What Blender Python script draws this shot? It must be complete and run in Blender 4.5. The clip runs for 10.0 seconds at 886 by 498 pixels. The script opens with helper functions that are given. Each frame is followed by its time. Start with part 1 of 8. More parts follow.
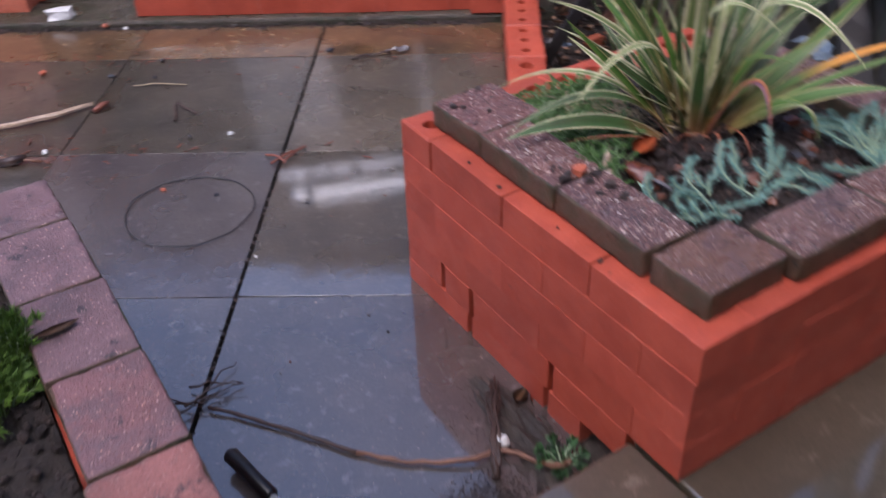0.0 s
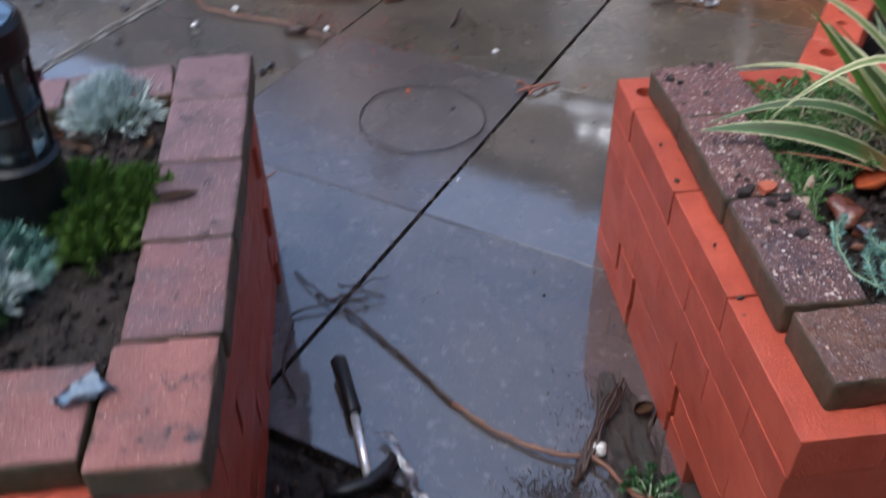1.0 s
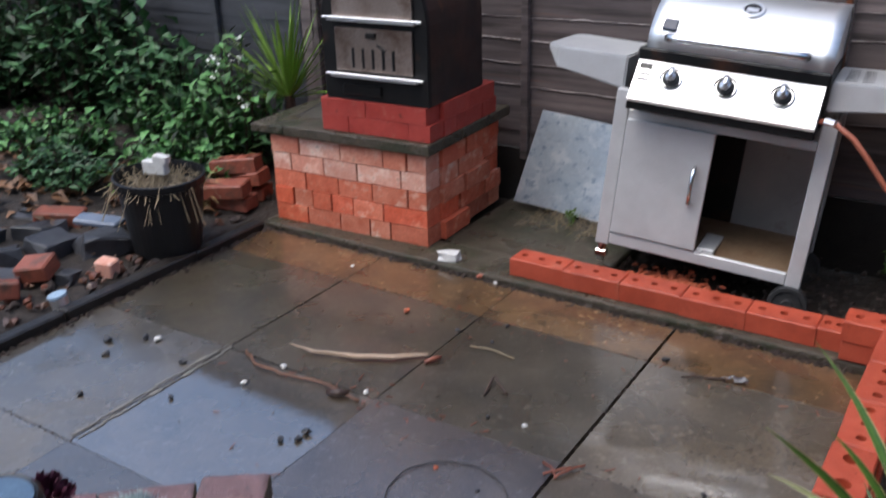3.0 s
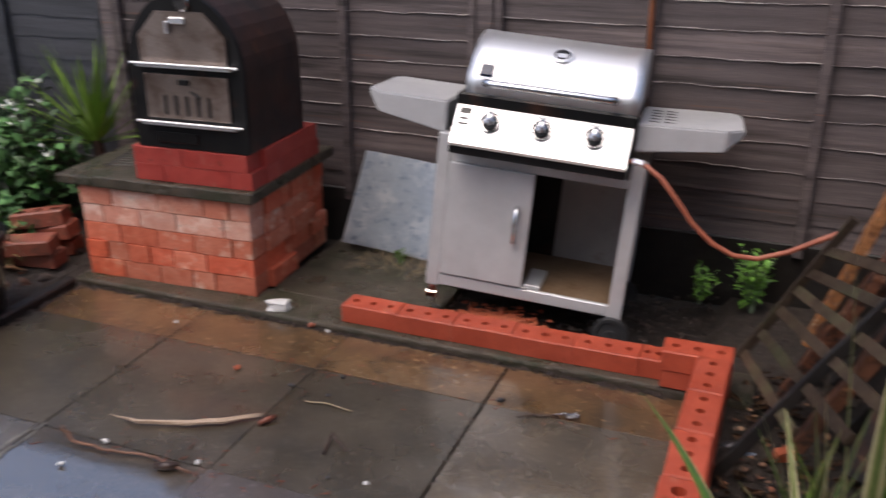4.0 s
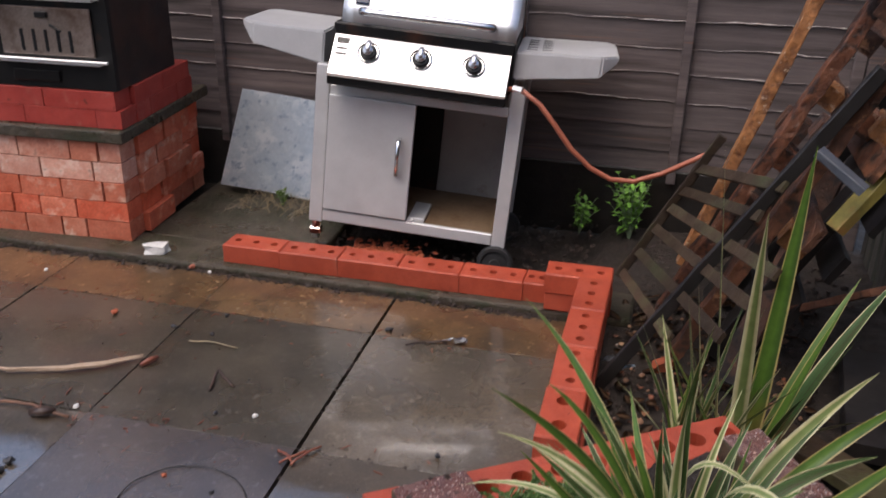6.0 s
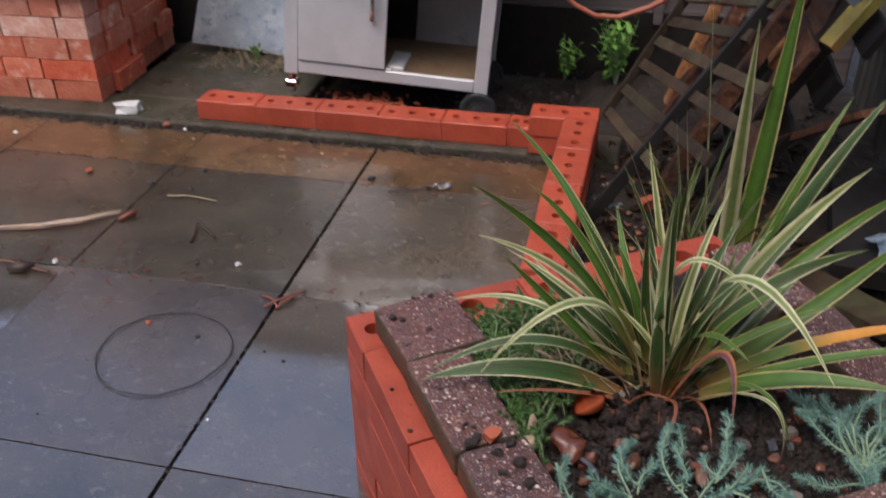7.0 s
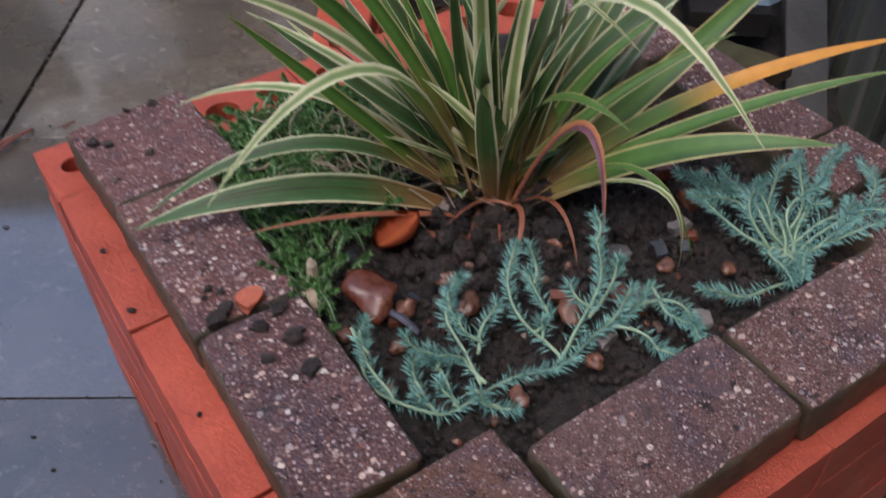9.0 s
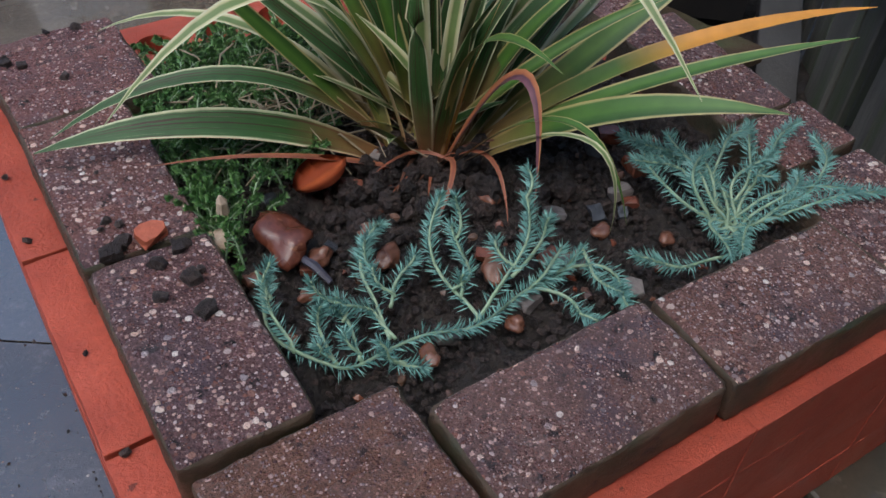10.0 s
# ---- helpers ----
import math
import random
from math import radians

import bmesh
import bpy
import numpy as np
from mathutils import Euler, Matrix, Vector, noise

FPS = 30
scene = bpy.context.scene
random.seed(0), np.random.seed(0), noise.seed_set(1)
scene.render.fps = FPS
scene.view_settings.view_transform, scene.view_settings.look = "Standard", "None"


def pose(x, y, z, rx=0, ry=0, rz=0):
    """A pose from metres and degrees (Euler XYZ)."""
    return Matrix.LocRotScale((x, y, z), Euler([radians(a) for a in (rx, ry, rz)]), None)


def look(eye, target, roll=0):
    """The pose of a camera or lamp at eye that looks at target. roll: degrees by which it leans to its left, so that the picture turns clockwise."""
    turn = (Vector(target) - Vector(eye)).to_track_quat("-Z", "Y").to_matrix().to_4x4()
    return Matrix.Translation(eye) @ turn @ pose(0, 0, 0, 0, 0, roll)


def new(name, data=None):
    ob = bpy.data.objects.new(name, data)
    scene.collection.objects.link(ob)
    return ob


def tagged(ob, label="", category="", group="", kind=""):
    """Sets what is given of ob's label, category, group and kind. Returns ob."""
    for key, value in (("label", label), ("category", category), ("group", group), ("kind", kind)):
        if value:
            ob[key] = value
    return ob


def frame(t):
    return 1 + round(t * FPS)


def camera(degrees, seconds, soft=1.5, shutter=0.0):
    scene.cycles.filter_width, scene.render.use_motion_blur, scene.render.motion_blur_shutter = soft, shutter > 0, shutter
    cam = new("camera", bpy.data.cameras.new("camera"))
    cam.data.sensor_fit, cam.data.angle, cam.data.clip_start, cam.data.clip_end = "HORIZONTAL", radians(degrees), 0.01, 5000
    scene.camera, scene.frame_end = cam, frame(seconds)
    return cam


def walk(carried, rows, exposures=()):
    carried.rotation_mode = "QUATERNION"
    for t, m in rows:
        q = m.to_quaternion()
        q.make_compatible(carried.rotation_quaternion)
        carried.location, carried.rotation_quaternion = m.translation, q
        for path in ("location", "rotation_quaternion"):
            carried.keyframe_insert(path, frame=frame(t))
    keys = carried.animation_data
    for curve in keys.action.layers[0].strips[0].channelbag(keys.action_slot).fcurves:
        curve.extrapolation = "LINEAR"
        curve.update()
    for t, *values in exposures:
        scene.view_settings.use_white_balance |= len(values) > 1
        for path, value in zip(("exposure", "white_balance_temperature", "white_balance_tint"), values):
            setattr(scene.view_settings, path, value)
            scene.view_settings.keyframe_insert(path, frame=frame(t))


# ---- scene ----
cam = camera(52.8, 10.0, shutter=0.5)
PATH = [
    (0, (0.502, -1.431, 1.175), (0.429, 0.177, -0.012), -2.2),
    (0.5, (0.605, -1.261, 1.185), (0.209, 0.278, -0.029), -1.2),
    (1, (0.749, -1.263, 1.15), (0.012, 0.069, -0.146), -1.4),
    (1.5, (0.859, -1.282, 1.144), (0.045, -0.117, -0.263), -0.1),
    (2, (0.849, -1.242, 1.226), (-0.084, 0.045, 0.012), -1.5),
    (2.5, (0.826, -1.189, 1.315), (-0.206, 0.218, 0.337), -1.9),
    (2.7, (0.817, -1.164, 1.359), (-0.229, 0.309, 0.5), -1.5),
    (3.8, (0.776, -1.085, 1.504), (-0.029, 0.586, 0.755), -1.2),
    (4, (0.771, -1.077, 1.499), (0.085, 0.644, 0.744), -0.1),
    (4.5, (0.773, -1.058, 1.493), (0.29, 0.726, 0.729), 1.0),
    (5, (0.773, -1.05, 1.49), (0.416, 0.745, 0.684), 1.5),
    (5.2, (0.773, -1.051, 1.49), (0.421, 0.74, 0.673), 1.2),
    (6.3, (0.799, -1.117, 1.362), (0.343, 0.628, 0.497), 0.7),
    (6.5, (0.807, -1.125, 1.332), (0.36, 0.577, 0.383), -0.1),
    (7, (0.802, -1.093, 1.287), (0.424, 0.554, 0.217), -0.5),
    (7.5, (0.851, -0.971, 1.215), (0.538, 0.58, -0.008), -0.7),
    (8, (0.895, -0.874, 1.157), (0.618, 0.608, -0.157), -0.9),
    (8.5, (0.844, -0.792, 1.08), (0.67, 0.686, -0.256), -1.5),
    (9, (0.843, -0.743, 0.995), (0.821, 0.698, -0.392), -1.1),
    (9.5, (0.875, -0.734, 0.947), (0.911, 0.688, -0.459), 2.7),
    (10, (0.891, -0.727, 0.94), (0.923, 0.69, -0.47), 4.2),
]
walk(cam, [(t, look(eye, target, roll)) for t, eye, target, roll in PATH],
     [(0, 1.08, 5950, 22), (0.5, 1.15, 5850, 14), (1.5, 1.22, 5950, 8), (2.5, 1.12, 5900, 5), (3.8, 0.78, 6800, 14), (5.2, 0.83, 6850, 14), (7, 0.85, 6650, 13), (8.5, 0.90, 6050, 11), (9, 0.90, 6050, 11), (9.5, 0.74, 5750, 2), (10, 0.76, 5850, 5)])

# ---- light ----
world = bpy.data.worlds.new("sky")
scene.world = world
world.use_nodes = True
wn = world.node_tree
sky = wn.nodes.new("ShaderNodeTexSky")
sky.sky_type, sky.sun_disc = "NISHITA", False
sky.sun_elevation, sky.sun_rotation = radians(66), radians(209)
sky.air_density, sky.dust_density, sky.ozone_density = 1.0, 3.5, 2.0
wn.links.new(sky.outputs["Color"], wn.nodes["Background"].inputs["Color"])
wn.nodes["Background"].inputs["Strength"].default_value = 0.15
sun = new("sun", bpy.data.lights.new("sun", "SUN"))
sun.data.energy, sun.data.angle, sun.data.color = 0.6, radians(50), (1.0, 0.97, 0.93)
sun.matrix_world = look((0, 0, 0), (0.20, 0.36, -0.91))

# ---- materials ----


def mat(name, a, b, scale=18.0, rough=(0.6, 0.8), bump=0.25, fine=140.0, metal=0.0, rnd=0.0, stain=None, stain2=None,
        speck=None, speck2=None, speck3=None, grit=0.35, island=False, tint=None, spec=0.5, coat=0.0, film=None, coord="Object", stretch=(1, 1, 1), dist=0.002):
    """Two colours over two scales of noise; stain = (colour, scale, low, high); speck = (colour, scale, radius, share)."""
    m = bpy.data.materials.new(name)
    m.use_nodes = True
    nt = m.node_tree
    n, ln = nt.nodes, nt.links.new
    sh = n["Principled BSDF"]
    tc, oi = n.new("ShaderNodeTexCoord"), n.new("ShaderNodeObjectInfo")
    mp = n.new("ShaderNodeMapping")
    mp.inputs["Scale"].default_value = stretch
    sc = n.new("ShaderNodeVectorMath")
    sc.operation = "MULTIPLY_ADD"
    ln(tc.outputs[coord], sc.inputs[0])
    sc.inputs[1].default_value = (1, 1, 1)
    cx = n.new("ShaderNodeCombineXYZ")
    mul = n.new("ShaderNodeMath")
    mul.operation, mul.inputs[1].default_value = "MULTIPLY", 37.0
    ln(oi.outputs["Random"], mul.inputs[0])
    for k in range(3):
        ln(mul.outputs[0], cx.inputs[k])
    ln(cx.outputs[0], sc.inputs[2])
    ln(sc.outputs[0], mp.inputs["Vector"])

    def noi(s, detail=4.0, r=0.6):
        k = n.new("ShaderNodeTexNoise")
        k.inputs["Scale"].default_value, k.inputs["Detail"].default_value, k.inputs["Roughness"].default_value = s, detail, r
        ln(mp.outputs[0], k.inputs["Vector"])
        return k.outputs["Fac"]

    def ramp(f, lo, hi):
        k = n.new("ShaderNodeMapRange")
        k.inputs["From Min"].default_value, k.inputs["From Max"].default_value = lo, hi
        ln(f, k.inputs["Value"])
        return k.outputs["Result"]

    def mix(f, p, q, blend="MIX"):
        k = n.new("ShaderNodeMix")
        k.data_type, k.blend_type = "RGBA", blend
        for sock, v in ((k.inputs[0], f), (k.inputs[6], p), (k.inputs[7], q)):
            if isinstance(v, (int, float)):
                sock.default_value = v
            elif isinstance(v, tuple):
                sock.default_value = (*v, 1)
            else:
                ln(v, sock)
        return k.outputs[2]

    big, small = noi(scale), noi(fine, 6.0, 0.7)
    col = mix(ramp(big, 0.3, 0.7), a, b)
    col = mix(grit, col, mix(ramp(small, 0.3, 0.7), (0.2, 0.2, 0.2), (1.15, 1.15, 1.15)), "MULTIPLY")
    relief = []
    for st in (stain, stain2):
        if st:
            col = mix(ramp(noi(st[1], 5.0, 0.65), st[2], st[3]), col, st[0])
    rand = oi.outputs["Random"]
    if island:
        rand = n.new("ShaderNodeNewGeometry").outputs["Random Per Island"]
    if tint:
        ct = n.new("ShaderNodeValToRGB")
        while len(ct.color_ramp.elements) < len(tint):
            ct.color_ramp.elements.new(0.5)
        for k, c in enumerate(tint):
            ct.color_ramp.elements[k].position = k / (len(tint) - 1)
            ct.color_ramp.elements[k].color = (*c, 1)
        ln(rand, ct.inputs[0])
        col = mix(1.0, col, ct.outputs[0], "MULTIPLY")
    if rnd:
        rv = n.new("ShaderNodeMapRange")
        rv.inputs["To Min"].default_value, rv.inputs["To Max"].default_value = 1 - rnd, 1 + rnd
        ln(rand, rv.inputs["Value"])
        hs = n.new("ShaderNodeHueSaturation")
        ln(rv.outputs[0], hs.inputs["Value"])
        ln(col, hs.inputs["Color"])
        col = hs.outputs[0]
    for sk in (speck3, speck2, speck):
        if not sk:
            continue
        wob_ = n.new("ShaderNodeTexNoise")
        wob_.inputs["Scale"].default_value = sk[1] * 1.3
        ln(mp.outputs[0], wob_.inputs["Vector"])
        push = n.new("ShaderNodeVectorMath")
        push.operation = "MULTIPLY_ADD"
        push.inputs[1].default_value = (0.45 / sk[1],) * 3
        ln(wob_.outputs["Color"], push.inputs[0])
        ln(mp.outputs[0], push.inputs[2])
        vo = n.new("ShaderNodeTexVoronoi")
        vo.inputs["Scale"].default_value = sk[1]
        ln(push.outputs[0], vo.inputs["Vector"])
        sp = n.new("ShaderNodeSeparateColor")
        ln(vo.outputs["Color"], sp.inputs[0])
        size_ = n.new("ShaderNodeMath")
        size_.operation, size_.inputs[1].default_value, size_.inputs[2].default_value = "MULTIPLY_ADD", sk[2] * 0.8, sk[2] * 0.2
        ln(sp.outputs[2], size_.inputs[0])
        rel = n.new("ShaderNodeMath")
        rel.operation = "DIVIDE"
        ln(vo.outputs["Distance"], rel.inputs[0])
        ln(size_.outputs[0], rel.inputs[1])
        near = ramp(rel.outputs[0], 1.0, 0.8)
        pick = ramp(sp.outputs[0], 1 - sk[3], 1 - sk[3] + 0.02)
        both = n.new("ShaderNodeMath")
        both.operation = "MULTIPLY"
        ln(near, both.inputs[0])
        ln(pick, both.inputs[1])
        hue = n.new("ShaderNodeValToRGB")
        for k, (at, cc) in enumerate(((0.0, (0.12, 0.08, 0.09)), (0.25, (0.42, 0.22, 0.17)), (0.5, (0.45, 0.42, 0.46)), (0.75, (0.95, 0.72, 0.6)), (1.0, (1.0, 1.0, 1.0)))):
            e = hue.color_ramp.elements[0] if k == 0 else hue.color_ramp.elements[-1] if k == 4 else hue.color_ramp.elements.new(at)
            e.color = (*(p * q for p, q in zip(cc, sk[0])), 1)
        ln(sp.outputs[1], hue.inputs[0])
        col = mix(both.outputs[0], col, hue.outputs[0])
        relief.append(ramp(rel.outputs[0], 1.25, 0.55))
    ln(col, sh.inputs["Base Color"])
    rr = n.new("ShaderNodeMapRange")
    rr.inputs["From Min"].default_value, rr.inputs["From Max"].default_value = 0.35, 0.65
    rr.inputs["To Min"].default_value, rr.inputs["To Max"].default_value = rough
    ln(noi(scale * 0.45, 3.0), rr.inputs["Value"])
    ln(rr.outputs[0], sh.inputs["Roughness"])
    sh.inputs["Metallic"].default_value = metal
    sh.inputs["Specular IOR Level"].default_value = spec
    if coat:
        sh.inputs["Coat Weight"].default_value, sh.inputs["Coat Roughness"].default_value = coat, 0.07
        if film:
            sh.inputs["Coat IOR"].default_value = film[2] if len(film) > 2 else 1.8
            fr = n.new("ShaderNodeMapRange")
            fr.inputs["From Min"].default_value, fr.inputs["From Max"].default_value = 0.42, 0.64
            fr.inputs["To Min"].default_value, fr.inputs["To Max"].default_value = film[:2]
            cb = n.new("ShaderNodeBump")
            cb.inputs["Strength"].default_value, cb.inputs["Distance"].default_value = film[3] if len(film) > 3 else 0.12, 0.0012
            ln(noi(28, 8.0), cb.inputs["Height"])
            ln(cb.outputs[0], sh.inputs["Coat Normal"])
            ln(noi(3.5, 6.0, 0.65), fr.inputs["Value"])
            ln(fr.outputs[0], sh.inputs["Coat Roughness"])
    if bump:
        bp = n.new("ShaderNodeBump")
        bp.inputs["Strength"].default_value, bp.inputs["Distance"].default_value = bump, dist
        ad = n.new("ShaderNodeMath")
        ad.operation = "MULTIPLY_ADD"
        ad.inputs[1].default_value = 1.5
        ln(big, ad.inputs[0])
        ln(small, ad.inputs[2])
        top = ad.outputs[0]
        for rl in relief:
            up = n.new("ShaderNodeMath")
            up.operation, up.inputs[1].default_value = "MULTIPLY_ADD", 0.35
            ln(rl, up.inputs[0])
            ln(top, up.inputs[2])
            top = up.outputs[0]
        ln(top, bp.inputs["Height"])
        ln(bp.outputs[0], sh.inputs["Normal"])
    return m


M = {}
M["orange"] = mat("orange brick paint", (0.37, 0.054, 0.024), (0.49, 0.084, 0.040), 16, (0.36, 0.6), 1.0, 210, rnd=0.10, grit=0.30,
                  stain=((0.15, 0.026, 0.014), 52, 0.66, 0.70), stain2=((0.40, 0.15, 0.09), 9, 0.64, 0.78), dist=0.0022)
M["crimson"] = mat("crimson brick paint", (0.36, 0.038, 0.028), (0.46, 0.062, 0.044), 16, (0.36, 0.6), 0.9, 210, rnd=0.10, grit=0.3,
                   stain=((0.14, 0.022, 0.016), 40, 0.62, 0.72), stain2=((0.42, 0.13, 0.09), 11, 0.62, 0.76), dist=0.0022)
M["old_brick"] = mat("old red brick", (0.58, 0.135, 0.068), (0.72, 0.235, 0.145), 20, (0.6, 0.85), 0.9, 110, rnd=0.22,
                     tint=((0.62, 0.5, 0.45), (1.1, 1.2, 1.2), (1.08, 0.75, 0.6), (1.12, 1.5, 1.6), (0.85, 0.8, 0.75), (1.15, 0.7, 0.5), (1.05, 1.1, 1.1), (0.9, 0.6, 0.5)),
                     stain=((0.80, 0.54, 0.42), 12, 0.55, 0.74), stain2=((0.20, 0.09, 0.06), 24, 0.62, 0.76))
M["old_top"] = mat("lime bloomed old brick", (0.64, 0.27, 0.19), (0.76, 0.42, 0.32), 20, (0.6, 0.85), 0.9, 110, rnd=0.22,
                   tint=((1.1, 0.7, 0.55), (1.0, 1.0, 1.0), (1.05, 1.1, 1.1), (0.9, 0.75, 0.7)), stain=((0.85, 0.66, 0.55), 12, 0.50, 0.70), stain2=((0.30, 0.14, 0.10), 24, 0.60, 0.74))
for key, ca_, cb_, d1, d2 in (("paver", (0.225, 0.115, 0.105), (0.36, 0.18, 0.160), 0.38, 0.5), ("paver_brown", (0.285, 0.142, 0.110), (0.44, 0.22, 0.175), 0.40, 0.5), ("paver_fine", (0.255, 0.122, 0.080), (0.37, 0.19, 0.130), 0.04, 0.14), ("paver_rose", (0.30, 0.125, 0.110), (0.41, 0.19, 0.168), 0.08, 0.25)):
    M[key] = mat("speckled concrete " + key, ca_, cb_, 26, (0.12, 0.34), 1.0, 420, rnd=0.10, grit=0.95, spec=0.85, tint=((1.05, 0.98, 0.95), (0.86, 0.9, 0.96), (1.12, 0.95, 0.85), (0.92, 0.95, 1.02)),
                 stain=((0.15, 0.092, 0.10), 18, 0.48, 0.66), stain2=((0.055, 0.036, 0.034), 60, 0.58, 0.67),
                 speck=((1.0, 0.88, 0.80), 150, 0.52, d1), speck2=((0.78, 0.62, 0.58), 250, 0.6, d2), speck3=((0.62, 0.46, 0.43), 480, 0.7, 0.7), dist=0.0048)
M["paver_pink"] = mat("worn pink paver", (0.28, 0.118, 0.098), (0.39, 0.172, 0.148), 14, (0.28, 0.5), 0.9, 260, rnd=0.12, grit=0.45,
                      tint=((0.78, 0.85, 0.98), (1.05, 0.95, 0.9), (0.85, 0.88, 0.95), (1.12, 0.92, 0.8), (0.8, 0.85, 0.95)),
                      stain=((0.16, 0.105, 0.10), 11, 0.50, 0.68), stain2=((0.05, 0.038, 0.038), 27, 0.605, 0.66),
                      speck2=((0.6, 0.42, 0.36), 300, 0.5, 0.3), dist=0.0028)
SLABS = (("slab", (0.066, 0.058, 0.053), (0.104, 0.092, 0.084), (0.010, 0.03, 2.0)), ("slab_olive", (0.060, 0.052, 0.038), (0.093, 0.080, 0.060), (0.07, 0.26, 1.5)),
         ("slab_tan", (0.112, 0.094, 0.072), (0.155, 0.130, 0.102), (0.06, 0.25)), ("slab_gloss", (0.072, 0.060, 0.046), (0.108, 0.090, 0.070), (0.008, 0.03, 3.2, 0.2)), ("slab_pool", (0.072, 0.060, 0.046), (0.108, 0.090, 0.070), (0.008, 0.028, 2.7, 0.25)),
         ("slab_sand", (0.105, 0.090, 0.070), (0.150, 0.130, 0.104), (0.05, 0.45, 1.9, 0.3)),
         ("slab_mauve", (0.074, 0.061, 0.059), (0.106, 0.090, 0.086), (0.10, 0.22, 1.9, 0.55)))
for key, ca_, cb_, wet in SLABS:
    M[key] = mat("wet concrete " + key, tuple(c * k for c, k in zip(ca_, (0.92, 0.85, 0.75))), tuple(c * k for c, k in zip(cb_, (0.95, 0.88, 0.78))), 9, (0.2, 0.45), 0.45, 150, rnd=0.10, coat=0.85, spec=0.6, grit=0.62, film=wet,
                 stain=(tuple(c * 0.55 for c in ca_), 3.2, 0.46, 0.66), stain2=(tuple(c * 1.2 for c in cb_), 40, 0.57, 0.72), speck=((0.36, 0.31, 0.26), 100, 0.20, 0.05), speck2=((0.19, 0.15, 0.11), 260, 0.4, 0.16))
M["slab_brown"] = mat("rust stained slab", (0.10, 0.056, 0.024), (0.18, 0.105, 0.052), 9, (0.2, 0.4), 0.4, 120, rnd=0.15, coat=0.7, grit=0.5, film=(0.07, 0.26, 1.55),
                      stain=((0.055, 0.036, 0.02), 6, 0.48, 0.66), stain2=((0.34, 0.22, 0.12), 34, 0.60, 0.70), speck=((0.6, 0.5, 0.38), 130, 0.28, 0.2))
M["concrete"] = mat("damp concrete", (0.060, 0.048, 0.032), (0.105, 0.084, 0.058), 14, (0.2, 0.5), 1.0, 70, grit=0.6,
                    stain=((0.035, 0.036, 0.018), 9, 0.48, 0.62), stain2=((0.14, 0.09, 0.05), 22, 0.62, 0.72), dist=0.008)
M["kerb"] = mat("dark edging", (0.012, 0.010, 0.009), (0.026, 0.021, 0.017), 14, (0.3, 0.6), 0.6, 90, dist=0.004)
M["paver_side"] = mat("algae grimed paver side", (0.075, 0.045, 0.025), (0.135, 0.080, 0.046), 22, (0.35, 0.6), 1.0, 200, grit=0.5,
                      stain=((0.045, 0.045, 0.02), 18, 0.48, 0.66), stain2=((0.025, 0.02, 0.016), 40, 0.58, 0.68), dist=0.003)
M["dark_brick"] = mat("wet dark red brick", (0.22, 0.055, 0.032), (0.34, 0.10, 0.058), 18, (0.4, 0.65), 0.9, 120, rnd=0.2, stain=((0.09, 0.045, 0.03), 14, 0.52, 0.68), stain2=((0.45, 0.26, 0.2), 20, 0.66, 0.76))
M["soil"] = mat("damp soil", (0.020, 0.014, 0.010), (0.045, 0.031, 0.022), 30, (0.55, 0.85), 1.0, 90, dist=0.012,
                stain=((0.07, 0.05, 0.038), 45, 0.6, 0.72))
M["fence"] = mat("dark stained fence board", (0.092, 0.072, 0.070), (0.185, 0.145, 0.136), 5, (0.55, 0.8), 0.5, 60, rnd=0.22,
                 stretch=(0.25, 1, 6), stain=((0.04, 0.03, 0.027), 4, 0.5, 0.7), stain2=((0.22, 0.11, 0.07), 7, 0.62, 0.78))
M["fence_dark"] = mat("blue-black fence board", (0.040, 0.042, 0.048), (0.072, 0.072, 0.080), 5, (0.5, 0.75), 0.5, 60, rnd=0.15, stretch=(0.25, 1, 6), stain=((0.03, 0.03, 0.033), 4, 0.5, 0.7))
M["raw_edge"] = mat("raw board edge", (0.40, 0.35, 0.32), (0.60, 0.53, 0.49), 12, (0.6, 0.8), 0.3, 70, rnd=0.3)
M["steel"] = mat("brushed stainless steel", (0.82, 0.82, 0.82), (0.90, 0.90, 0.90), 6, (0.40, 0.50), 0.12, 200, metal=1.0, grit=0.10,
                 stretch=(0.2, 1, 12), dist=0.0006)
M["grey_metal"] = mat("silver grey painted metal", (0.50, 0.50, 0.50), (0.60, 0.60, 0.60), 7, (0.3, 0.45), 0.05, 150, metal=0.25, grit=0.06,
                      stain=((0.20, 0.15, 0.11), 16, 0.68, 0.78))
M["grey_inside"] = mat("grey metal lining", (0.34, 0.335, 0.33), (0.42, 0.41, 0.40), 8, (0.45, 0.6), 0.1, 100, metal=0.1, grit=0.08,
                       stain=((0.20, 0.14, 0.09), 7, 0.62, 0.78))
M["rust_floor"] = mat("rust stained metal floor", (0.19, 0.12, 0.065), (0.27, 0.18, 0.11), 6, (0.4, 0.6), 0.2, 90, stain=((0.14, 0.07, 0.03), 9, 0.5, 0.7))
M["chrome"] = mat("chrome", (0.75, 0.75, 0.76), (0.8, 0.8, 0.8), 10, (0.08, 0.16), 0.0, metal=1.0)
M["black_metal"] = mat("black painted metal", (0.007, 0.007, 0.007), (0.013, 0.012, 0.012), 8, (0.32, 0.5), 0.15, 120, spec=0.28,
                       stain=((0.055, 0.022, 0.012), 6, 0.62, 0.76))
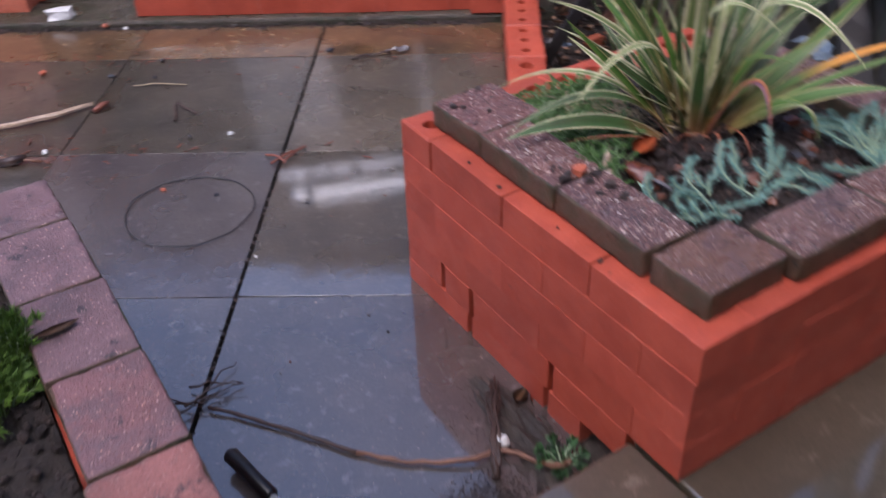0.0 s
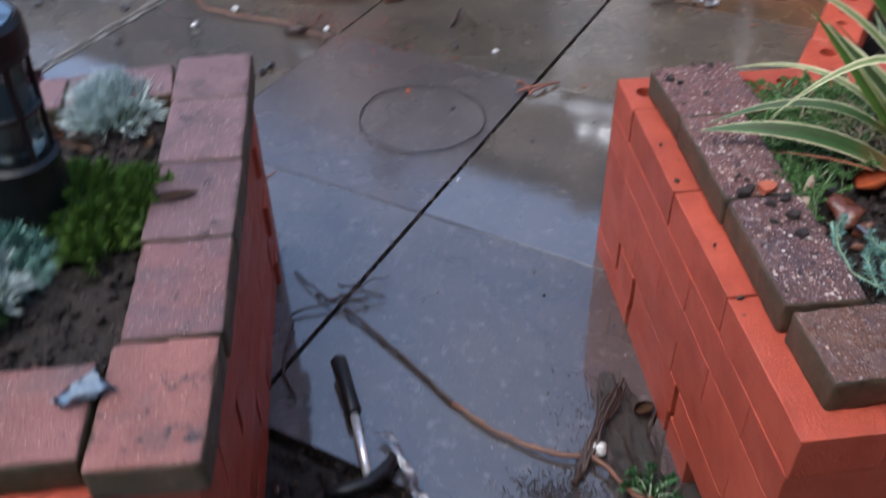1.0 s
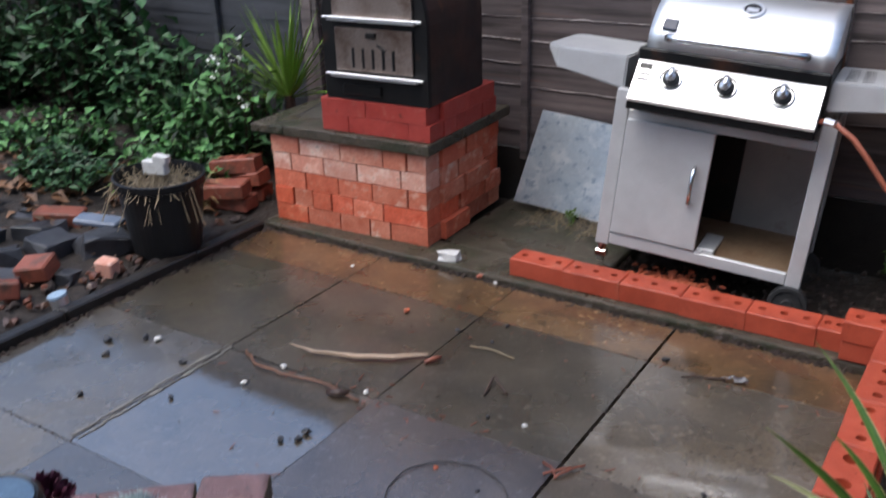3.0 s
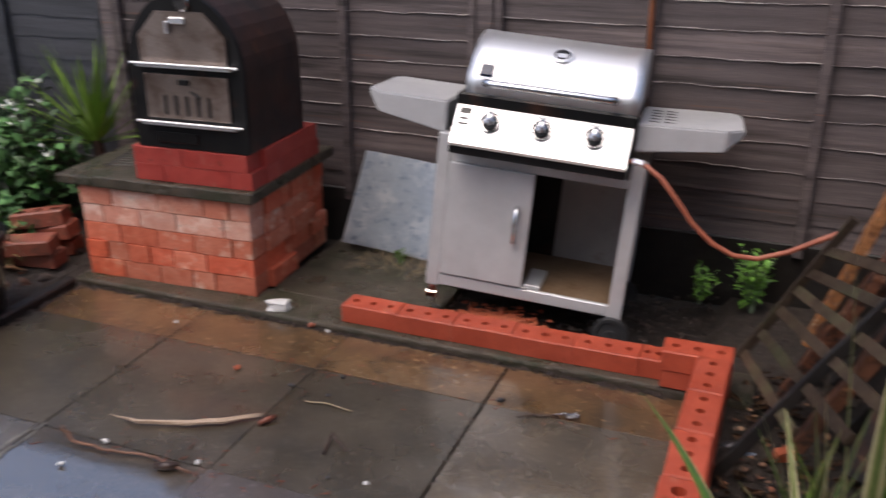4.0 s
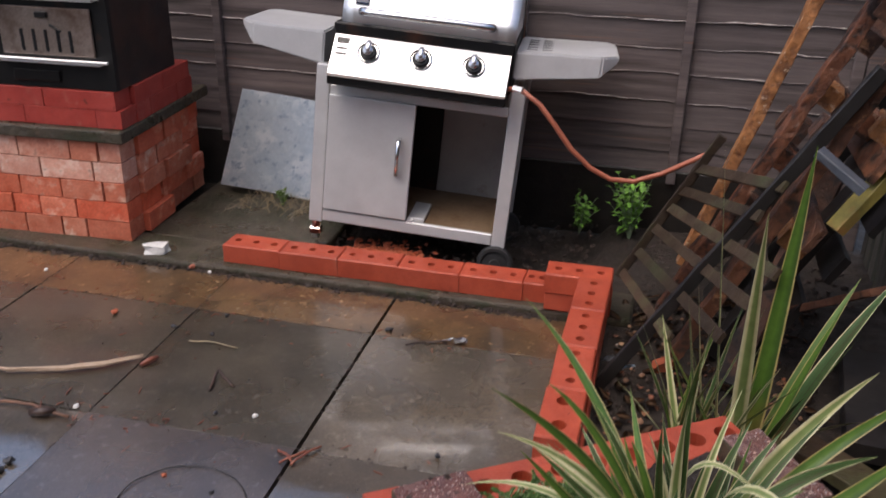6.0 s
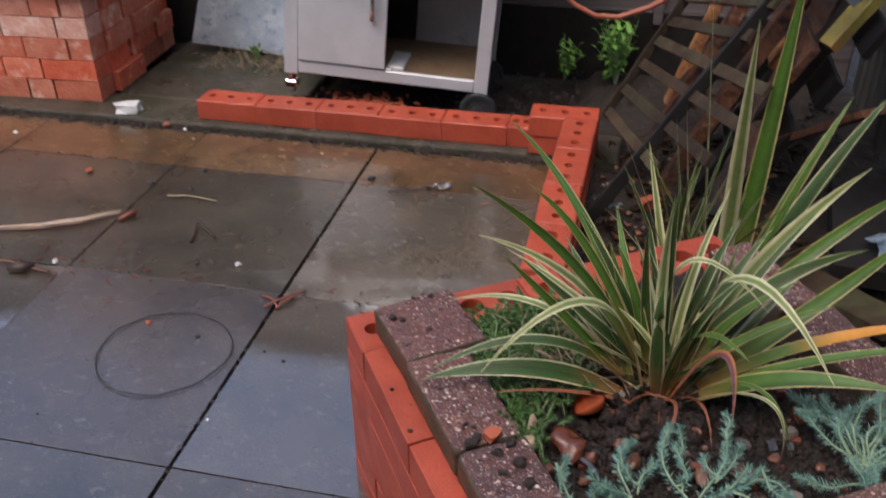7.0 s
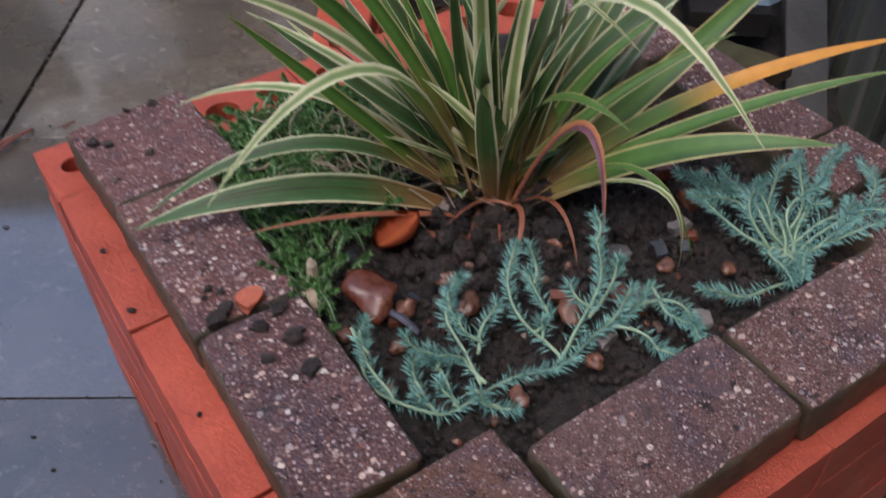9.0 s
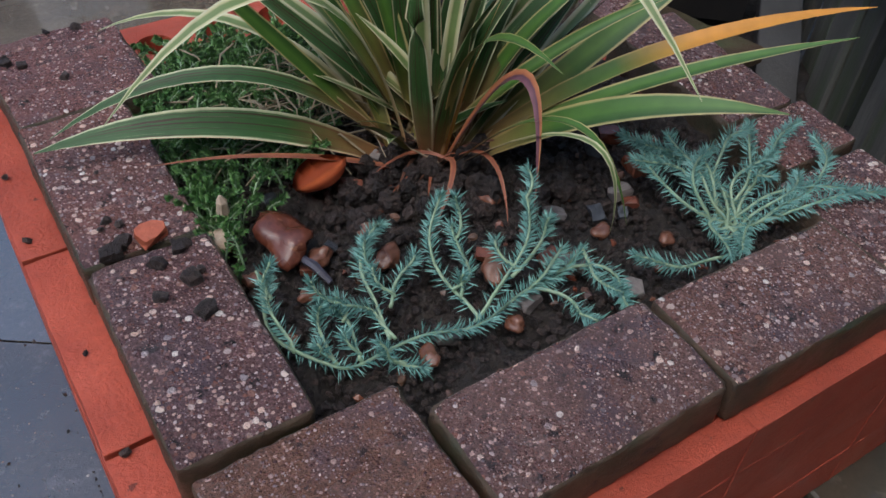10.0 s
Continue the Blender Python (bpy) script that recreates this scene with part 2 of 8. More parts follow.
M["rust"] = mat("rusty black metal", (0.010, 0.008, 0.008), (0.05, 0.017, 0.010), 7, (0.4, 0.7), 0.4, 120,
                stain=((0.13, 0.05, 0.022), 11, 0.62, 0.74))
M["oven_door"] = mat("smoke stained steel", (0.33, 0.255, 0.215), (0.42, 0.34, 0.295), 7, (0.32, 0.5), 0.1, 120, metal=0.8,
                     stain=((0.15, 0.095, 0.07), 6, 0.50, 0.70))
M["galv"] = mat("galvanised sheet", (0.66, 0.74, 0.80), (0.82, 0.88, 0.92), 16, (0.28, 0.42), 0.12, 60, grit=0.15, metal=0.5, spec=0.8,
                stain=((0.92, 0.95, 0.97), 9, 0.50, 0.62), stain2=((0.38, 0.48, 0.58), 24, 0.55, 0.68))
M["rubber"] = mat("black plastic", (0.007, 0.007, 0.008), (0.013, 0.013, 0.014), 12, (0.3, 0.5), 0.2, 100, spec=0.35)

# ---- mesh helpers ----


def thing(name, label="", category="", group="", kind="", m=None):
    ob = new(name)
    ob.empty_display_size = 0.05
    if m is not None:
        ob.matrix_world = m
    return tagged(ob, label, category, group, kind)


def mesh_of(bm, material, smooth=False):
    me = bpy.data.meshes.new("mesh")
    bm.normal_update()
    bm.to_mesh(me)
    bm.free()
    for mm in material if isinstance(material, (list, tuple)) else (material,):
        me.materials.append(mm)
    if smooth:
        me.polygons.foreach_set("use_smooth", [True] * len(me.polygons))
    return me


def part(name, bm, material, parent=None, label="", m=None, smooth=False, kind=""):
    ob = new(name, mesh_of(bm, material, smooth) if not isinstance(bm, bpy.types.Mesh) else bm)
    if parent is not None:
        ob.parent = parent
    if m is not None:
        ob.matrix_local = m
    return tagged(ob, label, kind=kind)


def B():
    return bmesh.new()


def box(bm, x0, x1, y0, y1, z0, z1, bevel=0.0, m=None, seg=1):
    r = bmesh.ops.create_cube(bm, size=1.0)["verts"]
    t = Matrix.LocRotScale(((x0 + x1) / 2, (y0 + y1) / 2, (z0 + z1) / 2), None, (x1 - x0, y1 - y0, z1 - z0))
    bmesh.ops.transform(bm, matrix=t, verts=r)
    if bevel:
        es = list({e for v in r for e in v.link_edges})
        r2 = bmesh.ops.bevel(bm, geom=es, offset=bevel, segments=seg, affect="EDGES", profile=0.5)
        r = list({v for f in r2["faces"] for v in f.verts} | {v for v in r if v.is_valid})
    if m is not None:
        bmesh.ops.transform(bm, matrix=m, verts=r)
    return r


def tube(bm, pts, radii, n=8, cap=True):
    pts = [Vector(p) for p in pts]
    if isinstance(radii, (int, float)):
        radii = [radii] * len(pts)
    rings, ref = [], None
    for k, p in enumerate(pts):
        d = (pts[min(k + 1, len(pts) - 1)] - pts[max(k - 1, 0)]).normalized()
        if ref is None:
            ref = d.orthogonal().normalized()
        ref = (ref - d * ref.dot(d)).normalized()
        side = d.cross(ref)
        rings.append([bm.verts.new(p + radii[k] * (math.cos(2 * math.pi * j / n) * ref + math.sin(2 * math.pi * j / n) * side)) for j in range(n)])
    for a, b in zip(rings, rings[1:]):
        for j in range(n):
            bm.faces.new((a[j], a[(j + 1) % n], b[(j + 1) % n], b[j]))
    if cap:
        bm.faces.new(rings[0][::-1])
        bm.faces.new(rings[-1])
    return rings


def prism(bm, outline, y0, y1, m=None):
    """An outline in x, z pushed along y."""
    a = [bm.verts.new((x, y0, z)) for x, z in outline]
    b = [bm.verts.new((x, y1, z)) for x, z in outline]
    k = len(outline)
    fs = [bm.faces.new(a), bm.faces.new(b[::-1])]
    fs += [bm.faces.new((a[j], b[j], b[(j + 1) % k], a[(j + 1) % k])) for j in range(k)]
    bmesh.ops.recalc_face_normals(bm, faces=fs)
    if m is not None:
        bmesh.ops.transform(bm, matrix=m, verts=a + b)
    return a + b


def lathe(bm, profile, n=24, m=None):
    rings = []
    for r, z in profile:
        rings.append([bm.verts.new((r * math.cos(2 * math.pi * j / n), r * math.sin(2 * math.pi * j / n), z)) for j in range(n)])
    for a, b in zip(rings, rings[1:]):
        for j in range(n):
            bm.faces.new((a[j], a[(j + 1) % n], b[(j + 1) % n], b[j]))
    if profile[0][0] > 1e-4:
        bm.faces.new(rings[0][::-1])
    if profile[-1][0] > 1e-4:
        bm.faces.new(rings[-1])
    vs = [v for r in rings for v in r]
    if m is not None:
        bmesh.ops.transform(bm, matrix=m, verts=vs)
    return vs


ball = bmesh.new()
bmesh.ops.create_icosphere(ball, subdivisions=1, radius=1.0)
BALL_V = [v.co.copy() for v in ball.verts]
BALL_F = [[v.index for v in f.verts] for f in ball.faces]
ball.free()


def stone(bm, centre, size, seed=0, flat=0.7):
    rng = random.Random(seed)
    turn = Euler((rng.uniform(-0.4, 0.4), rng.uniform(-0.4, 0.4), rng.uniform(0, 6.3))).to_matrix()
    at = Vector(centre)
    r = []
    for c in BALL_V:
        k = rng.uniform(0.55, 1.15) * size
        r.append(bm.verts.new(turn @ Vector((c.x * k, c.y * k * rng.uniform(0.75, 0.95), c.z * k * flat)) + at))
    for f in BALL_F:
        bm.faces.new([r[q] for q in f])
    return r


_bricks = {}


def brick_mesh(L, W, H, material, holes=0, hole_r=0.016, bevel=0.004):
    """A brick centred on its foot, long side on x; with holes through the top where asked."""
    key = (round(L, 3), round(W, 3), round(H, 3), material.name, holes, hole_r, bevel)
    if key in _bricks:
        return _bricks[key]
    bm = B()
    if not holes:
        box(bm, -L / 2, L / 2, -W / 2, W / 2, 0, H, bevel)
    else:
        b = bevel
        lx, wy = L / 2 - b, W / 2 - b
        cell = 2 * lx / holes
        for k in range(holes):
            xc = -lx + cell * (k + 0.5)
            ring, rim, low = [], [], []
            for j in range(16):
                a = 2 * math.pi * j / 16
                c, s = math.cos(a), math.sin(a)
                q = min(cell / 2 / max(abs(c), 1e-6), wy / max(abs(s), 1e-6))
                ring.append(bm.verts.new((xc + q * c, q * s, H)))
                rim.append(bm.verts.new((xc + hole_r * c, hole_r * s, H)))
                low.append(bm.verts.new((xc + hole_r * c, hole_r * s, H * 0.25)))
            for j in range(16):
                i = (j + 1) % 16
                bm.faces.new((ring[j], ring[i], rim[i], rim[j]))
                bm.faces.new((rim[j], rim[i], low[i], low[j]))
            bm.faces.new(low)
            for sx in (-1, 1):
                for sy in (-1, 1):
                    corner = bm.verts.new((xc + sx * cell / 2, sy * wy, H))
                    near = sorted((v for v in ring if v.co.x * sx >= xc * sx and v.co.y * sy > 0), key=lambda v: (v.co - corner.co).length)[:2]
                    if len(near) == 2:
                        f = bm.faces.new((corner, near[0], near[1]))
                        f.normal_update()
                        if f.normal.z < 0:
                            f.normal_flip()
        top = [(-lx, -wy), (lx, -wy), (lx, wy), (-lx, wy)]
        out = [(-L / 2, -W / 2), (L / 2, -W / 2), (L / 2, W / 2), (-L / 2, W / 2)]
        v0 = [bm.verts.new((x, y, H)) for x, y in top]
        v1 = [bm.verts.new((x, y, H - b)) for x, y in out]
        v2 = [bm.verts.new((x, y, 0)) for x, y in out]
        for j in range(4):
            i = (j + 1) % 4
            bm.faces.new((v1[j], v1[i], v0[i], v0[j]))
            bm.faces.new((v2[j], v2[i], v1[i], v1[j]))
        bm.faces.new(v2[::-1])
    _bricks[key] = mesh_of(bm, material)
    return _bricks[key]




def worn_block(L, W, H, material, seed=0, r=0.006, rough=0.0011, step=0.011, chip=0.004, side=None):
    """A cast block centred on its foot with rounded, nibbled edges."""
    bm = B()
    half = Vector((L / 2, W / 2, H / 2))
    core = half - Vector((r, r, r))

    def ticks(h):
        n = max(2, round(2 * h / step))
        return sorted({-h, -h + r * 0.5, -h + r, -h + r * 2.5, h - r * 2.5, h - r, h - r * 0.5, h} | {-h + 2 * h * k / n for k in range(1, n) if h - abs(-h + 2 * h * k / n) > r * 3})

    tk = [ticks(h) for h in half]
    for ax in range(3):
        u, v = (ax + 1) % 3, (ax + 2) % 3
        for sg in (-1, 1):
            g = []
            for a in tk[u]:
                row = []
                for b in tk[v]:
                    p = Vector((0, 0, 0))
                    p[ax], p[u], p[v] = sg * half[ax], a, b
                    c = Vector([max(-core[k], min(core[k], p[k])) for k in range(3)])
                    d = (p - c).normalized()
                    edge = sum(abs(p[k]) > core[k] for k in range(3)) - 1
                    q = p * 26 + Vector((seed * 7.3, 0, 0))
                    w = rough * noise.noise(q * 3) + rough * noise.noise(q * 9) - edge * chip * max(0.0, noise.noise(q * 2.2) - 0.05)
                    s = c + d * (r + w)
                    row.append(bm.verts.new((s.x, s.y, s.z + H / 2)))
                g.append(row)
            for i in range(len(g) - 1):
                for j in range(len(g[0]) - 1):
                    f = (g[i][j], g[i + 1][j], g[i + 1][j + 1], g[i][j + 1])
                    q = bm.faces.new(f if sg > 0 else f[::-1])
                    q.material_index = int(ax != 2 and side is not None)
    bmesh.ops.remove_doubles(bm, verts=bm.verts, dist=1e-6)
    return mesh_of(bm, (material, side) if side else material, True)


def plain_brick(L, W, H, material, worn=True):
    """One of three worn bricks of this size, shared between alike bricks."""
    key = (round(L, 3), round(W, 3), round(H, 3), material.name, rb.randrange(3), worn)
    if key not in _bricks:
        _bricks[key] = worn_block(L, W, H, material, key[4] + L * 40, *((0.0011, 0.0008, 0.02, 0.0016) if worn else (0.0006, 0.0005, 0.02, 0.0004)))
    return _bricks[key]


rb = random.Random(5)


def course(parent, axis, start, end, fixed, z, material, L=0.215, W=0.1025, H=0.065, first=None, holes=0, hole_r=0.016, gap=0.0015, jit=0.002, name="brick", bevel=0.004, painted=False, joints=(), open_at=()):
    """One course along axis (0: x, 1: y) between start and end, its middle line at fixed; a cut brick fills the end."""
    p, step = start, first or L
    ends = [q for q in joints if start + 0.03 < q < end - 0.03] + [end] if joints else []
    while end - p > 0.03:
        l = ends.pop(0) - p if ends else min(step, end - p)
        step = L
        g = gap
        if any(abs(p + l - q) < 0.004 for q in open_at):
            g = 0.015
        c = p + (l - g) / 2
        j1, j2, ja = rb.uniform(-jit, jit), rb.uniform(-jit, jit) * 0.5, rb.uniform(-0.6, 0.6) * (0.3 if painted else 1.0)
        loc = (c, fixed + j1) if axis == 0 else (fixed + j1, c)
        h = holes if l > 0.15 else max(1, holes - 1) if holes else 0
        part(name, brick_mesh(l - g, W, H - 0.001, material, h, hole_r, bevel) if h else plain_brick(l - g, W, H if painted else H - 0.001, material, not painted), None, parent, m=pose(loc[0], loc[1], z, 0, 0, ja + (90 if axis else 0)))
        p += l


PLAN = 33.9
PM = pose(0, 0, 0, 0, 0, PLAN)


def pl(x, y, z=0.0):
    return PM @ Vector((x, y, z))

# ---- ground and paving ----


def ground_height(x, y):
    q = PM.inverted() @ Vector((x, y, 0))
    h = 0.02 * noise.noise(Vector((x * 3, y * 3, 0))) + 0.012 * noise.noise(Vector((x * 11, y * 11, 3)))
    if -1.86 < x < 0.62 and -0.62 < y < 1.47 and q.y > -0.86:
        return -0.07
    if q.y < -0.80 and abs(q.x) < 1.6 and q.y > -2.7:
        return 0.05 if q.y < -0.86 else 0.0
    if -0.3 < q.x < 0.35 and q.y < -0.2:
        return -0.012 + 0.3 * h
    if x <= -1.86:
        return 0.03 + 1.6 * h + 0.10 * min(1.0, max(0.0, (-2.3 - x) / 1.5)) + 0.05 * min(1, max(0, (-2.0 - x)))
    if y > 1.45 and x < 0.62:
        return -0.02 + 0.5 * h - (0.035 if x > 0.05 and y > 1.66 else 0.0)
    return 0.0 + h


def make_ground():
    def axis(lo, hi, step):
        near = list(np.arange(lo, hi + 1e-6, step))
        return [-70, -35, -18, -10, -7] + near + [hi + 2, hi + 6, hi + 15, hi + 35, hi + 70]

    xs, ys = axis(-5.2, 3.0, 0.045), axis(-2.6, 2.9, 0.045)
    xs[:5], ys[:5] = [-75, -40, -20, -11, -7], [-75, -40, -20, -9, -4]
    verts = [(x, y, ground_height(x, y) if -5.3 < x < 3.1 and -2.7 < y < 3.0 else 0.0) for y in ys for x in xs]
    w = len(xs)
    faces = [(j * w + i, j * w + i + 1, (j + 1) * w + i + 1, (j + 1) * w + i) for j in range(len(ys) - 1) for i in range(w - 1)]
    me = bpy.data.meshes.new("ground")
    me.from_pydata(verts, [], faces)
    me.materials.append(M["soil"])
    me.polygons.foreach_set("use_smooth", [True] * len(me.polygons))
    tagged(new("ground", me), "dark damp garden soil with crumbs and stones", "ground", kind="structure")


make_ground()

patio = thing("patio", "wet grey concrete slabs with dark open joints", "patio", kind="structure")
rs = random.Random(11)
for i in range(-3, 2):
    for j in range(-1, 3):
        if i == 1 and j > 0:
            continue
        x0, y0 = 0.6 * i, 0.6 * j
        y1 = y0 + 0.6 if j < 2 else 1.447
        gl_, gr = (0.005 if i == 0 else 0.002), (0.005 if i == -1 else 0.002)
        x0b, x1b, y0b = (x0 + gl_ if i > -3 else -1.815), x0 + 0.6 - gr, y0 + 0.0018
        bm = B()
        box(bm, x0b - (x0 + 0.3), x1b - (x0 + 0.3), y0b - (y0 + 0.3), y1 - 0.0018 - (y0 + 0.3), -0.045, 0.0, 0.0003)
        part("slab", bm, M["slab_brown" if j == 2 else {(-1, 1): "slab_olive", (0, 1): "slab_tan", (-1, 0): "slab_mauve", (-2, 1): "slab_olive", (-3, 1): "slab_olive", (0, 0): "slab_pool", (-2, 0): "slab_gloss", (-3, 0): "slab_sand", (-3, -1): "slab_sand"}.get((i, j), "slab")], patio,
             m=pose(x0 + 0.3, y0 + 0.3, rs.uniform(-0.0015, 0.0005), rs.uniform(-0.15, 0.15), rs.uniform(-0.15, 0.15), rs.uniform(-0.15, 0.15)))

M["slab_pave"] = mat("olive wet concrete", (0.058, 0.046, 0.029), (0.092, 0.073, 0.048), 6, (0.3, 0.5), 0.2, 150, rnd=0.08, coat=1.0, spec=0.4, film=(0.010, 0.03, 1.7),
                     stain=((0.045, 0.038, 0.024), 4, 0.48, 0.66), stain2=((0.15, 0.125, 0.09), 18, 0.62, 0.74))
pavement = thing("pavement", "raised damp concrete paving beside the planters", "pavement", kind="structure", m=PM)
for x0, x1 in ((-1.53, -0.91), (-0.905, -0.29), (-0.282, 0.335), (0.342, 0.95), (0.957, 1.56)):
    for y0, y1 in ((-1.43, -0.822), (-2.04, -1.436), (-2.65, -2.046)):
        bm = B()
        box(bm, -(x1 - x0) / 2, (x1 - x0) / 2, -(y1 - y0) / 2, (y1 - y0) / 2, -0.05, 0, 0.006, seg=2)
        cut = pavement.matrix_world @ Matrix.Translation(((x0 + x1) / 2, (y0 + y1) / 2, 0))
        side_ = cut.inverted() @ Vector((1.53, 0, 0))
        if (cut @ Vector((-(x1 - x0) / 2, (y1 - y0) / 2, 0))).x > 1.45:
            bm.free()
            continue
        gone = bmesh.ops.bisect_plane(bm, geom=bm.verts[:] + bm.edges[:] + bm.faces[:], plane_co=side_, plane_no=cut.to_3x3().inverted() @ Vector((1, 0, 0)), clear_outer=True)["geom_cut"]
        rim = [e for e in gone if isinstance(e, bmesh.types.BMEdge)]
        if rim:
            bmesh.ops.edgeloop_fill(bm, edges=rim)
        part("slab", bm, M["slab_pave"], pavement, m=pose((x0 + x1) / 2, (y0 + y1) / 2, 0.114, rs.uniform(-0.2, 0.2), rs.uniform(-0.2, 0.2), 0))

bm = B()
for side in (-0.013, 0.012):
    for k in range(14):
        y = 0.02 + 0.042 * k
        box(bm, -1.2 + side - 0.004 + 0.004 * math.sin(k * 1.7 + side * 90), -1.2 + side + 0.004 + 0.003 * math.sin(k * 2.3), y, y + 0.043, -0.004, 0.0022 + 0.0008 * math.sin(k * 3.1), 0)
M["mortar"] = mat("pale smeared mortar", (0.15, 0.135, 0.115), (0.24, 0.22, 0.19), 22, (0.3, 0.5), 0.6, 120, grit=0.5)
tagged(part("mortar_strip", bm, M["mortar"]), "pale mortar smeared along a slab joint", "mortar", kind="structure")

# concrete strip behind the slabs, and the edging beside the garden
bm = B()
box(bm, -1.95, 0.78, 1.462, 1.66, -0.06, 0.022, 0.01, seg=2)
tagged(part("ledge", bm, M["concrete"]), "rough damp concrete strip under the loose bricks", "concrete strip", kind="structure")
bm = B()
box(bm, -1.06, -0.36, 1.665, 2.28, -0.06, 0.016, 0.006)
tagged(part("back_slab", bm, M["concrete"]), "wet dark concrete base beside the brick pier", "concrete base", kind="structure")
edging = thing("edging", "dark wet concrete garden edging", "edging", kind="structure")
y = -0.75
while y < 1.40:
    bm = B()
    l = min(0.6, 1.44 - y)
    box(bm, -0.025, 0.025, 0, l - 0.006, -0.06, 0, 0.006)
    part("edging_stone", bm, M["kerb"], edging, m=pose(-1.845, y, 0.04 + rs.uniform(-0.006, 0.006), 0, rs.uniform(-3, 3), rs.uniform(-0.5, 0.5)))
    y += 0.6

# ---- fences ----


def fence_panel(x0, x1, y, m=None, gravel=True, top=1.80):
    f = thing("garden_fence", "dark brown overlapped timber fence panel with pale waney edges", "fence panel", "garden fence panels", m=m or Matrix())
    w = x1 - x0
    rng = random.Random(int(x0 * 100) + 7)
    stained = M["fence"] if x0 > -2.5 else M["fence_dark"]
    z = 0.22
    k = 0
    while z < top:
        h = 0.118
        bm = B()
        n = 100
        lower = [noise.noise(Vector((x0 + w * i / n, z * 5, 1))) * 0.010 + noise.noise(Vector(((x0 + w * i / n) * 6, z * 9, 5))) * 0.007 + noise.noise(Vector(((x0 + w * i / n) * 25, z * 9, 5))) * 0.003 for i in range(n + 1)]
        rows = []
        for i in range(n + 1):
            x, d = x0 + w * i / n, lower[i]
            rows.append([bm.verts.new((x, y + a, b)) for a, b in ((-0.022, z + d), (-0.017, z + h), (-0.010, z + h), (-0.015, z + d * 1.1))])
        for a, b in zip(rows, rows[1:]):
            for j, mi in ((0, 0), (1, 0), (2, 0), (3, 1)):
                q = bm.faces.new((a[j], b[j], b[(j + 1) % 4], a[(j + 1) % 4]))
                q.material_index = mi
            # raw waney strip along the lower front edge
        bm.faces.new(rows[0][::-1])
        bm.faces.new(rows[-1])
        bmesh.ops.recalc_face_normals(bm, faces=bm.faces)
        part("board", bm, (stained, M["raw_edge"] if x0 > -2.5 and z > 0.5 else stained), f)
        bm = B()
        tube(bm, [(x0 + w * i / n, y - 0.0228 + noise.noise(Vector((i * 0.9, z * 7, 9))) * 0.0015, z + lower[i] + 0.002 + 0.003 * noise.noise(Vector((i * 0.7, z * 11, 6)))) for i in range(n + 1)],
             [0.0008 + 0.0038 * max(0, 0.7 * noise.noise(Vector((i * 0.10 + x0 * 7, z * 13, 2))) + 0.22 + 0.6 * noise.noise(Vector((i * 0.9, z * 13, 4)))) for i in range(n + 1)], 5)
        if x0 > -2.5 and z > 0.5:
            part("waney_edge", bm, M["raw_edge"], f, "pale raw bark edge")
        else:
            bm.free()
        z += 0.1
        k += 1
    for xb, wb in [(x0 + 0.02, 0.04), (x1 - 0.02, 0.04)] + [(x0 + w * q, 0.035) for q in (1 / 3, 2 / 3)]:
        bm = B()
        box(bm, xb - wb / 2, xb + wb / 2, y - 0.055, y - 0.028, 0.2, top + 0.02, 0.003)
        part("batten", bm, stained, f)
    bm = B()
    box(bm, x0, x1, y - 0.06, y + 0.02, top + 0.02, top + 0.05, 0.004)
    part("capping", bm, M["fence"], f)
    if gravel:
        bm = B()
        box(bm, x0, x1, y - 0.035, y + 0.0, -0.05, 0.245, 0.004)
        part("gravel_board", bm, M["kerb"], f, "black damp board along the ground")
    return f


FY = 2.33
for x0, x1 in ((-5.99, -4.19), (-4.13, -2.27), (-2.21, -0.42), (-0.36, 1.47)):
    fence_panel(x0, x1, FY, top=(1.635 if x0 > -1 else 1.615) if x0 > -2.5 else 1.60)
for x in (-4.16, -2.24, -0.39, 1.52):
    bm = B()
    box(bm, x - 0.045, x + 0.045, FY - 0.055, FY + 0.04, -0.06, 1.735 if x > -2.5 else 1.66, 0.005)
    tagged(part("fence_post", bm, M["fence"]), "dark brown square timber fence post", "fence post", "fence posts")

M["grey_pale"] = mat("weathered grey paling", (0.055, 0.051, 0.044), (0.125, 0.113, 0.096), 8, (0.6, 0.85), 0.6, 70, rnd=0.35,
                     stretch=(3, 3, 0.3), stain=((0.05, 0.065, 0.03), 5, 0.5, 0.7))
paling = thing("paling_fence", "weathered grey vertical paling fence", "fence")
y = 2.25
rf = random.Random(3)
while y > -2.1:
    bm = B()
    w = 0.062
    box(bm, -0.009, 0.009, -w / 2, w / 2, -0.1, 1.5 + rf.uniform(-0.03, 0.03), 0.003)
    part("pale", bm, M["grey_pale"], paling, m=pose(1.60 + rf.uniform(-0.006, 0.006), y, 0, rf.uniform(-1, 1), rf.uniform(-1, 1), 0))
    y -= 0.088
for z in (0.35, 1.2):
    bm = B()
    box(bm, 1.54, 1.585, -2.12, 2.28, z - 0.04, z + 0.04, 0.004)
    part("rail", bm, M["grey_pale"], paling)

# ---- raised planters ----
TOP = 0.377
C = [TOP - 0.065 * k for k in range(1, 7)]

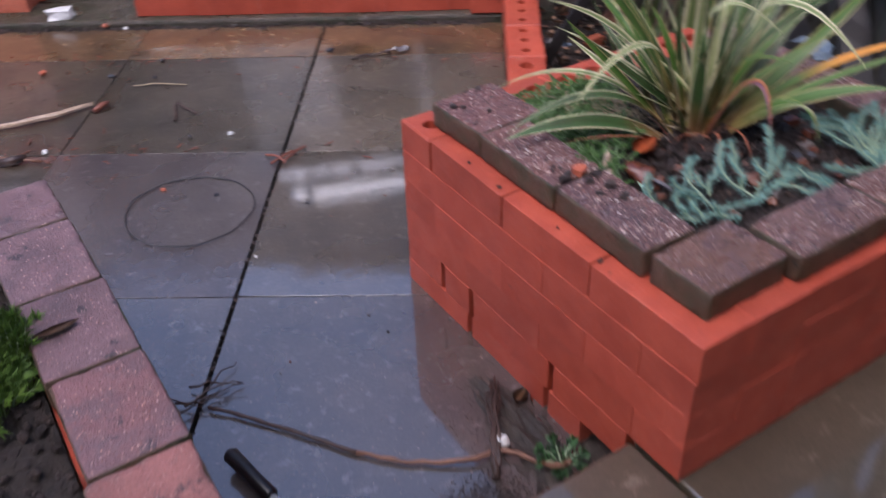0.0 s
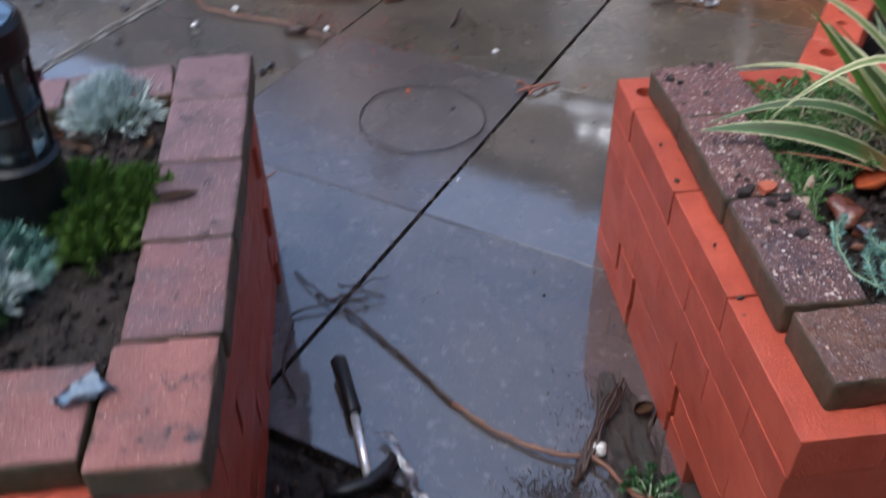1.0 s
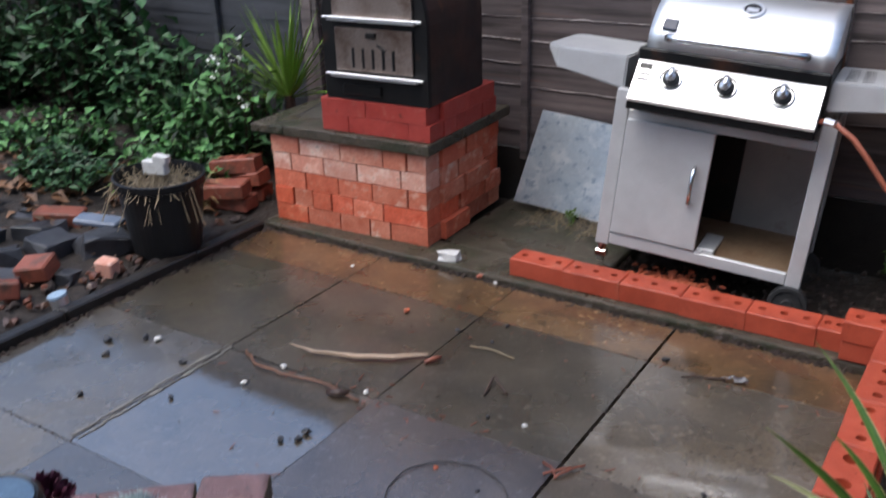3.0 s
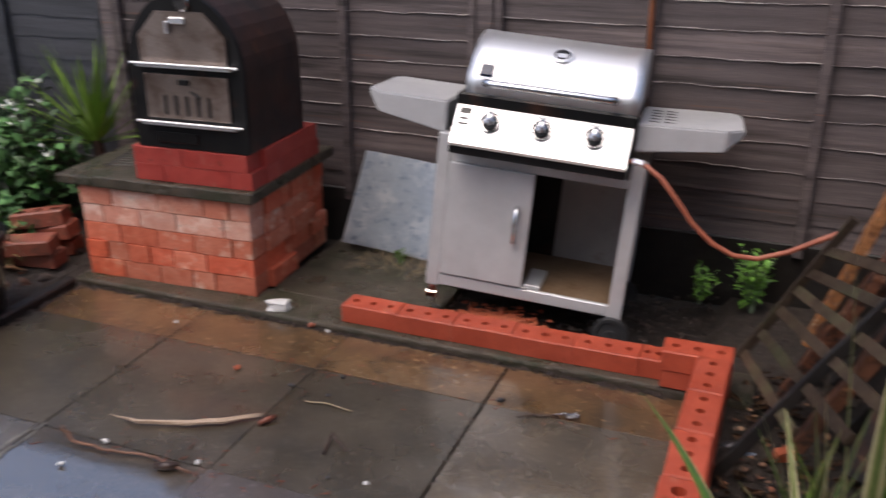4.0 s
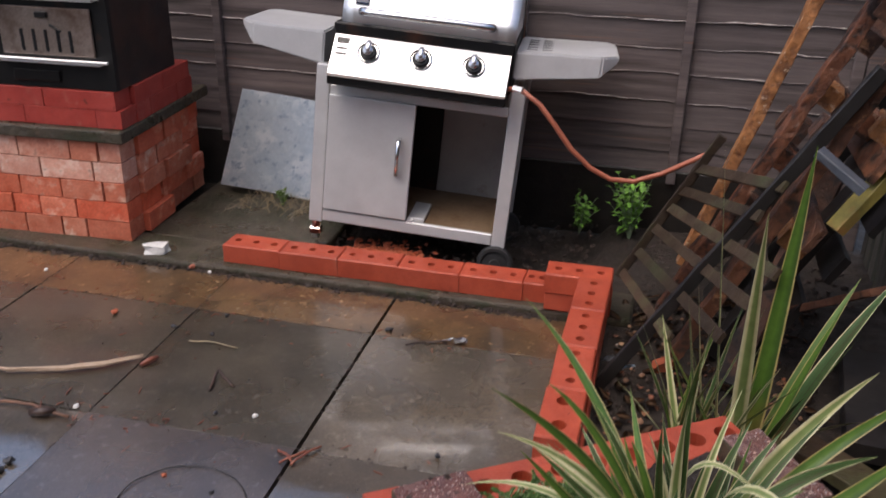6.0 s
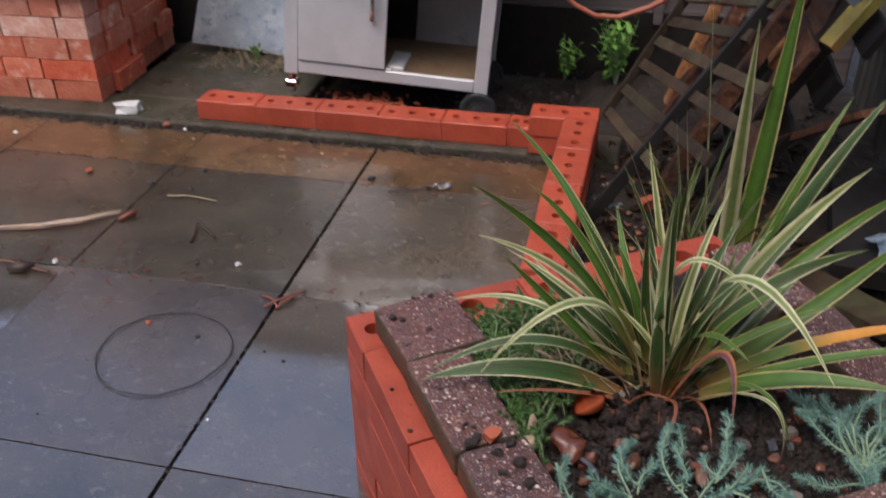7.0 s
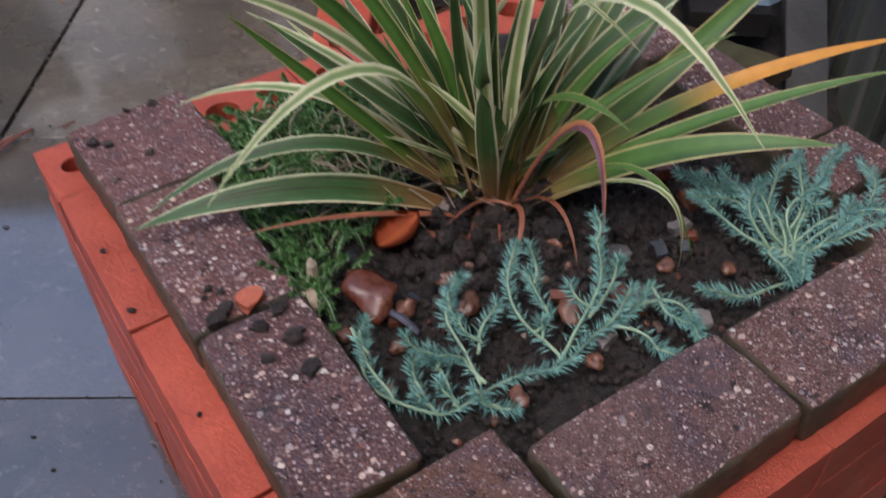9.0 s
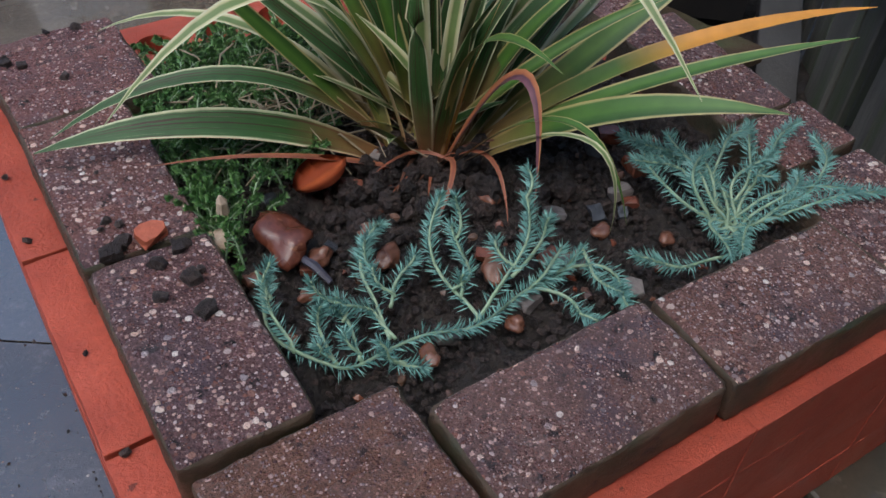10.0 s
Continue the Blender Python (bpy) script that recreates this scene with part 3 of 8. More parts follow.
# where the upright joints of the passage walls fall, course by course, and which of them were left open
RIGHT_JOINTS = ((-0.695, -0.474), (-0.59, -0.375), (-0.70, -0.479, -0.263), (-0.586, -0.364), (-0.615, -0.374, -0.276), (-0.606, -0.368))
OPEN_RIGHT = ((), (), (), (), (-0.615, -0.374, -0.276), (-0.606, -0.368))
LEFT_JOINTS = ((-0.64, -0.425, -0.21), (-0.53, -0.315), (-0.676, -0.46, -0.245), (-0.57, -0.355), (-0.56, -0.40, -0.20), (-0.66, -0.445, -0.23))
OPEN_LEFT = ((-0.425,), (), (-0.676,), (), (-0.56, -0.20), (-0.445,))

right_planter = thing("raised_planter", "orange painted brick planter with speckled brown paver coping", "planter", "garden planters", m=PM)
W2 = 0.1025 / 2
for k, z in enumerate(C):
    yn = -0.92 if k < 4 else -0.81
    off = 0 if k % 2 == 0 else 0.1025
    # side towards the passage
    shift = rb.uniform(-0.001, 0.001)
    course(right_planter, 1, yn + (0 if k % 2 == 0 else 0.104), -0.15 if k else -0.251, 0.337 + W2 + shift, z, M["orange"], painted=k > 0, joints=RIGHT_JOINTS[k], open_at=OPEN_RIGHT[k], gap=0.0003 if k else 0.004, jit=0.0007 if k else 0.003)
    if k == 0:
        course(right_planter, 1, -0.250, -0.147, 0.337 + 0.034, z, M["orange"], L=0.12, W=0.068, holes=1, hole_r=0.015)
    if k < 4:
        course(right_planter, 0, 0.337 + (0.104 if k % 2 == 0 else 0), 1.085, -0.92 + W2, z, M["orange"], first=0.215 if k % 2 else 0.11, painted=True, gap=0.0004, jit=0.0006)
        course(right_planter, 1, -0.81, -0.26, 1.085 - W2, z, M["orange"], first=0.11 if k % 2 else 0.215)
    course(right_planter, 0, 0.444, 1.085, -0.15 - W2, z, M["orange"], holes=3 if k == 0 else 0, hole_r=0.021, first=0.16 if k % 2 else 0.215)


def caps(parent, rows, material, group_z):
    for (x0, x1, y0, y1, ang, dz) in rows:
        if material in (M["paver"], M["paver_brown"], M["paver_fine"], M["paver_rose"]):
            material = M["paver_rose" if y1 > -0.21 else "paver_fine" if x1 < 0.54 and y1 < -0.77 else "paver_brown" if y1 < -0.79 else "paver"]
        if material in (M["paver_pink"], M.get("paver_mauve")):
            material = M["paver_mauve" if y1 > -0.40 else "paver_pink"]
        l, w = x1 - x0, y1 - y0
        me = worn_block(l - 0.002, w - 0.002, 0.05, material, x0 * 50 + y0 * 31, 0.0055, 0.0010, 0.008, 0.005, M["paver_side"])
        part("coping_paver", me, None, parent, m=pose((x0 + x1) / 2, (y0 + y1) / 2, group_z + dz, rb.uniform(-0.5, 0.5), rb.uniform(-0.5, 0.5), ang))


caps(right_planter, [
    (0.374, 0.512, -0.357, -0.205, 2, 0.0), (0.374, 0.476, -0.561, -0.358, 0, 0.0), (0.374, 0.476, -0.767, -0.563, -0.6, 0.0),
    (0.378, 0.535, -0.885, -0.772, 1.0, -0.003), (0.540, 0.742, -0.900, -0.800, 0.5, 0.0), (0.744, 0.944, -0.905, -0.806, -1.0, 0.0),
    (0.946, 1.064, -0.905, -0.752, 0.0, -0.004), (0.966, 1.068, -0.748, -0.672, 0.0, 0.0), (0.980, 1.072, -0.668, -0.47, -3.0, -0.005),
    (0.985, 1.075, -0.46, -0.26, 0.0, -0.004)], M["paver"], TOP)

left_planter = thing("raised_planter", "orange brick planter with worn pink paver coping", "planter", "garden planters", m=PM)
for k, z in enumerate(C):
    yn = -0.905 if k < 4 else -0.81
    course(left_planter, 1, yn + (0 if k % 2 == 0 else 0.104), -0.075, -0.292 - W2, z, M["orange"], painted=True, joints=LEFT_JOINTS[k], open_at=OPEN_LEFT[k], gap=0.0003, jit=0.0007)
    if k < 4:
        course(left_planter, 0, -1.30, -0.292 - (0.104 if k % 2 == 0 else 0), -0.905 + W2, z, M["orange"], first=0.1 if k % 2 else 0.18, painted=True, gap=0.0004, jit=0.0006)
ang = 6.5
ca, sa = math.cos(radians(ang)), math.sin(radians(ang))
for k, z in enumerate(C):
    p = 0.104 if k % 2 == 0 else 0.0
    while p < 0.95:
        c = p + 0.1075
        part("brick", plain_brick(0.2135, 0.1025, 0.064, M["orange"]), None, left_planter,
             m=pose(-0.294 - c * ca + 0.053 * sa, -0.078 - c * sa - 0.053 * ca, z, 0, 0, ang))
        p += 0.215
M["paver_mauve"] = mat("worn mauve paver", (0.19, 0.105, 0.105), (0.27, 0.155, 0.158), 14, (0.24, 0.45), 0.9, 260, rnd=0.12, grit=0.45,
                       stain=((0.12, 0.075, 0.078), 11, 0.46, 0.66), stain2=((0.04, 0.03, 0.032), 24, 0.60, 0.66), speck2=((0.6, 0.45, 0.42), 300, 0.5, 0.3), dist=0.0028)
caps(left_planter, [
    (-0.402, -0.277, -0.203, -0.066, 1.0, 0.0), (-0.398, -0.274, -0.380, -0.205, 0.4, 0.0), (-0.394, -0.272, -0.556, -0.382, -0.3, 0.0),
    (-0.390, -0.271, -0.732, -0.558, 0.4, 0.0), (-0.397, -0.274, -0.912, -0.735, -0.8, 0.0),
    (-0.602, -0.402, -0.895, -0.762, 0.5, 0.0), (-0.806, -0.606, -0.893, -0.770, -0.5, 0.0), (-1.010, -0.810, -0.893, -0.770, 0.5, 0.0), (-1.214, -1.014, -0.893, -0.770, 0.0, 0.0)],
    M["paver_pink"], TOP)
p = 0.130
for k in range(5):
    c = p + 0.085
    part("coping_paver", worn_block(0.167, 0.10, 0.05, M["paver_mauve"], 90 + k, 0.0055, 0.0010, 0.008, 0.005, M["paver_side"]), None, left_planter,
         m=pose(-0.278 - c * ca + 0.052 * sa, -0.066 - c * sa - 0.055 * ca, TOP, 0, 0, ang + rb.uniform(-1.5, 1.5)))
    p += 0.170


def soil_bed(name, label, x0, x1, y0, y1, z, seed, skew=0.0):
    n, m_ = 90, 90
    bm = B()
    g = [[bm.verts.new((x0 + (x1 - x0) * i / n, y0 + (y1 + skew * (x1 - (x0 + (x1 - x0) * i / n)) - y0) * j / m_,
                        z + 0.012 * noise.noise(Vector((i * 0.17, j * 0.17, seed))) + 0.010 * noise.noise(Vector((i * 0.45, j * 0.45, seed + 4))) + 0.006 * noise.noise(Vector((i * 1.1, j * 1.1, seed + 8)))))
          for i in range(n + 1)] for j in range(m_ + 1)]
    for j in range(m_):
        for i in range(n):
            bm.faces.new((g[j][i], g[j][i + 1], g[j + 1][i + 1], g[j + 1][i]))
    edge = [v for v in bm.verts if v.is_boundary]
    r = bmesh.ops.extrude_edge_only(bm, edges=[e for e in bm.edges if e.is_boundary])
    for v in r["geom"]:
        if isinstance(v, bmesh.types.BMVert):
            v.co.z = 0.0
    ob = part(name, bm, M["soil"], smooth=True)
    ob.matrix_world = PM
    return tagged(ob, label, "soil", kind="stuff")


soil_bed("planter_soil", "dark crumbly damp soil in the brick planter", 0.442, 0.98, -0.815, -0.255, 0.385, 3)
soil_bed("planter_soil", "dark damp soil with leaf litter in the brick planter", -1.30, -0.397, -0.80, -0.185, 0.385, 13, skew=-0.16)

# ---- loose brick border ----
border = thing("brick_border", "single row of loose orange perforated bricks", "brick border")
course(border, 0, -0.655, 0.50, 1.50 + W2 - 0.0, 0.024, M["orange"], holes=3, hole_r=0.0125, jit=0.003, W=0.1025, H=0.068)
part("brick", brick_mesh(0.212, 0.1025, 0.065, M["orange"], 0), None, border, m=pose(0.602, 1.510, 0.024))
part("brick", brick_mesh(0.212, 0.1025, 0.066, M["orange"], 3, 0.0125), None, border, m=pose(0.600, 1.507, 0.0905, 0, 0, 1.0))
p = 1.468
for k in range(4):
    big = k == 3
    part("brick", brick_mesh(0.212, 0.1025, 0.066, M["orange"], 0), None, border, m=pose(0.652, p - 0.108, 0.024, 0, 0, 90))
    part("brick", brick_mesh(0.212, 0.1025, 0.066, M["orange"], 2 if big else 3, 0.019 if big else 0.0125), None, border, m=pose(0.652 - 0.003 * k, p - 0.108, 0.0905, 0, 0, 90 + rb.uniform(-1, 1)))
    bm = B()
    box(bm, 0.600, 0.704, p - 0.214, p, -0.04, 0.0235, 0.003)
    part("footing", bm, M["concrete"], border, "dark concrete bed")
    p -= 0.216

# ---- brick pier and oven ----
PY = pose(-1.440, 1.546, 0.022, 0, 0, 3.0)
pier = thing("brick_pier", "square pier of old red bricks with a concrete slab top", "brick pier", m=PY)
under = []
for k in range(5):
    z = 0.0765 * k
    o = (0.0, 0.11, 0.06, 0.15, 0.03)[k]
    fx = dict(H=0.0745, gap=0.007, jit=0.003, bevel=0.006)
    cuts, at = [], -0.385
    while at < 0.28:
        at += min((rb.choice((0.10, 0.11, 0.15, 0.17, 0.21)) for q in range(4)), key=lambda d: sum(abs(at + d - u) < 0.025 for u in under))
        cuts.append(at)
    under = cuts
    course(pier, 0, -0.385, 0.385, W2, z, M["old_top" if k > 2 else "old_brick"], joints=[q for q in cuts if q < 0.33], **fx)
    course(pier, 1, 0.108, 0.64, 0.385 - W2, z, M["old_brick"], first=0.215 - o * 0.5, **{**fx, "jit": 0.020, "gap": 0.013})
    course(pier, 1, 0.108, 0.64, -0.385 + W2, z, M["old_brick"], **fx)
    course(pier, 0, -0.28, 0.28, 0.64 - W2, z, M["old_brick"], **fx)
bm = B()
box(bm, -0.30, 0.408, -0.022, 0.68, 0.384, 0.429, 0.006, seg=2)
part("top_slab", bm, M["concrete"], pier, "mossy concrete slab")
bm = B()
box(bm, -0.475, -0.305, -0.02, 0.60, 0.385, 0.422, 0.006, seg=2)
part("top_slab", bm, M["concrete"], pier, "dark concrete slab")
for k in range(2):
    z = 0.430 + 0.0665 * k
    a = dict(H=0.067, gap=0.003, jit=0.001)
    course(pier, 0, -0.108, 0.402, 0.008 + W2, z, M["crimson"], first=0.215 if k else 0.13, L=0.28, **a)
    course(pier, 1, 0.113, 0.56, 0.402 - W2, z, M["crimson"], first=0.215 if k else 0.1, **a)
    course(pier, 1, 0.113, 0.56, -0.108 + W2, z, M["crimson"], **a)
    course(pier, 0, -0.005, 0.297, 0.56 - W2, z, M["crimson"], **a)


def pizza_oven():
    o = thing("pizza_oven", "black arched outdoor pizza oven with smoke stained steel doors", "pizza oven", m=pose(-1.284, 1.572, 0.587, 0, 0, 3.0))
    w, h = 0.236, 0.566
    arc = [(-w, 0.0), (-w, 0.30)]
    for k in range(1, 16):
        a = math.pi * (1 - k / 16)
        arc.append((w * math.cos(a), 0.30 + (h - 0.30) * math.sin(a)))
    arc += [(w, 0.30), (w, 0.0)]
    bm = B()
    vs = prism(bm, arc, 0.02, 0.43)
    part("shell", bm, M["rust"], o, smooth=False)
    bm = B()
    prism(bm, arc, -0.002, 0.022)
    part("front_plate", bm, M["black_metal"], o)
    bm = B()
    prism(bm, [(-0.175, 0.322), (-0.175, 0.418), (-0.092, 0.503), (0.098, 0.503), (0.182, 0.420), (0.182, 0.322)], -0.014, -0.004)
    door = part("upper_door", bm, M["oven_door"], o, "smoke browned steel door")
    bm = B()
    box(bm, -0.03, 0.03, -0.028, -0.014, 0.462, 0.486, 0.003)
    box(bm, -0.045, -0.035, -0.034, -0.014, 0.428, 0.472, 0.002)
    part("latch", bm, M["steel"], door)
    bm = B()
    box(bm, -0.172, 0.178, -0.014, -0.004, 0.116, 0.280, 0.003)
    lower = part("lower_door", bm, M["oven_door"], o, "slotted steel door")
    for k in range(5):
        bm = B()
        x = -0.088 + 0.046 * k
        box(bm, x - 0.006, x + 0.006, -0.0165, -0.0135, 0.130, 0.205, 0.001)
        part("vent_slot", bm, M["rubber"], lower)
    bm = B()
    box(bm, -0.022, 0.022, -0.026, -0.014, 0.246, 0.266, 0.003)
    tube(bm, [(0.03, -0.02, 0.222), (0.055, -0.034, 0.217), (0.075, -0.034, 0.205)], 0.005, 6)
    part("latch", bm, M["black_metal"], lower)
    for z in (0.314, 0.100):
        bm = B()
        box(bm, -0.190, 0.205, -0.034, -0.006, z - 0.008, z + 0.003, 0.002)
        tube(bm, [(-0.205, -0.036, z + 0.006), (0.235, -0.036, z + 0.006)], 0.005, 10)
        part("door_bar", bm, M["steel"], o, "bright steel hinge bar", smooth=False)
    bm = B()
    box(bm, -0.15, 0.03, -0.012, -0.003, 0.022, 0.062, 0.003)
    part("ash_drawer", bm, M["black_metal"], o)
    bm = B()
    lathe(bm, [(0.028, 0.0), (0.030, 0.012), (0.026, 0.016), (0.0, 0.016)], 20, pose(0.020, -0.003, 0.535, 90))
    part("thermometer", bm, M["chrome"], o, "round steel thermometer")
    bm = B()
    lathe(bm, [(0.05, 0), (0.05, 0.45), (0.055, 0.455), (0.055, 0.47), (0.0, 0.47)], 20, pose(0, 0.30, h - 0.01))
    part("chimney", bm, M["black_metal"], o, smooth=False)
    return o


pizza_oven()

# ---- gas barbecue ----


def barbecue():
    g = thing("gas_barbecue", "leaning stainless steel gas barbecue cart with one door missing", "barbecue", m=pose(-0.055, 1.725, 0.033, -3.5, 4.65, 5.57))

    def put(name, bm, material, parent=None, label="", smooth=False):
        return part(name, bm, material, parent or g, label, smooth=smooth)

    G, S, K = M["grey_metal"], M["steel"], M["black_metal"]
    W = 0.359
    for sx in (-1, 1):
        for y in (0.0, 0.40):
            bm = B()
            x = sx * (W - 0.024)
            box(bm, x - 0.0245, x + 0.0245, y, y + 0.045, 0.074 if sx < 0 else 0.070, 0.645, 0.004, seg=2)
            put("leg", bm, G)
        bm = B()
        box(bm, sx * (W - 0.012) - 0.004, sx * (W - 0.012) + 0.004, 0.04, 0.41, 0.09, 0.64, 0.001)
        put("side_panel", bm, M["grey_inside"])
    bm = B()
    box(bm, 0.045, W - 0.05, 0.42, 0.428, 0.1, 0.62, 0.001)
    put("back_panel", bm, M["grey_inside"])
    # black left half: the cabinet's inner shade painted in as a dark panel
    bm = B()
    box(bm, -W + 0.05, 0.043, 0.415, 0.426, 0.1, 0.62, 0.001)
    put("back_panel", bm, M["black_metal"], label="black back panel, painted shade for the cabinet's left half")
    bm = B()
    box(bm, -W + 0.049, W - 0.049, 0.003, 0.43, 0.112, 0.120, 0.001)
    put("floor_panel", bm, M["rust_floor"], label="rust stained cabinet floor")
    bm = B()
    box(bm, -W + 0.049, W - 0.049, 0.0, 0.02, 0.080, 0.123, 0.004)
    put("bottom_rail", bm, G)
    bm = B()
    box(bm, -W + 0.049, W - 0.049, 0.004, 0.02, 0.548, 0.580, 0.003)
    put("top_rail", bm, G)
    bm = B()
    box(bm, -W + 0.051, -0.003, -0.008, 0.012, 0.129, 0.549, 0.004, seg=2)
    door = put("door", bm, G, label="flat silver grey cabinet door")
    bm = B()
    tube(bm, [(-0.050, -0.008, 0.425), (-0.050, -0.030, 0.418), (-0.050, -0.034, 0.36), (-0.050, -0.030, 0.302), (-0.050, -0.008, 0.295)], [0.007, 0.009, 0.007, 0.009, 0.007], 10)
    put("handle", bm, M["chrome"], door, "curved chrome handle", True)
    bm = B()
    box(bm, 0.0, 0.060, 0.02, 0.20, 0.120, 0.136, 0.003)
    box(bm, -0.002, 0.020, 0.002, 0.03, 0.120, 0.131, 0.002)
    put("gas_tray", bm, G)
    # fire box with the control panel
    bm = B()
    box(bm, -0.300, 0.300, -0.088, 0.43, 0.600, 0.632, 0.004)
    put("drip_tray", bm, K)
    bm = B()
    box(bm, -0.304, 0.306, -0.012, 0.43, 0.625, 0.796, 0.006)
    put("firebox", bm, K)
    bm = B()
    outline = [(-0.099, 0.630), (-0.103, 0.640), (-0.014, 0.756), (0.0, 0.758), (0.0, 0.630)]
    a = [bm.verts.new((-0.296, y, z)) for y, z in outline]
    b = [bm.verts.new((0.296, y, z)) for y, z in outline]
    bm.faces.new(a)
    bm.faces.new(b[::-1])
    for j in range(5):
        bm.faces.new((a[j], b[j], b[(j + 1) % 5], a[(j + 1) % 5]))
    bmesh.ops.recalc_face_normals(bm, faces=bm.faces)
    panel = put("control_panel", bm, S, label="bright steel control panel")
    tilt = math.degrees(math.atan2(0.089, 0.116))

    def on_panel(z):
        """How far forward the sloping panel stands at this height."""
        return -0.103 + (z - 0.640) * 0.089 / 0.116

    for x in (-0.172, 0.004, 0.180):
        face = pose(x, on_panel(0.711), 0.711, 90 - tilt)
        bm = B()
        lathe(bm, [(0.038, 0.0), (0.038, 0.006), (0.034, 0.009), (0.032, 0.004), (0.0, 0.004)], 28, face)
        put("knob_bezel", bm, M["chrome"], panel, "chrome ring", smooth=False)
        bm = B()
        lathe(bm, [(0.029, 0.0045), (0.0285, 0.010), (0.022, 0.013), (0.0, 0.013)], 24, face)
        put("knob", bm, M["rubber"], panel, "round black knob skirt", True)
        bm = B()
        lathe(bm, [(0.018, 0.012), (0.017, 0.026), (0.014, 0.030), (0.0, 0.031)], 20, face)
        box(bm, -0.009, 0.009, -0.008, 0.029, 0.012, 0.036, 0.004, m=face)
        put("knob_grip", bm, M["chrome"], panel, "chrome grip", True)
    # small print on the panel as bars
    for x0, n in ((-0.122, 8), (0.064, 2), (-0.195, 1), (0.15, 1), (-0.02, 1)):
        for k in range(n):
            bm = B()
            zz = (0.738 - 0.0085 * k) if n > 1 else 0.749
            yy = on_panel(zz)
            box(bm, x0, x0 + (0.055 if n > 1 else 0.04), -0.0012, 0.0, -0.0012, 0.0012, 0, m=pose(0, yy - 0.0006, zz, -tilt))
            put("print_bar", bm, M["print"], panel)
    bm = B()
    box(bm, -0.286, -0.244, -0.0012, 0.0, 0.010, 0.032, 0, m=pose(0, on_panel(0.722), 0.722, -tilt))
    put("maker_plate", bm, M["rubber"], panel, "small dark printed plate")
    for dz in (0.0, -0.016):
        bm = B()
        box(bm, -0.284, -0.246, -0.0012, 0.0, -0.004, 0.004, 0, m=pose(0, on_panel(0.716 + dz), 0.716 + dz, -tilt))
        put("maker_bar", bm, M["rubber"], panel)
    # lid
    prof = [(0.004, 0.812), (0.000, 0.832), (0.000, 0.856), (0.006, 0.872), (0.022, 0.896), (0.045, 0.922), (0.075, 0.948), (0.11, 0.970), (0.15, 0.988), (0.20, 1.0), (0.25, 1.003), (0.30, 0.996), (0.35, 0.974), (0.39, 0.938), (0.42, 0.885), (0.43, 0.812)]
    bm = B()
    nx = [-0.288, -0.282, -0.250, 0.250, 0.282, 0.288]
    rings = []
    for i, x in enumerate(nx):
        k = 0.985 if i in (0, 5) else 1.0
        rings.append([bm.verts.new((x + 0.012, 0.215 + (y - 0.215) * k, 0.794 + (z - 0.812) * k)) for y, z in prof])
    mi = (0, 0, 0, 0, 0)
    for i, (a, b) in enumerate(zip(rings, rings[1:])):
        for j in range(len(prof) - 1):
            bm.faces.new((a[j], a[j + 1], b[j + 1], b[j]))
    bm.faces.new(rings[0])
    bm.faces.new(rings[-1][::-1])
    bmesh.ops.recalc_face_normals(bm, faces=bm.faces)
    lid = put("lid", bm, S, label="rounded brushed steel lid", smooth=False)
    lid.data.polygons.foreach_set("use_smooth", [len(q.vertices) == 4 for q in lid.data.polygons])
    for sx in (-1, 1):
        bm = B()
        rr = []
        for x, o in ((sx * 0.252, 0.002), (sx * 0.292, 0.002), (sx * 0.292, -0.006)):
            rr.append([bm.verts.new((x + 0.012, 0.215 + (y - 0.215) * (1 + o * 4), 0.794 + (z - 0.812) * (1 + o * 4))) for y, z in prof])
        for a, b in zip(rr, rr[1:]):
            for j in range(len(prof) - 1):
                bm.faces.new((a[j], a[j + 1], b[j + 1], b[j]))
        bmesh.ops.recalc_face_normals(bm, faces=bm.faces)
        put("lid_trim", bm, S, lid, smooth=True)
    bm = B()
    tube(bm, [(-0.205, 0.0, 0.838), (-0.205, -0.042, 0.842), (-0.18, -0.05, 0.842), (0.20, -0.05, 0.842), (0.225, -0.042, 0.842), (0.225, 0.0, 0.838)], [0.014, 0.014, 0.0125, 0.0125, 0.014, 0.014], 12)
    put("lid_handle", bm, M["chrome"], lid, "long steel handle bar", True)
    bm = B()
    face = pose(0.02, 0.098, 0.945, 30)
    lathe(bm, [(0.040, -0.004), (0.040, 0.005), (0.036, 0.008), (0.029, 0.008), (0.027, 0.004), (0.0, 0.004)], 32, face)
    put("thermometer_ring", bm, M["steel"], lid)
    bm = B()
    lathe(bm, [(0.027, 0.0), (0.027, 0.0052), (0.0, 0.0054)], 24, face)
    put("thermometer_dial", bm, M["rubber"], lid, "dark dial with a pale plate")
    bm = B()
    box(bm, -0.019, 0.019, -0.016, 0.006, 0.0045, 0.0066, 0.001, m=face)
    put("dial_plate", bm, M["steel"], lid)
    bm = B()
    box(bm, -0.250, -0.204, -0.006, 0.004, -0.022, 0.022, 0.002, m=pose(0.01, 0.016, 0.876, -44))
    put("lid_badge", bm, M["badge"], lid, "dark blue square badge")
    # side shelves
    for sx in (-1, 1):
        bm = B()
        xi, xo = (-0.345, -0.655) if sx < 0 else (0.308, 0.648)
        front = [(xi, 0.03), (xo - sx * 0.055, 0.03), (xo, 0.085), (xo, 0.36), (xo - sx * 0.03, 0.40), (xi, 0.40)]
        zt = 0.752 if sx < 0 else 0.785
        top = [bm.verts.new((x, y, zt if abs(x - xi) > 0.01 else zt - (0.018 if sx > 0 else 0.0))) for x, y in front]
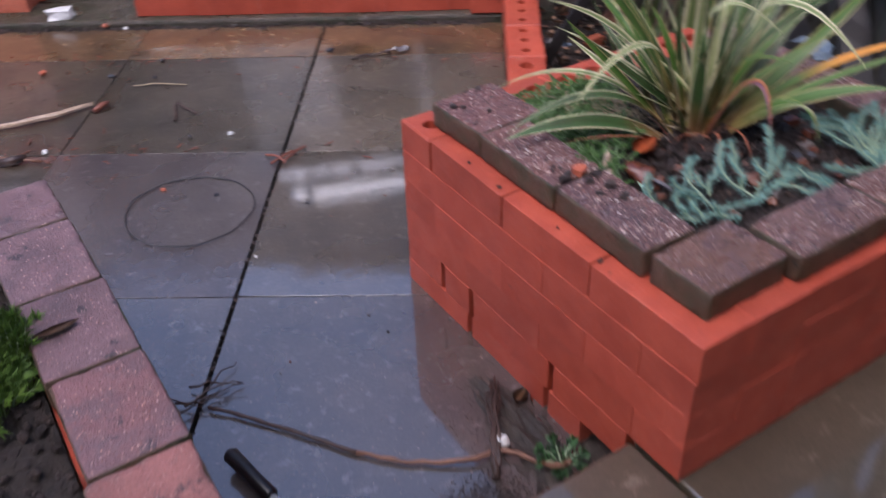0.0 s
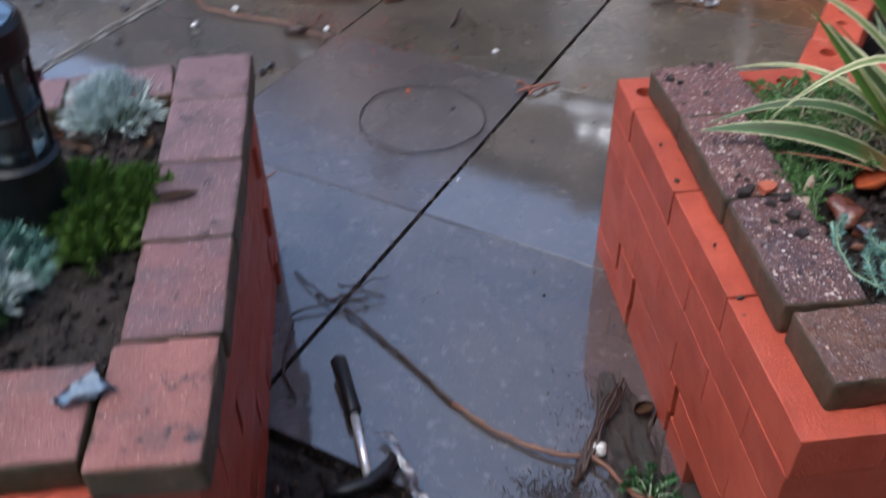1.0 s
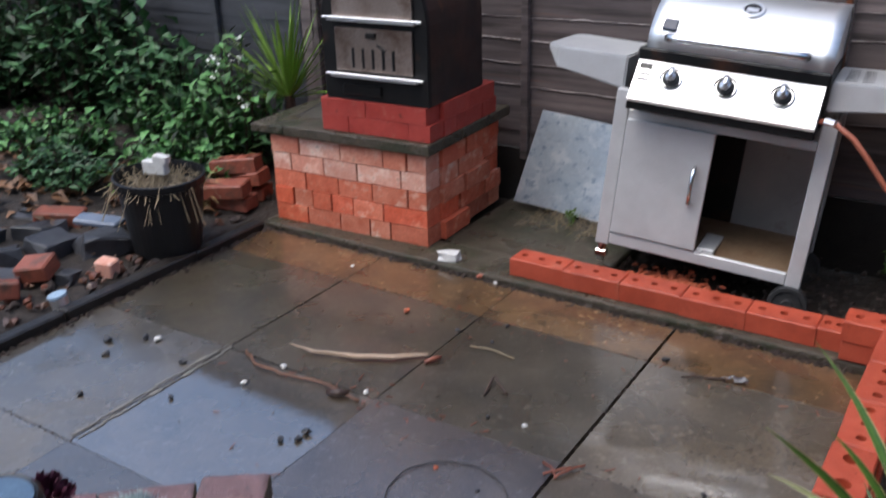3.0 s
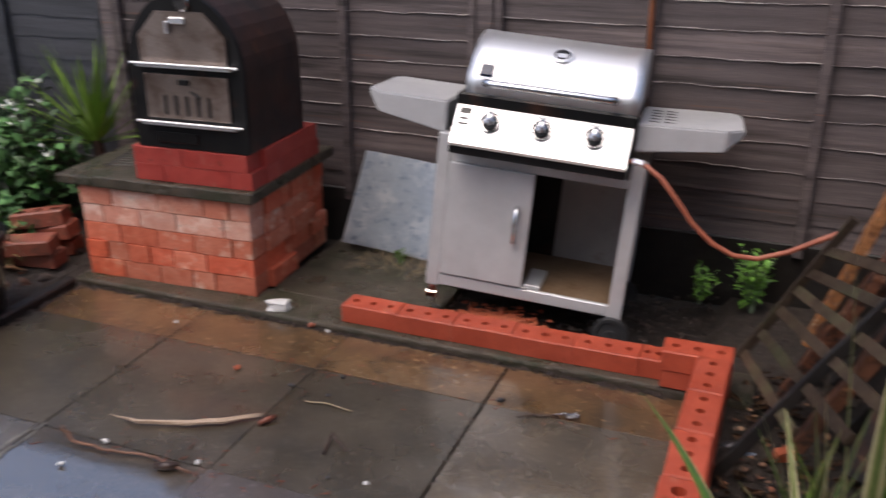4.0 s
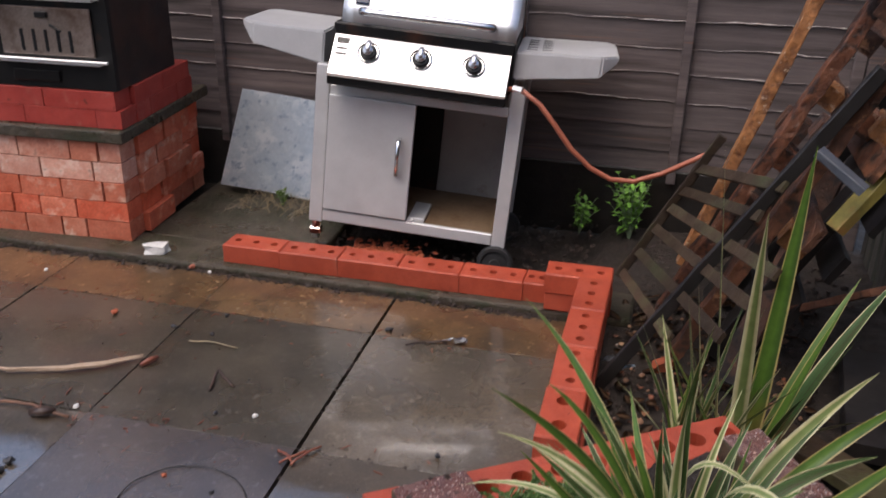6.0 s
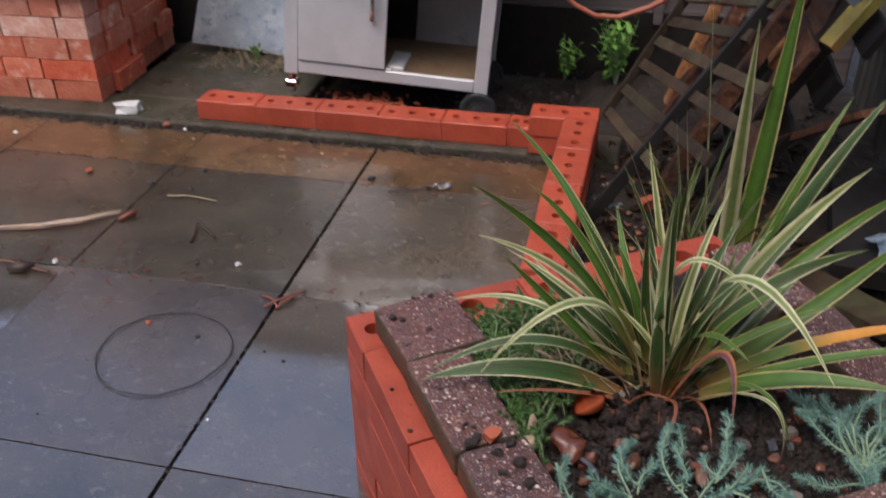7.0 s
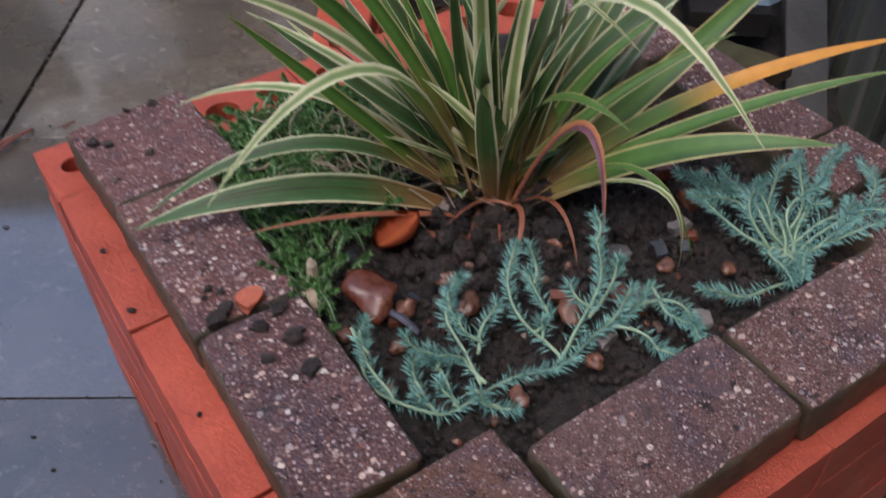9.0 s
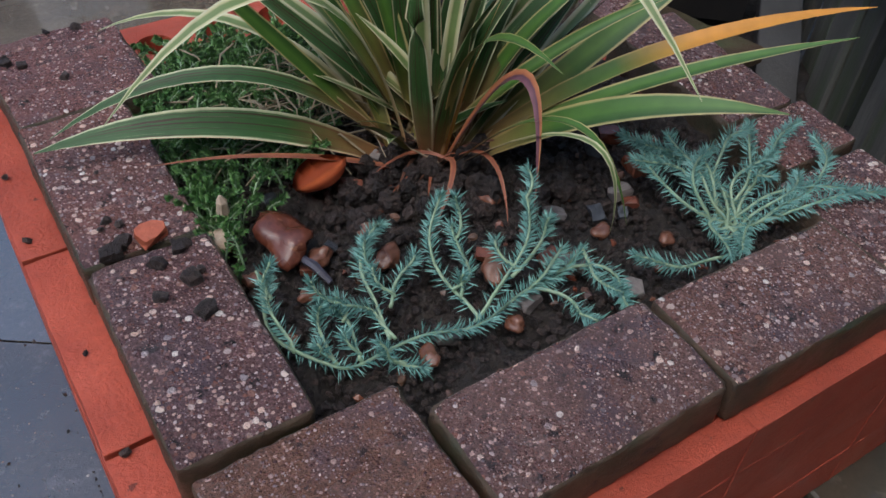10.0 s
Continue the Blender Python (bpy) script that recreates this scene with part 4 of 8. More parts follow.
        low_z = [zt - 0.115, zt - 0.075, zt - 0.022, zt - 0.02, zt - 0.03, zt - 0.115]
        low = [bm.verts.new((x, y, z)) for (x, y), z in zip(front, low_z)]
        bm.faces.new(top)
        bm.faces.new(low[::-1])
        for j in range(6):
            bm.faces.new((top[j], top[(j + 1) % 6], low[(j + 1) % 6], low[j]))
        bmesh.ops.recalc_face_normals(bm, faces=bm.faces)
        bmesh.ops.bevel(bm, geom=list(bm.edges), offset=0.006, segments=2, affect="EDGES")
        shelf = put("side_shelf", bm, G, label="folding grey metal side shelf")
        if sx > 0:
            for k in range(5):
                for q in range(2):
                    bm = B()
                    box(bm, 0.34 + q * 0.05, 0.375 + q * 0.05, 0.09 + 0.055 * k, 0.10 + 0.055 * k, 0.767 + 0.003 * q, 0.7715 + 0.003 * q, 0)
                    put("slot", bm, M["rubber"], shelf)
    # feet
    for y in (0.022, 0.40):
        bm = B()
        x = -W + 0.022
        tube(bm, [(x, y, 0.076), (x, y, 0.040)], 0.016, 12)
        box(bm, x - 0.022, x + 0.022, y - 0.018, y + 0.022, 0.020, 0.048, 0.005)
        cast = put("castor", bm, M["chrome"], label="small chrome castor")
        bm = B()
        tube(bm, [(x - 0.010, y + 0.012, 0.018), (x + 0.010, y + 0.012, 0.018)], 0.022, 16)
        put("castor_wheel", bm, M["steel"], cast)
    for y in (0.0, 0.40):
        bm = B()
        x = 0.333
        lathe(bm, [(0.0, -0.022), (0.018, -0.022), (0.020, -0.014), (0.048, -0.012), (0.050, -0.018), (0.062, -0.018), (0.065, -0.010), (0.065, 0.010), (0.062, 0.018), (0.050, 0.018), (0.048, 0.012), (0.020, 0.014), (0.018, 0.022), (0.0, 0.022)], 32, pose(x, y, 0.018, 90))
        put("wheel", bm, M["wheel"], label="black plastic wheel", smooth=False)
    return g


M["print"] = mat("grey print", (0.42, 0.42, 0.43), (0.52, 0.52, 0.52), 40, (0.5, 0.6), 0.0)
M["wheel"] = mat("worn grey-black wheel plastic", (0.022, 0.022, 0.023), (0.042, 0.042, 0.043), 16, (0.45, 0.65), 0.3, 120)
M["badge"] = mat("dark blue badge", (0.012, 0.02, 0.05), (0.02, 0.03, 0.07), 30, (0.2, 0.3), 0.0)
barbecue()

# ---- plant and clutter materials ----


def leaf_mat(name, stops, rough=0.4, noise_scale=60, rnd=0.15, base=None, streak=None, tip=None):
    """Leaf colours across the blade (u of its map), with streaks along it."""
    m = bpy.data.materials.new(name)
    m.use_nodes = True
    n, ln = m.node_tree.nodes, m.node_tree.links.new
    sh = n["Principled BSDF"]
    uv = n.new("ShaderNodeUVMap")
    mp = n.new("ShaderNodeMapping")
    mp.inputs["Scale"].default_value = (40, 3, 1)
    ln(uv.outputs[0], mp.inputs[0])
    nz = n.new("ShaderNodeTexNoise")
    nz.inputs["Scale"].default_value = 1.0
    ln(mp.outputs[0], nz.inputs["Vector"])
    sp = n.new("ShaderNodeSeparateXYZ")
    ln(uv.outputs[0], sp.inputs[0])
    ma = n.new("ShaderNodeMath")
    ma.operation = "MULTIPLY_ADD"
    ma.inputs[1].default_value = 0.10
    ln(nz.outputs["Fac"], ma.inputs[0])
    sub = n.new("ShaderNodeMath")
    sub.operation, sub.inputs[1].default_value = "SUBTRACT", 0.05
    ln(sp.outputs[0], sub.inputs[0])
    ln(sub.outputs[0], ma.inputs[2])
    cr = n.new("ShaderNodeValToRGB")
    while len(cr.color_ramp.elements) < len(stops):
        cr.color_ramp.elements.new(0.5)
    for e, (p, c) in zip(cr.color_ramp.elements, stops):
        e.position, e.color = p, (*c, 1)
    ln(ma.outputs[0], cr.inputs[0])
    tone = cr.outputs[0]

    def over(f, lo, hi, colour, top, amount=1.0):
        k = n.new("ShaderNodeMapRange")
        k.inputs["From Min"].default_value, k.inputs["From Max"].default_value, k.inputs["To Max"].default_value = lo, hi, amount
        ln(f, k.inputs["Value"])
        x = n.new("ShaderNodeMix")
        x.data_type = "RGBA"
        ln(k.outputs[0], x.inputs[0])
        ln(top, x.inputs[6])
        x.inputs[7].default_value = (*colour, 1)
        return x.outputs[2]

    if streak:
        m3 = n.new("ShaderNodeMapping")
        m3.inputs["Scale"].default_value = (4.5, 0.5, 1)
        ln(uv.outputs[0], m3.inputs[0])
        n3 = n.new("ShaderNodeTexNoise")
        n3.inputs["Scale"].default_value = 2.2
        ln(m3.outputs[0], n3.inputs["Vector"])
        tone = over(n3.outputs["Fac"], 0.56, 0.61, streak, tone, 0.9)
        n4 = n.new("ShaderNodeTexNoise")
        n4.inputs["Scale"].default_value = 9.0
        ln(m3.outputs[0], n4.inputs["Vector"])
        tone = over(n4.outputs["Fac"], 0.62, 0.70, (0.20, 0.24, 0.12), tone, 0.5)
    if tip:
        tone = over(sp.outputs[1], 0.42, 0.62, tip, tone)
    if base:
        tone = over(sp.outputs[1], 0.34, 0.02, base, tone, 0.8)
    geo = n.new("ShaderNodeNewGeometry")
    rv = n.new("ShaderNodeMapRange")
    rv.inputs["To Min"].default_value, rv.inputs["To Max"].default_value = 1 - rnd, 1 + rnd
    ln(geo.outputs["Random Per Island"], rv.inputs["Value"])
    tc = n.new("ShaderNodeTexCoord")
    n2 = n.new("ShaderNodeTexNoise")
    n2.inputs["Scale"].default_value = noise_scale
    ln(tc.outputs["Object"], n2.inputs["Vector"])
    r2 = n.new("ShaderNodeMapRange")
    r2.inputs["To Min"].default_value, r2.inputs["To Max"].default_value = 0.72, 1.22
    ln(n2.outputs["Fac"], r2.inputs["Value"])
    mm = n.new("ShaderNodeMath")
    mm.operation = "MULTIPLY"
    ln(rv.outputs[0], mm.inputs[0])
    ln(r2.outputs[0], mm.inputs[1])
    hs = n.new("ShaderNodeHueSaturation")
    ln(mm.outputs[0], hs.inputs["Value"])
    ln(tone, hs.inputs["Color"])
    ln(hs.outputs[0], sh.inputs["Base Color"])
    sh.inputs["Roughness"].default_value = rough
    sh.inputs["Specular IOR Level"].default_value = 0.32
    bp = n.new("ShaderNodeBump")
    bp.inputs["Strength"].default_value, bp.inputs["Distance"].default_value = 0.25, 0.001
    ln(nz.outputs["Fac"], bp.inputs["Height"])
    ln(bp.outputs[0], sh.inputs["Normal"])
    return m


CREAM, GREEN, GREY, FOOT, BROWN = (0.54, 0.52, 0.33), (0.027, 0.068, 0.013), (0.042, 0.090, 0.024), (0.33, 0.135, 0.055), (0.045, 0.015, 0.010)
M["varieg"] = leaf_mat("variegated strap leaf", [(0.0, (0.40, 0.20, 0.10)), (0.03, CREAM), (0.075, (0.36, 0.36, 0.19)), (0.10, GREY), (0.5, GREEN), (0.90, GREY), (0.925, (0.36, 0.36, 0.19)), (1.0, CREAM)], 0.48, rnd=0.32, base=FOOT, streak=BROWN)
M["green_strap"] = leaf_mat("green strap leaf", [(0.0, (0.34, 0.26, 0.10)), (0.07, (0.30, 0.28, 0.10)), (0.11, (0.055, 0.118, 0.019)), (0.5, (0.072, 0.145, 0.022)), (0.89, GREEN), (0.93, (0.34, 0.30, 0.12)), (1.0, (0.36, 0.28, 0.12))], 0.40, base=(0.40, 0.22, 0.08))
M["pale_strap"] = leaf_mat("pale strap leaf", [(0.0, CREAM), (0.20, (0.46, 0.42, 0.22)), (0.32, (0.13, 0.18, 0.055)), (0.68, (0.15, 0.20, 0.065)), (0.80, (0.46, 0.42, 0.22)), (1.0, CREAM)], 0.42, base=FOOT)
M["orange_strap"] = leaf_mat("dying orange leaf", [(0.0, (0.45, 0.13, 0.02)), (0.3, (0.55, 0.25, 0.03)), (0.6, (0.36, 0.27, 0.04)), (1.0, (0.48, 0.16, 0.03))], 0.45, streak=(0.20, 0.05, 0.02))
M["orange_tip"] = leaf_mat("green leaf dying orange at its end", [(0.0, (0.34, 0.26, 0.10)), (0.1, (0.06, 0.11, 0.02)), (0.9, (0.07, 0.12, 0.022)), (1.0, (0.34, 0.26, 0.10))], 0.45, base=FOOT, tip=(0.52, 0.22, 0.03))
M["brown_strap"] = leaf_mat("withered brown leaf", [(0.0, (0.20, 0.08, 0.04)), (0.5, (0.10, 0.045, 0.03)), (1.0, (0.24, 0.10, 0.05))], 0.6)
M["red_strap"] = leaf_mat("withered red leaf", [(0.0, (0.30, 0.10, 0.045)), (0.5, (0.20, 0.06, 0.035)), (1.0, (0.34, 0.13, 0.06))], 0.45)
M["hanging"] = leaf_mat("folded dying leaf", [(0.0, (0.50, 0.20, 0.09)), (0.35, (0.42, 0.14, 0.06)), (0.5, (0.12, 0.05, 0.07)), (1.0, (0.20, 0.08, 0.09))], 0.4)
M["sedum_blue"] = leaf_mat("blue green needles", [(0.0, (0.085, 0.20, 0.165)), (1.0, (0.22, 0.385, 0.325))], 0.5, rnd=0.25)
M["sedum_stem"] = mat("pale green stem", (0.26, 0.37, 0.22), (0.38, 0.46, 0.29), 40, (0.4, 0.6), 0.1)
M["sedum_green"] = leaf_mat("bright green needles", [(0.0, (0.036, 0.105, 0.026)), (1.0, (0.125, 0.225, 0.060))], 0.5, rnd=0.35)
M["lime"] = leaf_mat("yellow green fronds", [(0.0, (0.045, 0.105, 0.016)), (1.0, (0.135, 0.225, 0.035))], 0.5, rnd=0.35)
M["silver"] = leaf_mat("silver needles", [(0.0, (0.30, 0.39, 0.37)), (1.0, (0.72, 0.80, 0.77))], 0.6, rnd=0.25)
M["straw"] = mat("dry straw", (0.26, 0.20, 0.12), (0.38, 0.30, 0.19), 30, (0.6, 0.8), 0.2)
M["leaf_dark"] = leaf_mat("dark broad leaf", [(0.0, (0.022, 0.060, 0.024)), (0.5, (0.048, 0.11, 0.040)), (1.0, (0.022, 0.060, 0.024))], 0.4, rnd=0.8)
M["leaf_mid"] = leaf_mat("green broad leaf", [(0.0, (0.040, 0.105, 0.032)), (0.5, (0.075, 0.17, 0.050)), (1.0, (0.040, 0.105, 0.032))], 0.5, rnd=0.9)
M["leaf_litter"] = leaf_mat("fallen brown leaf", [(0.0, (0.095, 0.045, 0.022)), (0.5, (0.15, 0.078, 0.038)), (1.0, (0.07, 0.036, 0.020))], 0.5, rnd=0.6)
M["leaf_red"] = leaf_mat("fallen orange leaf", [(0.0, (0.58, 0.10, 0.03)), (0.4, (0.66, 0.16, 0.05)), (0.5, (0.50, 0.10, 0.03)), (1.0, (0.52, 0.09, 0.03))], 0.35, rnd=0.2)
M["petal"] = leaf_mat("white petal", [(0.0, (0.6, 0.62, 0.55)), (1.0, (0.75, 0.76, 0.7))], 0.5)
M["twig"] = mat("dark wet twig", (0.028, 0.016, 0.012), (0.07, 0.036, 0.024), 40, (0.35, 0.6), 0.5, 200)
M["vine"] = mat("brown vine bark", (0.12, 0.052, 0.028), (0.24, 0.11, 0.06), 14, (0.4, 0.6), 0.5, 200)
M["red_twig"] = mat("red twig", (0.18, 0.05, 0.03), (0.26, 0.08, 0.045), 40, (0.4, 0.6), 0.3)
M["wood_pale"] = mat("split pale wood", (0.40, 0.28, 0.19), (0.55, 0.42, 0.31), 20, (0.5, 0.7), 0.4, stretch=(1, 8, 8))
M["raw_wood"] = mat("rotten orange timber", (0.24, 0.085, 0.026), (0.58, 0.25, 0.085), 22, (0.45, 0.7), 1.0, 60, rnd=0.25, grit=0.6,
                    stain=((0.11, 0.042, 0.020), 20, 0.50, 0.66), stain2=((0.62, 0.44, 0.30), 40, 0.60, 0.68), dist=0.008)
M["old_wood"] = mat("rotten red brown timber", (0.050, 0.020, 0.012), (0.17, 0.065, 0.030), 16, (0.4, 0.7), 1.0, 60, rnd=0.4,
                    stain=((0.30, 0.14, 0.065), 22, 0.60, 0.70), stain2=((0.014, 0.010, 0.008), 12, 0.5, 0.62), dist=0.008)
M["grey_wood"] = mat("mossy grey timber", (0.030, 0.019, 0.011), (0.070, 0.044, 0.026), 12, (0.5, 0.8), 0.8, 70, rnd=0.4, spec=0.3,
                     stain=((0.05, 0.055, 0.025), 6, 0.5, 0.68), dist=0.003)
M["dark_wood"] = mat("black wet timber", (0.009, 0.008, 0.008), (0.022, 0.018, 0.016), 10, (0.4, 0.65), 0.5, 70, rnd=0.3)
M["yellow_wood"] = mat("algae yellow timber", (0.17, 0.14, 0.03), (0.30, 0.24, 0.06), 8, (0.5, 0.7), 0.4, 60, stain=((0.26, 0.11, 0.03), 5, 0.52, 0.66))
M["pebble"] = mat("wet pebble", (0.085, 0.052, 0.036), (0.15, 0.09, 0.062), 25, (0.2, 0.4), 0.2, 200, tint=((1.2, 0.9, 0.75), (0.7, 0.7, 0.75), (1.5, 0.7, 0.5), (1.4, 1.3, 1.2), (0.6, 0.5, 0.45)), island=True)
M["clod"] = mat("soil crumbs", (0.022, 0.014, 0.011), (0.056, 0.034, 0.025), 60, (0.35, 0.7), 1.0, 240, rnd=0.45, island=True, dist=0.005)
M["grey_stone"] = mat("pale grey stone", (0.13, 0.105, 0.095), (0.24, 0.20, 0.18), 40, (0.3, 0.5), 0.5, 150, rnd=0.4)
M["chip"] = mat("mixed wood chips", (0.13, 0.072, 0.042), (0.30, 0.18, 0.11), 25, (0.4, 0.7), 0.4, 150, tint=((1.0, 0.8, 0.7), (1.7, 1.7, 1.6), (0.6, 0.5, 0.45), (1.4, 0.7, 0.45), (1.2, 1.1, 1.0)), island=True)
M["brick_chip"] = mat("broken orange brick", (0.40, 0.09, 0.04), (0.5, 0.13, 0.06), 30, (0.45, 0.7), 0.6, 150, rnd=0.25, island=True)
M["red_stone"] = mat("wet red stone", (0.085, 0.024, 0.014), (0.16, 0.048, 0.026), 30, (0.15, 0.35), 0.3, 120, stain=((0.30, 0.13, 0.07), 40, 0.6, 0.7))
M["bright"] = mat("bright bare steel", (0.88, 0.88, 0.88), (0.95, 0.95, 0.95), 10, (0.22, 0.32), 0.0, metal=0.6)
M["leaf_wet"] = leaf_mat("sodden black leaf", [(0.0, (0.022, 0.018, 0.018)), (0.5, (0.05, 0.036, 0.030)), (1.0, (0.022, 0.018, 0.018))], 0.3, rnd=0.5)
M["white"] = mat("white plaster", (0.62, 0.61, 0.58), (0.74, 0.73, 0.70), 20, (0.5, 0.7), 0.3)
M["rock"] = mat("grey rock", (0.024, 0.025, 0.030), (0.060, 0.060, 0.066), 10, (0.3, 0.55), 0.7, 60, rnd=0.3, dist=0.006)
M["blue_scrap"] = mat("pale blue plastic", (0.30, 0.42, 0.55), (0.48, 0.60, 0.70), 12, (0.2, 0.35), 0.2)
M["foil"] = mat("crumpled silver foil", (0.5, 0.5, 0.52), (0.66, 0.66, 0.68), 30, (0.15, 0.35), 0.6, 120, metal=0.9)
M["hose"] = mat("orange gas hose", (0.36, 0.10, 0.055), (0.44, 0.14, 0.08), 10, (0.35, 0.5), 0.1)
M["wire"] = mat("dark wire", (0.02, 0.018, 0.017), (0.04, 0.036, 0.033), 30, (0.4, 0.6), 0.2)
gl = bpy.data.materials.new("lantern glass")
gl.use_nodes = True
gs = gl.node_tree.nodes["Principled BSDF"]
gs.inputs["Base Color"].default_value, gs.inputs["Roughness"].default_value = (0.14, 0.17, 0.17, 1), 0.18
gs.inputs["Transmission Weight"].default_value, gs.inputs["IOR"].default_value = 0.9, 1.25
M["glass"] = gl
M["palm_leaf"] = leaf_mat("bright palm leaf", [(0.0, (0.15, 0.26, 0.035)), (0.5, (0.22, 0.36, 0.06)), (1.0, (0.15, 0.26, 0.035))], 0.4, rnd=0.3)
M["straw_leaf"] = leaf_mat("straw grass", [(0.0, (0.30, 0.22, 0.09)), (1.0, (0.38, 0.30, 0.14))], 0.6, rnd=0.3)
M["leaf_purple"] = leaf_mat("purple leaf", [(0.0, (0.05, 0.012, 0.025)), (1.0, (0.10, 0.025, 0.05))], 0.5, rnd=0.4)
M["leaf_slate"] = mat("dark slate bark", (0.035, 0.032, 0.045), (0.07, 0.06, 0.075), 30, (0.3, 0.5), 0.4)
M["weed_leaf"] = leaf_mat("bright weed leaf", [(0.0, (0.10, 0.24, 0.03)), (0.5, (0.17, 0.36, 0.06)), (1.0, (0.10, 0.24, 0.03))], 0.45, rnd=0.3)
M["blue_slate"] = mat("blue grey slate", (0.13, 0.16, 0.22), (0.20, 0.24, 0.31), 12, (0.25, 0.45), 0.3)
M["copper"] = mat("copper pipe", (0.30, 0.10, 0.05), (0.40, 0.16, 0.08), 8, (0.3, 0.5), 0.1, metal=0.7)

# ---- plant helpers ----


def blade(bm, base, tip, width, arch=0.1, fold=0.25, n=12, twist=0.0, sag=0.0, bend=None):
    """A strap leaf from base to tip that bows upward by arch; u runs across it, v along."""
    uv = bm.loops.layers.uv.verify()
    base, tip = Vector(base), Vector(tip)
    mid = (base + tip) / 2 + Vector((0, 0, arch * 2)) if bend is None else Vector(bend)
    rows = []
    for k in range(n + 1):
        t = k / n
        p = (1 - t) ** 2 * base + 2 * t * (1 - t) * mid + t * t * tip
        d = (2 * (1 - t) * (mid - base) + 2 * t * (tip - mid)).normalized()
        side = d.cross(Vector((0, 0, 1)))
        if side.length < 1e-3:
            side = Vector((1, 0, 0))
        side.normalize()
        side = Matrix.Rotation(twist * (0.3 + t), 3, d) @ side
        up = side.cross(d)
        w = width * 0.5 * min(1.0, 0.55 + 1.6 * t) * max(0.03, (1 - t ** 3.2))
        f = fold * (1.1 - 0.8 * t)
        rows.append([(p - side * w + up * w * f), (p - side * w * 0.5 + up * w * f * 0.35), p, (p + side * w * 0.5 + up * w * f * 0.35), (p + side * w + up * w * f)])
    vs = [[bm.verts.new(q) for q in r] for r in rows]
    for k in range(n):
        for j in range(4):
            f = bm.faces.new((vs[k][j], vs[k][j + 1], vs[k + 1][j + 1], vs[k + 1][j]))
            f.smooth = True
            for lp, (u, v) in zip(f.loops, ((j, k), (j + 1, k), (j + 1, k + 1), (j, k + 1))):
                lp[uv].uv = (u / 4, v / n)


def needle(bm, uv, p, d, l, w):
    d = d.normalized()
    s = d.orthogonal().normalized() * w
    a, b, c, e = bm.verts.new(p), bm.verts.new(p + d * l * 0.45 + s), bm.verts.new(p + d * l), bm.verts.new(p + d * l * 0.45 - s)
    f = bm.faces.new((a, b, c, e))
    g = random.random()
    for lp in f.loops:
        lp[uv].uv = (g, 0.5)


def spray(bm, pts, rng, count, l, w, lean=0.5, from_t=0.15):
    """Needles set round a stem."""
    uv = bm.loops.layers.uv.verify()
    pts = [Vector(p) for p in pts]
    for k in range(count):
        t = from_t + (1 - from_t) * (k / count) ** 0.8
        x = t * (len(pts) - 1)
        i = min(int(x), len(pts) - 2)
        p = pts[i].lerp(pts[i + 1], x - i)
        d = (pts[i + 1] - pts[i]).normalized()
        o = d.orthogonal().normalized()
        o = Matrix.Rotation(k * 2.4 + rng.uniform(-0.9, 0.9), 3, d) @ o
        ln_ = l * rng.uniform(0.6, 1.2) * (0.8 if t > 0.9 else 1.0)
        needle(bm, uv, p, o + d * (lean + rng.uniform(-0.25, 0.35) + (0.7 if t > 0.88 else 0)) + Vector((0, 0, rng.uniform(0, 0.4))), ln_, w)


def leaf(bm, p, d, up, l, w, curl=0.2):
    """A broad pointed leaf of four faces with a fold along its rib."""
    uv = bm.loops.layers.uv.verify()
    d = d.normalized()
    s = d.cross(up)
    s = (s if s.length > 1e-3 else d.orthogonal()).normalized()
    u = s.cross(d)
    c = [p, p + d * l * 0.5 - u * curl * l * 0.15, p + d * l - u * curl * l]
    e = [p + d * l * 0.42 + s * w + u * w * 0.3, p + d * l * 0.42 - s * w + u * w * 0.3]
    v = [bm.verts.new(q) for q in c + e]
    for idx, us in (((0, 1, 3), (0.5, 0.5, 0)), ((1, 2, 3), (0.5, 0.5, 0)), ((0, 4, 1), (0.5, 1, 0.5)), ((1, 4, 2), (0.5, 1, 0.5))):
        f = bm.faces.new([v[i] for i in idx])
        for lp, q in zip(f.loops, us):
            lp[uv].uv = (q, 0.5)


def rnd_dir(rng, up=0.4):
    a = rng.uniform(0, 2 * math.pi)
    z = rng.uniform(-0.3, 1.0) * (1 - up) + up
    r = math.sqrt(max(0.0, 1 - min(1, z) ** 2))
    return Vector((r * math.cos(a), r * math.sin(a), z))


# ---- right planter: strap-leaved plant ----


